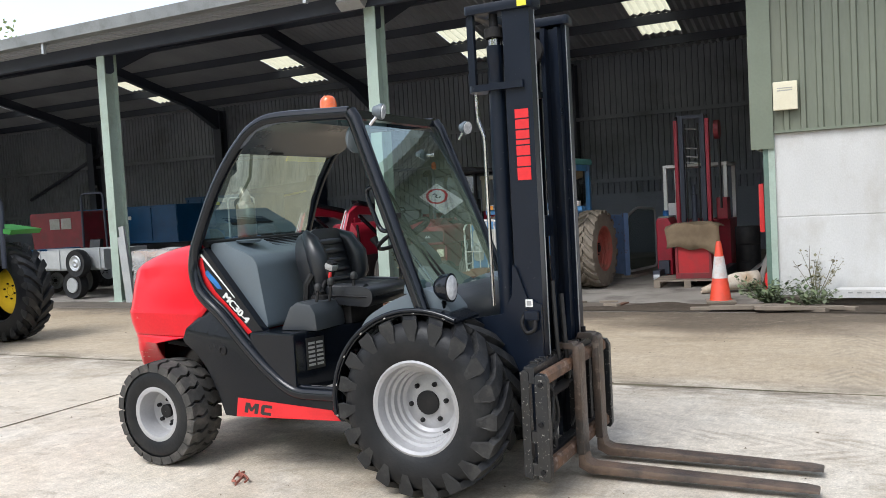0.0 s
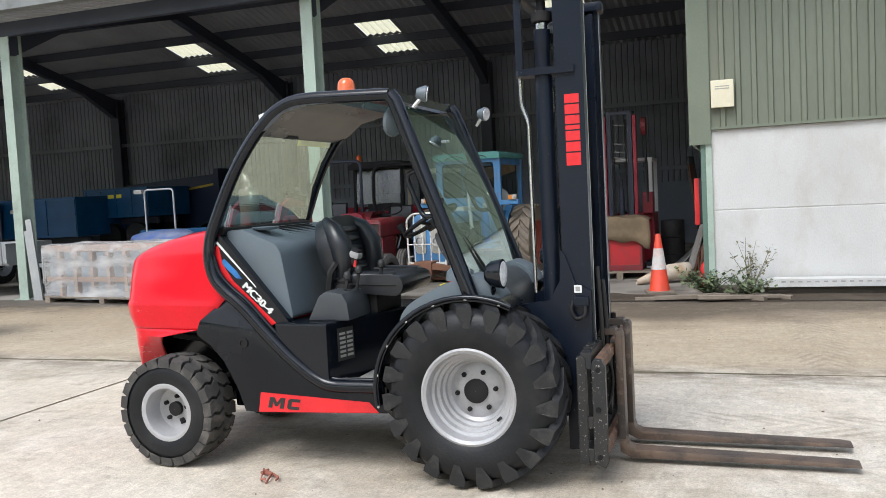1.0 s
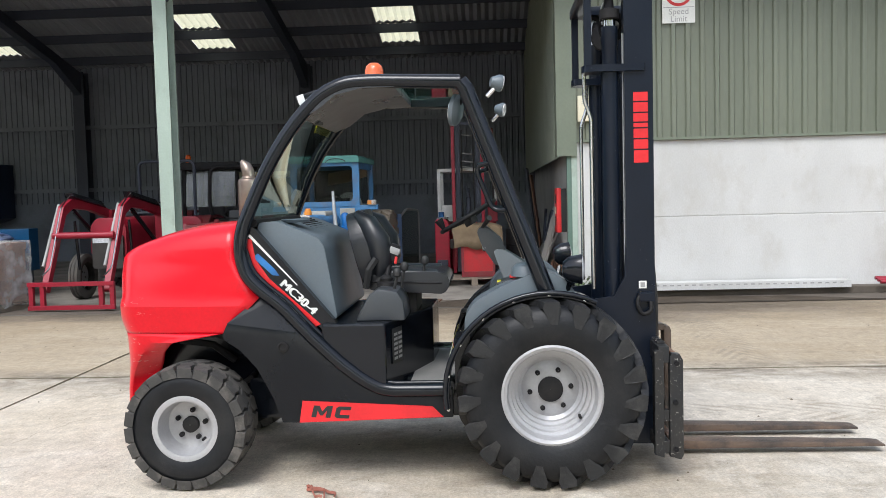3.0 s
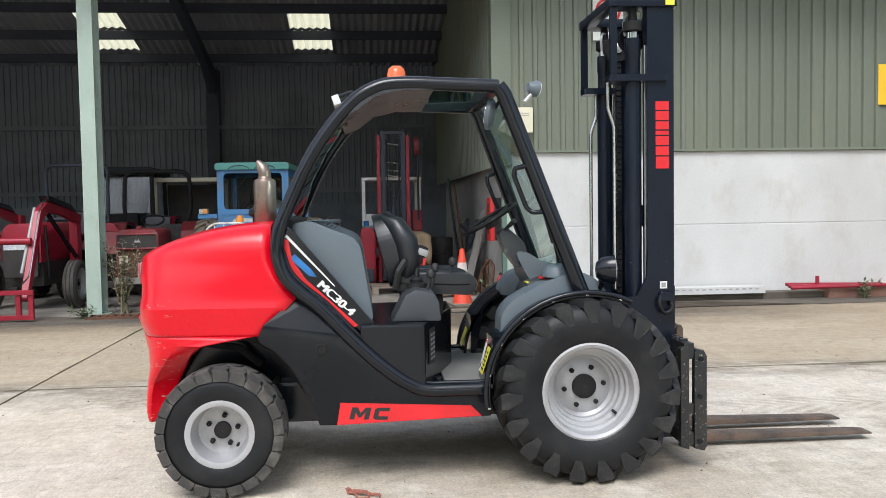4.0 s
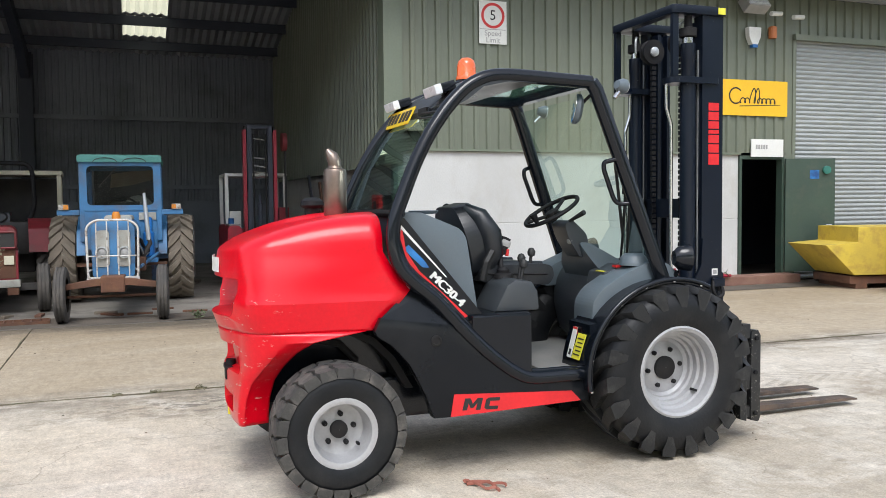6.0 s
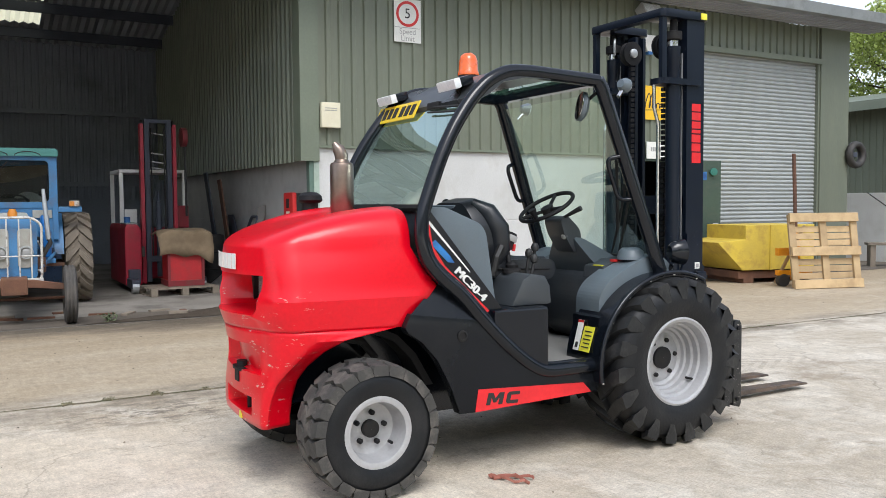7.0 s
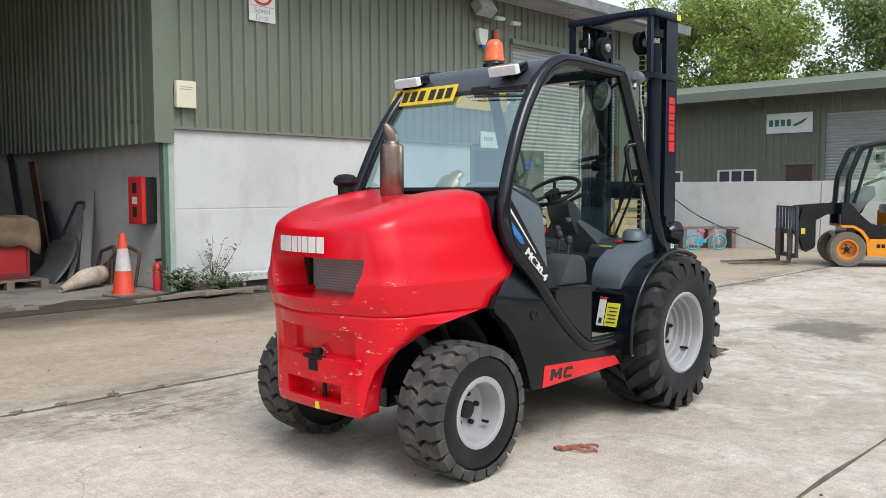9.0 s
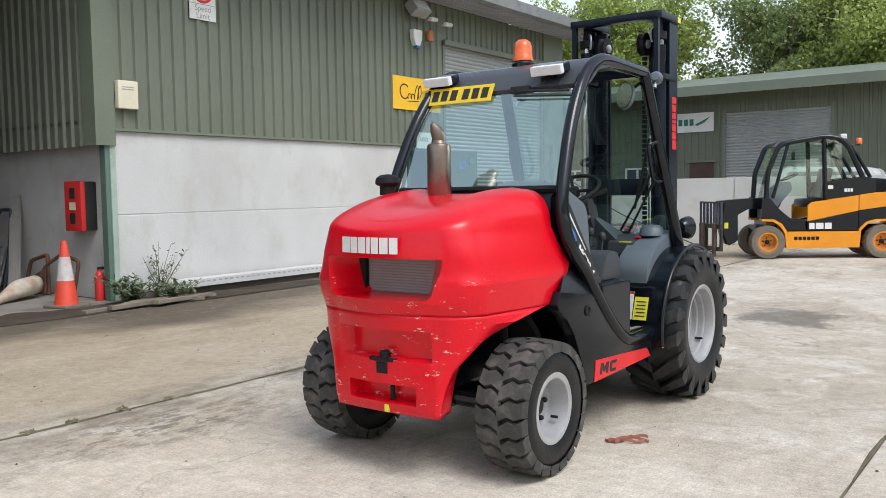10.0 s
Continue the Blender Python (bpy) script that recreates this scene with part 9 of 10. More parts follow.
def weed(name, m, h, spread, stems, leaves, size, material, label, seed):
    """Branching stems with many small leaves."""
    rr = random.Random(seed)
    t = thing(name, m, label, "weed")
    sb, lb = bmesh.new(), bmesh.new()
    for _ in range(stems):
        a, lean_ = rr.uniform(0, 6.28), rr.uniform(0.1, 1.0) * spread
        top = Vector((lean_ * math.cos(a), lean_ * math.sin(a), h * rr.uniform(0.5, 1.0)))
        mid = top * 0.5 + Vector((rr.uniform(-.04, .04), rr.uniform(-.04, .04), h * 0.08))
        root = Vector((rr.uniform(-.05, .05), rr.uniform(-.05, .05), 0))
        tube([root, mid, top], [0.006, 0.004, 0.002], 5, bm=sb)
        for _ in range(leaves):
            f = rr.uniform(0.15, 1.05)
            p = root.lerp(mid, f * 2) if f < 0.5 else mid.lerp(top, f * 2 - 1)
            d = Vector((rr.uniform(-1, 1), rr.uniform(-1, 1), rr.uniform(-0.5, 0.7))).normalized()
            s = size * rr.uniform(0.5, 1.2)
            side = d.cross(Vector((0, 0, 1))).normalized() * s * 0.35
            p = p + d * s * 0.3
            lb.faces.new([lb.verts.new(q) for q in (p, p + d * s * 0.5 + side, p + d * s, p + d * s * 0.5 - side)])
    tagged(part("stem", sb, material, t), kind="stuff")
    lo = part("leaves", lb, material, t)
    lo["kind"] = "stuff"
    return t


weed("weed_clump", pose(0.90, 6.60, 0), 0.36, 0.50, 34, 18, 0.075, LEAF, "low green weeds growing at the wall foot", 1)
weed("weed_clump", pose(1.35, 6.45, 0), 0.26, 0.45, 22, 14, 0.07, LEAF, "low green weeds spreading along the kerb", 2)
weed("tall_weed", pose(1.42, 6.75, 0), 0.78, 0.36, 14, 14, 0.055, LEAFDRY, "tall dry weed stalks against the concrete wall", 3)
weed("weed_clump", pose(6.05, 6.45, 0), 0.3, 0.2, 8, 10, 0.07, LEAF, "small green weed by the doorstep", 4)
weed("tall_weed", pose(-4.52, 6.95, 0), 1.15, 0.34, 22, 30, 0.055, LEAFDRY, "tall brown dying weed beside the shed post", 5)
weed("weed_clump", pose(-4.95, 6.55, 0), 0.16, 0.22, 14, 8, 0.06, LEAF, "small green weeds at the post base", 6)
weed("weed_clump", pose(-2.0, 6.2, 0), 0.1, 0.12, 8, 8, 0.05, LEAF, "tiny weeds in the slab edge", 7)
for k in range(4):
    weed("joint_grass", pose(-2.9 + 0.31 * k + 0.04 * math.sin(5 * k), 1.84 + 0.015 * math.sin(3 * k), 0), 0.014 + 0.008 * (k % 3), 0.030 + 0.012 * (k % 2), 7, 4, 0.018, LEAFDRY, "short grass tuft growing in the slab joint", 60 + k)["group"] = "grass tufts"
# clutter on the ground by the post
gr_ = thing("steel_grating", pose(-4.3, 6.5, 0.0, 0, 0, 4), "rusty steel grating lying on the ground", "grating")
for k in range(12):
    part("bar", cube(-0.55 + k * 0.1, -0.535 + k * 0.1, -0.15, 0.15, 0.0, 0.035), RUSTY, gr_)
for y in (-0.15, 0.13):
    part("bar", cube(-0.57, 0.57, y, y + 0.02, 0.0, 0.04), RUSTY, gr_)
for k in range(14):
    a = random.Random(50 + k)
    o = tagged(part("debris", cube(-0.1 - 0.1 * a.random(), 0.12, -0.04, 0.04, 0, 0.02 + 0.02 * a.random(), 0.005), OLDWOOD if k % 2 else RUSTY), "scrap of wood and rubble on the shed floor", "debris", "debris")
    o.matrix_basis = pose(-4.3 + a.uniform(-0.7, 3.4), 6.5 + a.uniform(0.0, 0.9), 0.0, 0, 0, a.uniform(0, 180))
# perforated white metal strip at the wall foot, red gate at the plinth
wr = thing("ramp_strip", pose(1.35, 6.70, 0.1), "white perforated metal loading ramp along the wall foot", "ramp")
part("plate", slant([(0.0, 0.0), (0.35, 0.10), (3.3, 0.10), (3.3, 0.0)], "y", -0.06, 0.22), PANEL, wr)
for k in range(28):
    part("hole", cube(0.45 + k * 0.1, 0.50 + k * 0.1, -0.064, -0.059, 0.058, 0.076), GREYP, wr)
rg_ = thing("red_gate_bars", pose(5.6, 6.66, 0.15), "red steel bars lying along the doorstep", "bars")
for k in range(3):
    part("bar", tube([(-0.6, -0.1 + 0.08 * k, 0.02 + 0.02 * k), (0.9, -0.08 + 0.08 * k, 0.03)], 0.025, 8), LRED, rg_)
part("post", tube([(-0.15, 0, 0.0), (-0.15, 0, 0.18)], 0.03, 8), LRED, rg_)
bk = thing("bucket", pose(8.55, 6.72, 0), "dark bucket standing by the open door", "bucket")
part("body", lathe([(0.001, 0), (0.12, 0), (0.16, 0.32), (0.15, 0.32), (0.11, 0.02), (0.001, 0.02)], "z", 20, caps=False), DKIRON, bk, smooth=40)

# ---- by the shutter ----
sk_ = thing("yellow_skip", pose(8.75, 5.75, 0, 0, 0, -12), "rust-streaked yellow tipping skip on a frame", "skip")
part("hopper", slant([(-1.25, 0.70), (-0.75, 0.22), (0.7, 0.22), (0.7, 0.98), (-0.7, 0.98), (-0.7, 0.74)], "y", -0.55, 0.55, bevel=0.01), SKIPY, sk_, "dented yellow hopper")
part("rib", cube(-0.22, -0.17, -0.57, -0.55, 0.22, 0.98), SKIPY, sk_)
part("frame", cube(-0.8, 0.7, -0.5, 0.5, 0.08, 0.2), RUSTY, sk_)
part("foot", cube(-0.7, -0.5, -0.5, 0.5, 0.0, 0.08), RUSTY, sk_)
part("foot", cube(0.45, 0.65, -0.5, 0.5, 0.0, 0.08), RUSTY, sk_)
pt_ = thing("yellow_jack", pose(8.35, 4.75, 0, 0, 0, -15), "yellow hydraulic jack frame with a rusty upright handle", "jack")
part("frame", cube(-0.35, 0.3, -0.12, -0.04, 0.18, 0.26), OYEL, pt_)
part("frame", cube(-0.35, 0.3, -0.12, -0.04, 0.5, 0.62), OYEL, pt_)
part("post", cube(-0.05, 0.05, -0.14, -0.02, 0.1, 0.9, 0.01), OYEL, pt_)
part("handle", tube([(0.0, -0.08, 0.85), (-0.04, -0.06, 2.15)], 0.032, 10), RUSTY, pt_, "rusty tube handle", smooth=50)
part("wheel", lathe([(0.001, -0.05), (0.1, -0.05), (0.1, 0.05), (0.001, 0.05)], "y", 18, (0.12, -0.1, 0.1), caps=False), DKIRON, pt_)
part("wheel", lathe([(0.001, -0.05), (0.1, -0.05), (0.1, 0.05), (0.001, 0.05)], "y", 18, (-0.25, -0.1, 0.1), caps=False), DKIRON, pt_)
pl_ = thing("leaning_pallet", pose(8.42, 4.12, 0.0, -9, 0, -17), "raw wooden pallet crate side propped upright", "pallet")
for z0, z1 in ((0.0, 0.14), (0.52, 0.66), (1.06, 1.20)):
    part("rail", cube(-0.62, 0.62, -0.05, 0.0, z0, z1, 0.004), WOOD, pl_)
for x in (-0.56, 0.0, 0.56):
    part("upright", cube(x - 0.06, x + 0.06, 0.0, 0.04, 0.02, 1.18, 0.004), WOOD, pl_)
for z in (0.16, 0.27, 0.38, 0.68, 0.79, 0.90):
    part("slat", cube(-0.5, 0.5, 0.04, 0.06, z, z + 0.095, 0.003), WOOD, pl_)
part("back_post", tube([(-0.3, 0.06, 1.0), (-0.3, 0.95, 0.16)], 0.03, 6), WOOD, pl_)
hr = thing("hose_reel", pose(13.0, 6.85, 2.35), "dark coiled hose on a bracket at the wall end", "hose reel")
part("coil", lathe([(0.22 + 0.07 * math.cos(a), 0.09 * math.sin(a)) for a in [2 * math.pi * k / 10 for k in range(11)]], "y", 28, caps=False), DKIRON, hr, smooth=60)
part("bracket", cube(-0.2, 0.0, -0.04, 0.2, -0.05, 0.05), STEEL_DK, hr)
bch = thing("bench", pose(13.75, 5.95, 0, 0, 0, -45), "weathered wooden pallet bench by the yard wall", "bench")
part("top", cube(-0.95, 0.95, -0.2, 0.2, 0.45, 0.5), OLDWOOD, bch)
for x in (-0.85, -0.3, 0.3, 0.85):
    part("leg", cube(x - 0.05, x + 0.05, -0.18, 0.18, 0.0, 0.45), OLDWOOD, bch)
bk_ = thing("child_bike", pose(13.3, 5.45, 0, 0, 0, -45) @ Matrix.Diagonal((0.82, 0.82, 0.82, 1)), "small pink and blue child's bicycle", "bicycle")
CYAN = mat("cyan_plastic", (0.03, 0.45, 0.62), 0.45)
PINK = mat("pink_paint", (0.75, 0.15, 0.35), 0.4)
for x in (-0.36, 0.36):
    part("wheel", lathe([(0.20 + 0.022 * math.cos(a), 0.022 * math.sin(a)) for a in [2 * math.pi * k / 8 for k in range(9)]], "y", 28, (x, 0, 0.215), caps=False), CYAN, bk_, smooth=60)
    for k in range(5):
        a = math.pi * k / 5
        part("spoke", tube([(x - 0.19 * math.cos(a), 0, 0.215 - 0.19 * math.sin(a)), (x + 0.19 * math.cos(a), 0, 0.215 + 0.19 * math.sin(a))], 0.004, 4), WHITE, bk_)
part("frame", tube([(-0.36, 0, 0.215), (-0.05, 0, 0.25), (0.22, 0, 0.52), (0.25, 0, 0.62)], 0.018, 8), PINK, bk_, smooth=50)
part("fork", tube([(0.25, 0, 0.62), (0.36, 0, 0.215)], 0.016, 8), WHITE, bk_)
part("handlebar", tube([(0.22, -0.2, 0.70), (0.25, 0, 0.64), (0.22, 0.2, 0.70)], 0.012, 8), CYAN, bk_)
part("seat_post", tube([(-0.05, 0, 0.25), (-0.14, 0, 0.5)], 0.014, 8), PINK, bk_)
part("saddle", cube(-0.24, -0.05, -0.06, 0.06, 0.5, 0.55, 0.015), PINK, bk_)
part("chain_guard", cube(-0.32, 0.0, -0.03, -0.02, 0.2, 0.3, 0.01), CYAN, bk_)
tagged(part("cable", tube(rounded([(14.55, 7.6, 1.56), (14.35, 7.0, 1.25), (14.1, 6.1, 0.75), (13.7, 5.0, 0.40), (13.2, 4.0, 0.15), (12.7, 3.4, 0.02), (12.0, 3.0, 0.012)], 0.4, 4, closed=False), 0.013, 8), DKIRON, smooth=50), "black hose slung from the wall to the ground", "hose")

# ---- yellow and black compact telescopic forklift ----
jt = thing("yellow_forklift", pose(11.9, 0.92, 0, 0, 0, 121), "orange-yellow and black forklift parked by the yard wall", "forklift")
for s in (-1, 1):
    for x in (1.09, -0.95):
        w_ = wheel(x, s * 0.42, s, 0.31, 0.24, 0.165, 5, "wheel", 18, False, 3, jt, ORIM, OLDRUBBER, "orange wheel rim", 0.012)
    ch_ = part("side_beam", slant(rounded([(0.74, 0.19), (0.73, 0.50), (-0.54, 0.50), (-0.53, 0.20)], 0.02), "y", s * 0.30, s * 0.50, bevel=0.01), OYEL, jt, "orange-yellow side beam")
    part("front_arch", slant([(1.20, 0.70), (1.0, 0.69), (0.88, 0.61), (0.79, 0.48), (0.76, 0.2), (0.72, 0.2), (0.74, 0.50), (0.84, 0.65), (0.98, 0.73), (1.20, 0.74)], "y", s * 0.28, s * 0.505), OYEL, jt)
    part("rear_arch", slant([(-0.54, 0.20), (-0.57, 0.52), (-0.68, 0.63), (-0.85, 0.68), (-1.25, 0.68), (-1.38, 0.5), (-1.42, 0.5), (-1.28, 0.72), (-0.84, 0.72), (-0.65, 0.67), (-0.53, 0.54), (-0.50, 0.20)], "y", s * 0.28, s * 0.505), OYEL, jt)
    part("side_panel", slant([(0.38, 0.69), (0.38, 0.98), (0.31, 1.04), (-0.52, 1.16), (-0.52, 0.875)], "y", s * 0.44, s * 0.495, bevel=0.008), OYEL, jt, "orange-yellow door panel")
    part("rear_panel", slant([(-0.53, 0.88), (-0.53, 1.165), (-0.82, 1.205), (-1.40, 1.23), (-1.40, 1.0)], "y", s * 0.44, s * 0.495, bevel=0.008), OYEL, jt)
    part("lower_panel", slant([(0.38, 0.52), (0.38, 0.68), (-0.52, 0.865), (-0.52, 0.52)], "y", s * 0.44, s * 0.492, bevel=0.006), FBLACK, jt, "black door panel")
    part("flank", slant([(-0.53, 0.55), (-0.53, 0.87), (-1.40, 0.99), (-1.40, 0.72), (-0.85, 0.73), (-0.66, 0.68)], "y", s * 0.44, s * 0.492, bevel=0.006), FBLACK, jt)
    part("quarter_panel", slant([(0.07, 1.085), (0.07, 1.40), (-0.42, 1.48), (-0.62, 1.50), (-0.82, 1.46), (-0.82, 1.21)], "y", s * 0.42, s * 0.475, bevel=0.006), FBLACK, jt)
    part("nose_panel", slant([(1.20, 0.72), (1.20, 1.14), (1.04, 1.12), (0.90, 0.94), (0.69, 0.75), (0.43, 0.735), (0.40, 0.52), (0.74, 0.52), (0.84, 0.66), (0.98, 0.74)], "y", s * 0.40, s * 0.475, bevel=0.008), FBLACK, jt)
    part("cab_frame", tube(rounded([(1.12, s * 0.45, 1.12), (1.09, s * 0.45, 1.6), (0.90, s * 0.45, 2.10), (0.66, s * 0.45, 2.16), (0.08, s * 0.45, 2.25), (-0.20, s * 0.45, 2.20), (-0.34, s * 0.45, 2.05), (-0.60, s * 0.45, 1.48)], 0.1, 4, closed=False), 0.048, 8), FBLACK, jt, "black cab frame", smooth=50)
    part("door_post", tube([(1.0, s * 0.46, 1.12), (0.74, s * 0.46, 2.10)], 0.032, 8), FBLACK, jt, smooth=50)
    part("cab_post", tube([(0.10, s * 0.46, 2.2), (0.06, s * 0.46, 1.08)], 0.042, 8), FBLACK, jt, smooth=50)
    part("rear_bar", tube([(-0.28, s * 0.38, 2.2), (-0.52, s * 0.38, 1.9), (-0.76, s * 0.38, 1.48)], 0.035, 8), FBLACK, jt, smooth=50)
    gl_ = part("side_window", slant([(1.0, 1.16), (0.74, 2.10), (0.12, 2.18), (0.08, 1.12), (0.5, 1.16)], "y", s * 0.448, s * 0.452), FARGLASS, jt)
    gl_.visible_shadow = False
    gl_ = part("quarter_window", slant([(0.04, 1.42), (0.06, 2.19), (-0.14, 2.17), (-0.28, 2.0), (-0.48, 1.50)], "y", s * 0.448, s * 0.452), FARGLASS, jt)
    gl_.visible_shadow = False
part("chassis", cube(-1.38, 1.25, -0.28, 0.28, 0.22, 0.62, 0.02), FBLACK, jt)
part("engine_cover", slant(rounded([(-1.42, 0.70), (-1.45, 1.25), (-1.32, 1.42), (-0.82, 1.47), (-0.60, 1.46), (-0.56, 0.70)], 0.05), "y", -0.43, 0.43, bevel=0.03), FBLACK, jt, "black engine cover", smooth=40)
part("cab_floor", cube(-0.56, 1.1, -0.42, 0.42, 0.62, 0.70), FBLACK, jt)
bars(3, 0.42, 0.115, WHITE, jt, lambda a, u: (0.35 - a, 0.497, 0.545 + u), "maker_mark", gap=0.16, heights=(0.8, 1.1, 1.0))
bars(3, 0.16, 0.06, WHITE, jt, lambda a, u: (-0.27 - a, 0.477, 1.225 + u), "model_mark", gap=0.22)
bars(6, 0.46, 0.062, FBLACK, jt, lambda a, u: (0.62 - a, 0.503, 0.345 + u), "model_mark", gap=0.2)
part("white_label", cube(-0.07, 0.02, 0.475, 0.478, 1.28, 1.35), WHITE, jt)
part("cab_roof", slant(rounded([(0.88, 2.09), (0.66, 2.20), (0.08, 2.28), (-0.20, 2.24), (-0.32, 2.12), (-0.18, 2.18), (0.08, 2.22), (0.66, 2.14)], 0.03), "y", -0.45, 0.45), FBLACK, jt)
gl_ = part("windscreen", slant([(1.12, 1.14), (1.09, 1.6), (0.90, 2.08), (0.89, 2.08), (1.08, 1.6), (1.11, 1.14)], "y", -0.42, 0.42), FARGLASS, jt)
gl_.visible_shadow = False
part("dash", slant(rounded([(1.08, 0.7), (1.08, 1.12), (0.80, 1.36), (0.64, 1.44), (0.60, 1.27), (0.86, 0.98), (0.9, 0.7)], 0.04), "y", -0.30, 0.30, bevel=0.02), FGREY, jt, smooth=40)
part("steering_wheel", lathe([(0.17 + 0.014 * math.cos(a), 0.014 * math.sin(a)) for a in [2 * math.pi * k / 8 for k in range(9)]], "z", 24, caps=False), HUB, jt, smooth=60).matrix_basis = pose(0.58, 0.0, 1.51, 0, 24, 0)
part("seat", slant(rounded([(0.42, 0.95), (-0.02, 0.95), (-0.16, 1.66), (-0.04, 1.68), (0.08, 1.12), (0.42, 1.10)], 0.05), "y", -0.22, 0.22, bevel=0.03), VINYL, jt, smooth=40)
part("lever", tube([(0.30, 0.3, 1.1), (0.27, 0.3, 1.34)], 0.018, 6), BLACKP, jt)
part("mirror", cube(0.60, 0.66, 0.40, 0.44, 1.82, 1.98, 0.015), FBLACK, jt)
part("beacon", lathe([(0.055, 2.10), (0.055, 2.18), (0.035, 2.21), (0.001, 2.21)], "z", 14, (-0.55, 0.38, 0), caps=False), AMBER, jt, smooth=40)
part("beacon_stalk", tube([(-0.25, 0.36, 2.15), (-0.45, 0.38, 2.07), (-0.55, 0.38, 2.08), (-0.55, 0.38, 2.11)], 0.018, 6), STEEL_DK, jt)
part("work_lamp", cube(-0.33, -0.22, 0.30, 0.40, 2.19, 2.29, 0.02), LENS, jt)
part("boom", slant(rounded([(0.7, 1.14), (1.45, 1.12), (1.92, 1.08), (1.90, 0.62), (1.78, 0.24), (1.62, 0.30), (1.60, 0.78), (1.36, 0.92), (0.8, 0.92)], 0.05), "y", -0.14, 0.14, bevel=0.01), FBLACK, jt, "black telescopic boom")
part("boom_plate", slant(rounded([(1.56, 0.98), (1.80, 1.05), (1.88, 0.62), (1.74, 0.22), (1.56, 0.32)], 0.05), "y", 0.15, 0.20, bevel=0.008), FBLACK, jt)
part("label", cube(1.74, 1.81, 0.20, 0.204, 0.56, 0.67), STICKY, jt)
swing = pose(2.02, 0, 0, 0, 0, 12)
for z0, z1 in ((0.56, 0.64), (0.14, 0.22)):
    part("carriage_bar", cube(-0.03, 0.03, -0.48, 0.48, z0, z1, 0.005, m=swing), CARR, jt)
for y in (-0.46, -0.2, 0.2, 0.46):
    part("carriage_upright", cube(-0.02, 0.02, y - 0.035, y + 0.035, 0.22, 0.56, m=swing), CARR, jt)
for k in range(7):
    y = -0.46 + k * 0.92 / 6
    part("guard_bar", cube(-0.02, 0.02, y - 0.016, y + 0.016, 0.64, 1.04, m=swing), STEEL_DK, jt)
part("guard_rail", cube(-0.02, 0.02, -0.48, 0.48, 1.04, 1.07, m=swing), STEEL_DK, jt, "black load guard rail")
part("tilt_cylinder", tube([(1.60, 0.06, 0.86), (1.98, 0.04, 0.60)], 0.04, 10), CHROME, jt, smooth=50)
for y in (-0.25, 0.25):
    fk = slant([(0.03, 0.66), (0.07, 0.66), (0.07, 0.08), (1.12, 0.04), (1.12, 0.02), (0.05, 0.03), (0.03, 0.05)], "y", y - 0.05, y + 0.05)
    fk.transform(swing)
    part("fork", fk, RUST, jt)

# white car parked beyond the low yard wall
CARW = mat("white_car_paint", (0.75, 0.76, 0.76), 0.25, 0, (0.72, 0.73, 0.73), 3.0, 60.0, 0.0, coat=0.5)
wc = thing("white_car", pose(17.6, 1.95, 0, 0, 0, 90), "white car parked beyond the low yard wall", "car")
part("body", slant(rounded([(-1.75, 0.3), (-1.85, 0.9), (-1.6, 1.0), (-0.95, 1.12), (1.25, 1.18), (1.85, 1.05), (1.9, 0.4), (1.85, 0.28)], 0.12, 5), "y", -0.82, 0.82, bevel=0.06), CARW, wc, "white body", smooth=40)
part("cabin", slant(rounded([(-1.35, 1.1), (-1.05, 1.76), (0.95, 1.82), (1.35, 1.15)], 0.15, 5), "y", -0.66, 0.66, bevel=0.05), CARW, wc, smooth=40)
for s in (-1, 1):
    part("side_window", slant([(-1.12, 1.2), (-0.92, 1.66), (0.85, 1.70), (1.1, 1.22)], "y", s * 0.655, s * 0.668), WINGLASS, wc)
    for x in (-1.2, 1.2):
        part("wheel", lathe([(0.001, -0.1), (0.2, -0.1), (0.31, -0.09), (0.31, 0.09), (0.2, 0.1), (0.001, 0.1)], "y", 24, (x, s * 0.74, 0.31), caps=False), RUBBER, wc, smooth=40)

# ---- the rag on the concrete ----
rgm = mat("rust_red_rag", (0.30, 0.10, 0.07), 0.9, 0, (0.36, 0.15, 0.11), 8.0, 120, 0.3)
rgs = thing("rope_scrap", pose(-1.17, -1.08, 0, 0, 0, -48), "loose scrap of rust-red strap lying on the concrete", "strap")
pts = [(0.10 * math.cos(a) * (1 + 0.2 * math.sin(3 * a)), 0.032 * math.sin(a) + 0.02 * math.sin(2 * a), 0.008 + 0.012 * abs(math.sin(2.5 * a))) for a in [0.3 + 5.6 * k / 24 for k in range(25)]]
part("strap", tube(pts, 0.008, 6, flat=0.5), rgm, rgs, smooth=60)
part("strap_end", tube([(0.10, -0.03, 0.006), (0.02, 0.02, 0.025), (-0.08, -0.02, 0.01), (-0.12, 0.03, 0.006)], 0.009, 6, flat=0.5), rgm, rgs, smooth=60)

# ---- trees beyond the far workshop ----
TREELEAF = mat("tree_leaf", (0.32, 0.40, 0.105), 0.6, 0, (0.40, 0.46, 0.14), 0.25, 8.0, 0.0, rand=0.35, island=True)
TREELEAF2 = mat("dark_tree_leaf", (0.22, 0.285, 0.105), 0.6, 0, (0.27, 0.33, 0.13), 0.25, 8.0, 0.0, rand=0.35, island=True)
leafy(TREELEAF)
leafy(TREELEAF2)
BARK = mat("tree_bark", (0.10, 0.08, 0.06), 0.9, 0, (0.07, 0.055, 0.04), 3.0, 30.0, 0.5)


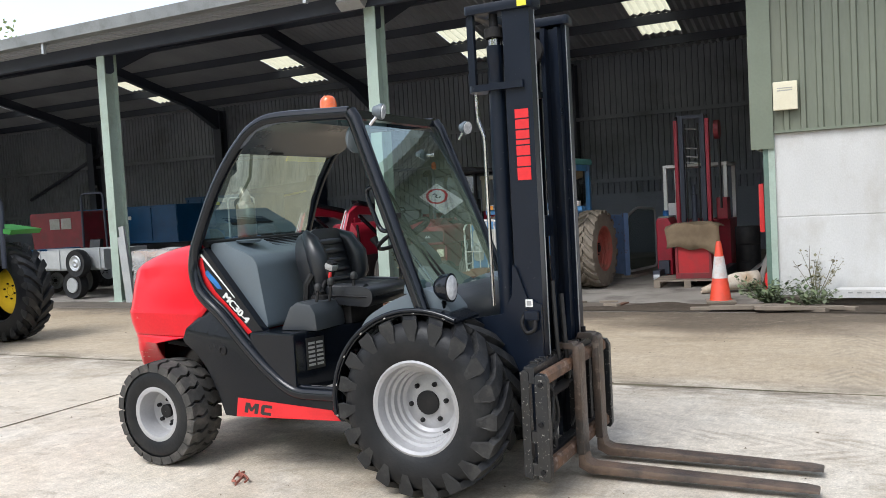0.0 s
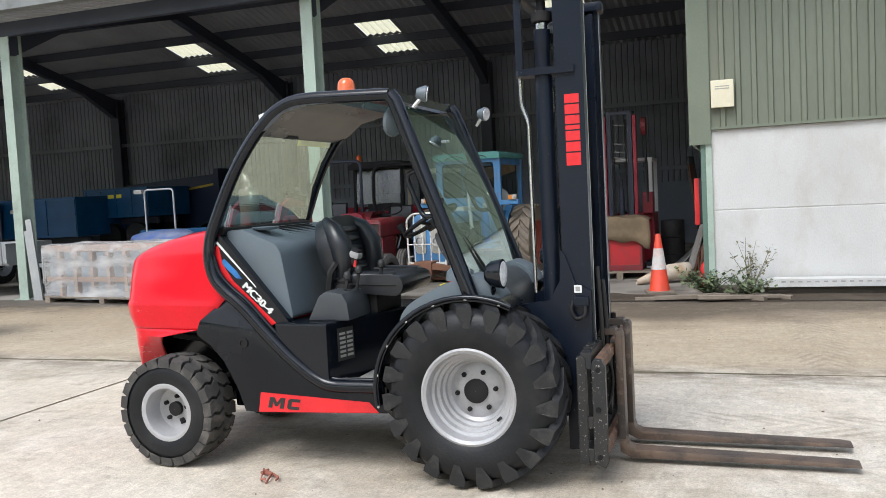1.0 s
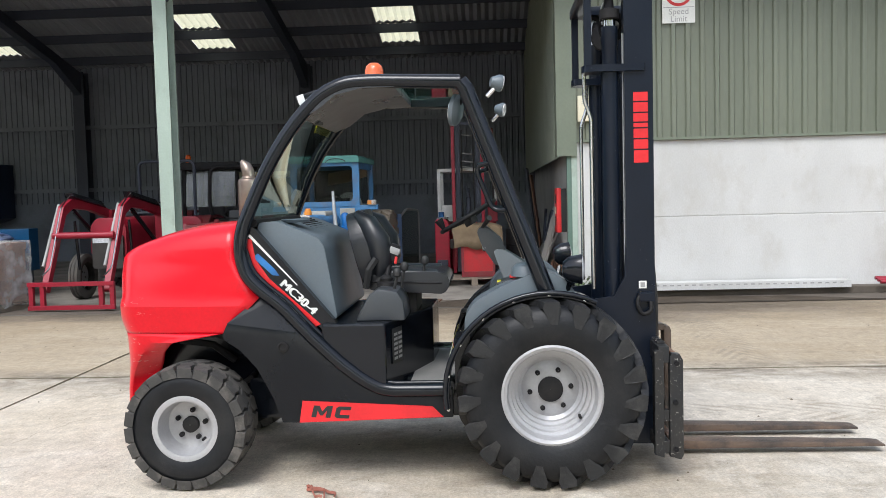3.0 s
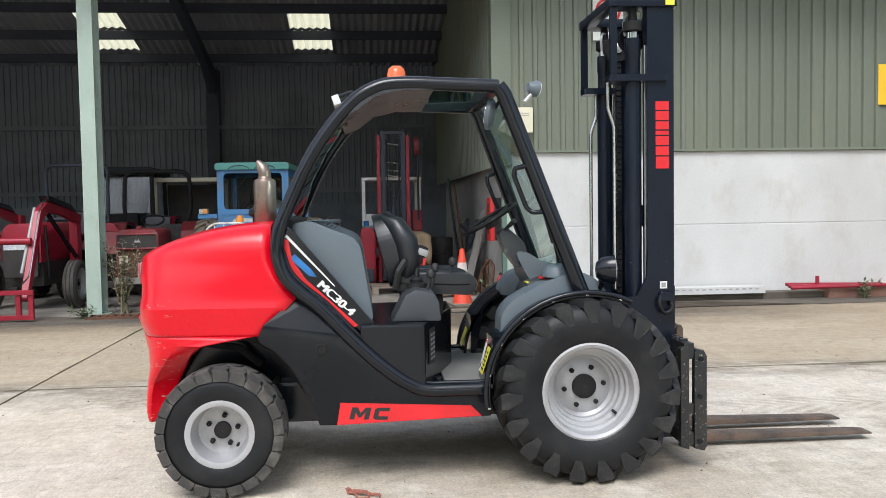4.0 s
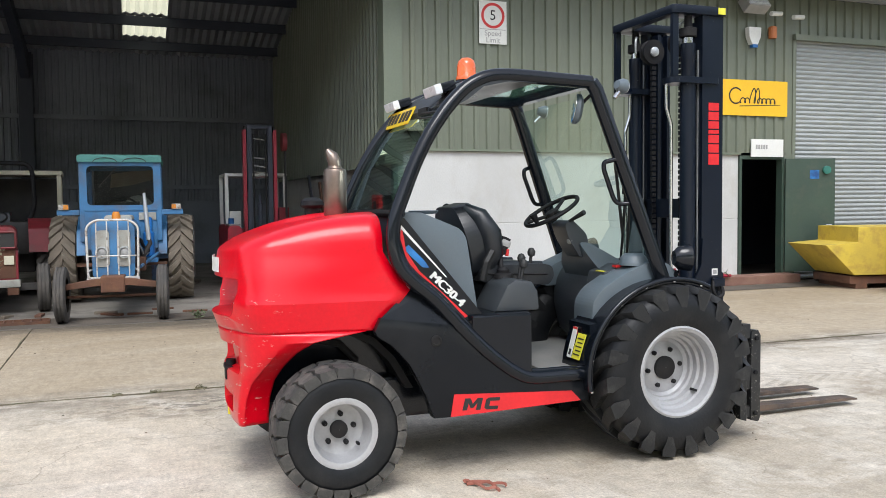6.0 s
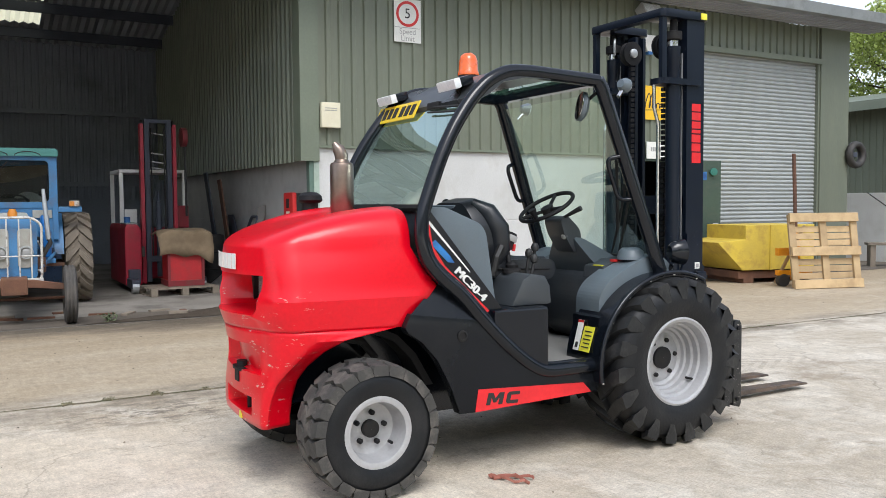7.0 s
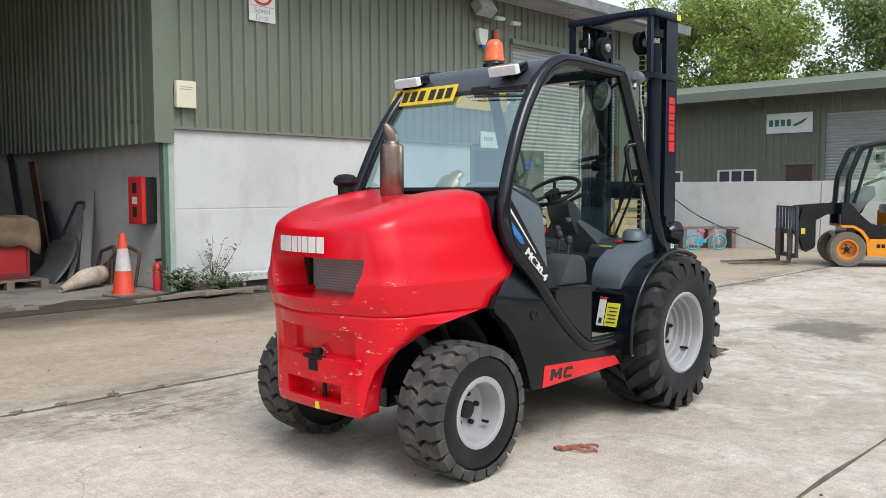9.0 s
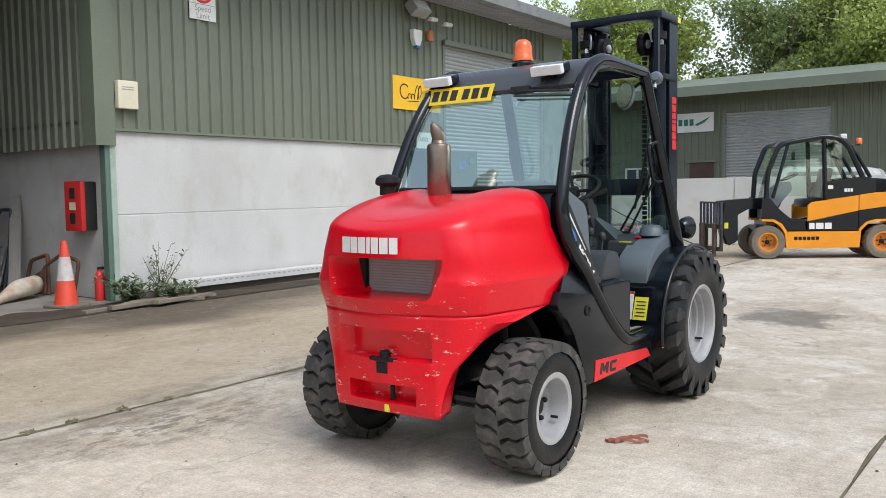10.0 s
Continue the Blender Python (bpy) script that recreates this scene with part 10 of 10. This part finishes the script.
def tree(m, h, spread, seed, material, leaves=36000, size=0.23):
    rr = random.Random(seed)
    t = thing("tree", m, "leafy green tree at the edge of the yard", "tree", "trees")
    tb = bmesh.new()
    tips = []
    tube([(0, 0, 0), (0.1, 0.05, h * 0.3), (0.0, 0.1, h * 0.6), (0.1, 0, h * 0.9)], [0.24, 0.19, 0.12, 0.03], 8, bm=tb)
    for k in range(26):
        z0 = h * rr.uniform(0.22, 0.82)
        a = rr.uniform(0, 6.28)
        ln = spread * rr.uniform(0.45, 1.0) * (1.15 - 0.55 * z0 / h)
        e = Vector((math.cos(a) * ln, math.sin(a) * ln, z0 + ln * rr.uniform(0.2, 0.75)))
        mid = Vector((math.cos(a) * ln * 0.5, math.sin(a) * ln * 0.5, z0 + ln * 0.18))
        tube([(0, 0, z0), mid, e], [0.07, 0.05, 0.012], 5, bm=tb)
        tips.append((e, ln * 0.36 + 0.3))
        tips.append((mid + Vector((rr.uniform(-.5, .5), rr.uniform(-.5, .5), 0.4)), ln * 0.3 + 0.25))
        for _ in range(2):
            e2 = e + Vector((rr.uniform(-1, 1), rr.uniform(-1, 1), rr.uniform(-0.3, 0.9))) * spread * 0.3
            tube([mid, e2], [0.03, 0.008], 4, bm=tb)
            tips.append((e2, spread * rr.uniform(0.14, 0.26)))
    tips.append((Vector((0.1, 0, h * 0.95)), spread * 0.28))
    part("trunk", tb, BARK, t, smooth=60)
    nr = np.random.RandomState(seed)
    c = np.array([list(p) for p, _ in tips])
    r = np.array([q for _, q in tips])
    w = r ** 2 / (r ** 2).sum()
    idx = nr.choice(len(tips), leaves, p=w)
    d = nr.normal(size=(leaves, 3))
    d /= np.linalg.norm(d, axis=1, keepdims=True)
    pos = c[idx] + d * (r[idx] * nr.uniform(0.35, 1.08, leaves) ** 0.6)[:, None] * np.array([1, 1, 0.8])
    u = nr.normal(size=(leaves, 3))
    u /= np.linalg.norm(u, axis=1, keepdims=True)
    v = np.cross(u, nr.normal(size=(leaves, 3)))
    v /= np.linalg.norm(v, axis=1, keepdims=True)
    s = size * nr.uniform(0.5, 1.2, leaves)[:, None]
    quad = np.stack([pos - u * s * 0.5, pos + v * s * 0.3, pos + u * s * 0.5, pos - v * s * 0.3], 1).reshape(-1, 3)
    me = bpy.data.meshes.new("crown")
    me.from_pydata(quad.tolist(), [], np.arange(leaves * 4).reshape(-1, 4).tolist())
    me.materials.append(material)
    o = new("crown", me)
    o.parent = t
    o["kind"] = "stuff"


for k, (x, y, h, sp_) in enumerate(((38, 30, 11.0, 4.0), (40, 23, 12.5, 4.6), (39, 15.5, 12.0, 4.4), (41, 9, 11.5, 4.5), (39, 3, 12.2, 4.5), (41, -3.5, 11.2, 4.2), (40, -10, 12.0, 4.5), (43, 19, 12.5, 4.5), (44, 6, 12.2, 4.6), (44, -7, 12, 4.6), (38, 36, 11.5, 4.4))):
    tree(pose(x, y, 0, 0, 0, 40 * k), h, sp_, 100 + k, TREELEAF if k % 3 else TREELEAF2)
tree(pose(-34, 22, 0), 11, 4.0, 131, TREELEAF2, 5000, 0.35)
# trees round the open side of the yard
for k, (x, y, h, sp_) in enumerate(((-26, -20, 10, 4.2), (-18, -24, 11, 4.6), (-9, -25, 10.5, 4.4), (-1, -26, 11.5, 4.8), (8, -25, 10.5, 4.4), (17, -24, 11, 4.6), (-32, -10, 10.5, 4.4), (27, -22, 11, 4.6))):
    tree(pose(x, y, 0, 0, 0, 55 * k), h, sp_, 200 + k, TREELEAF if k % 2 else TREELEAF2, 6000, 0.6)
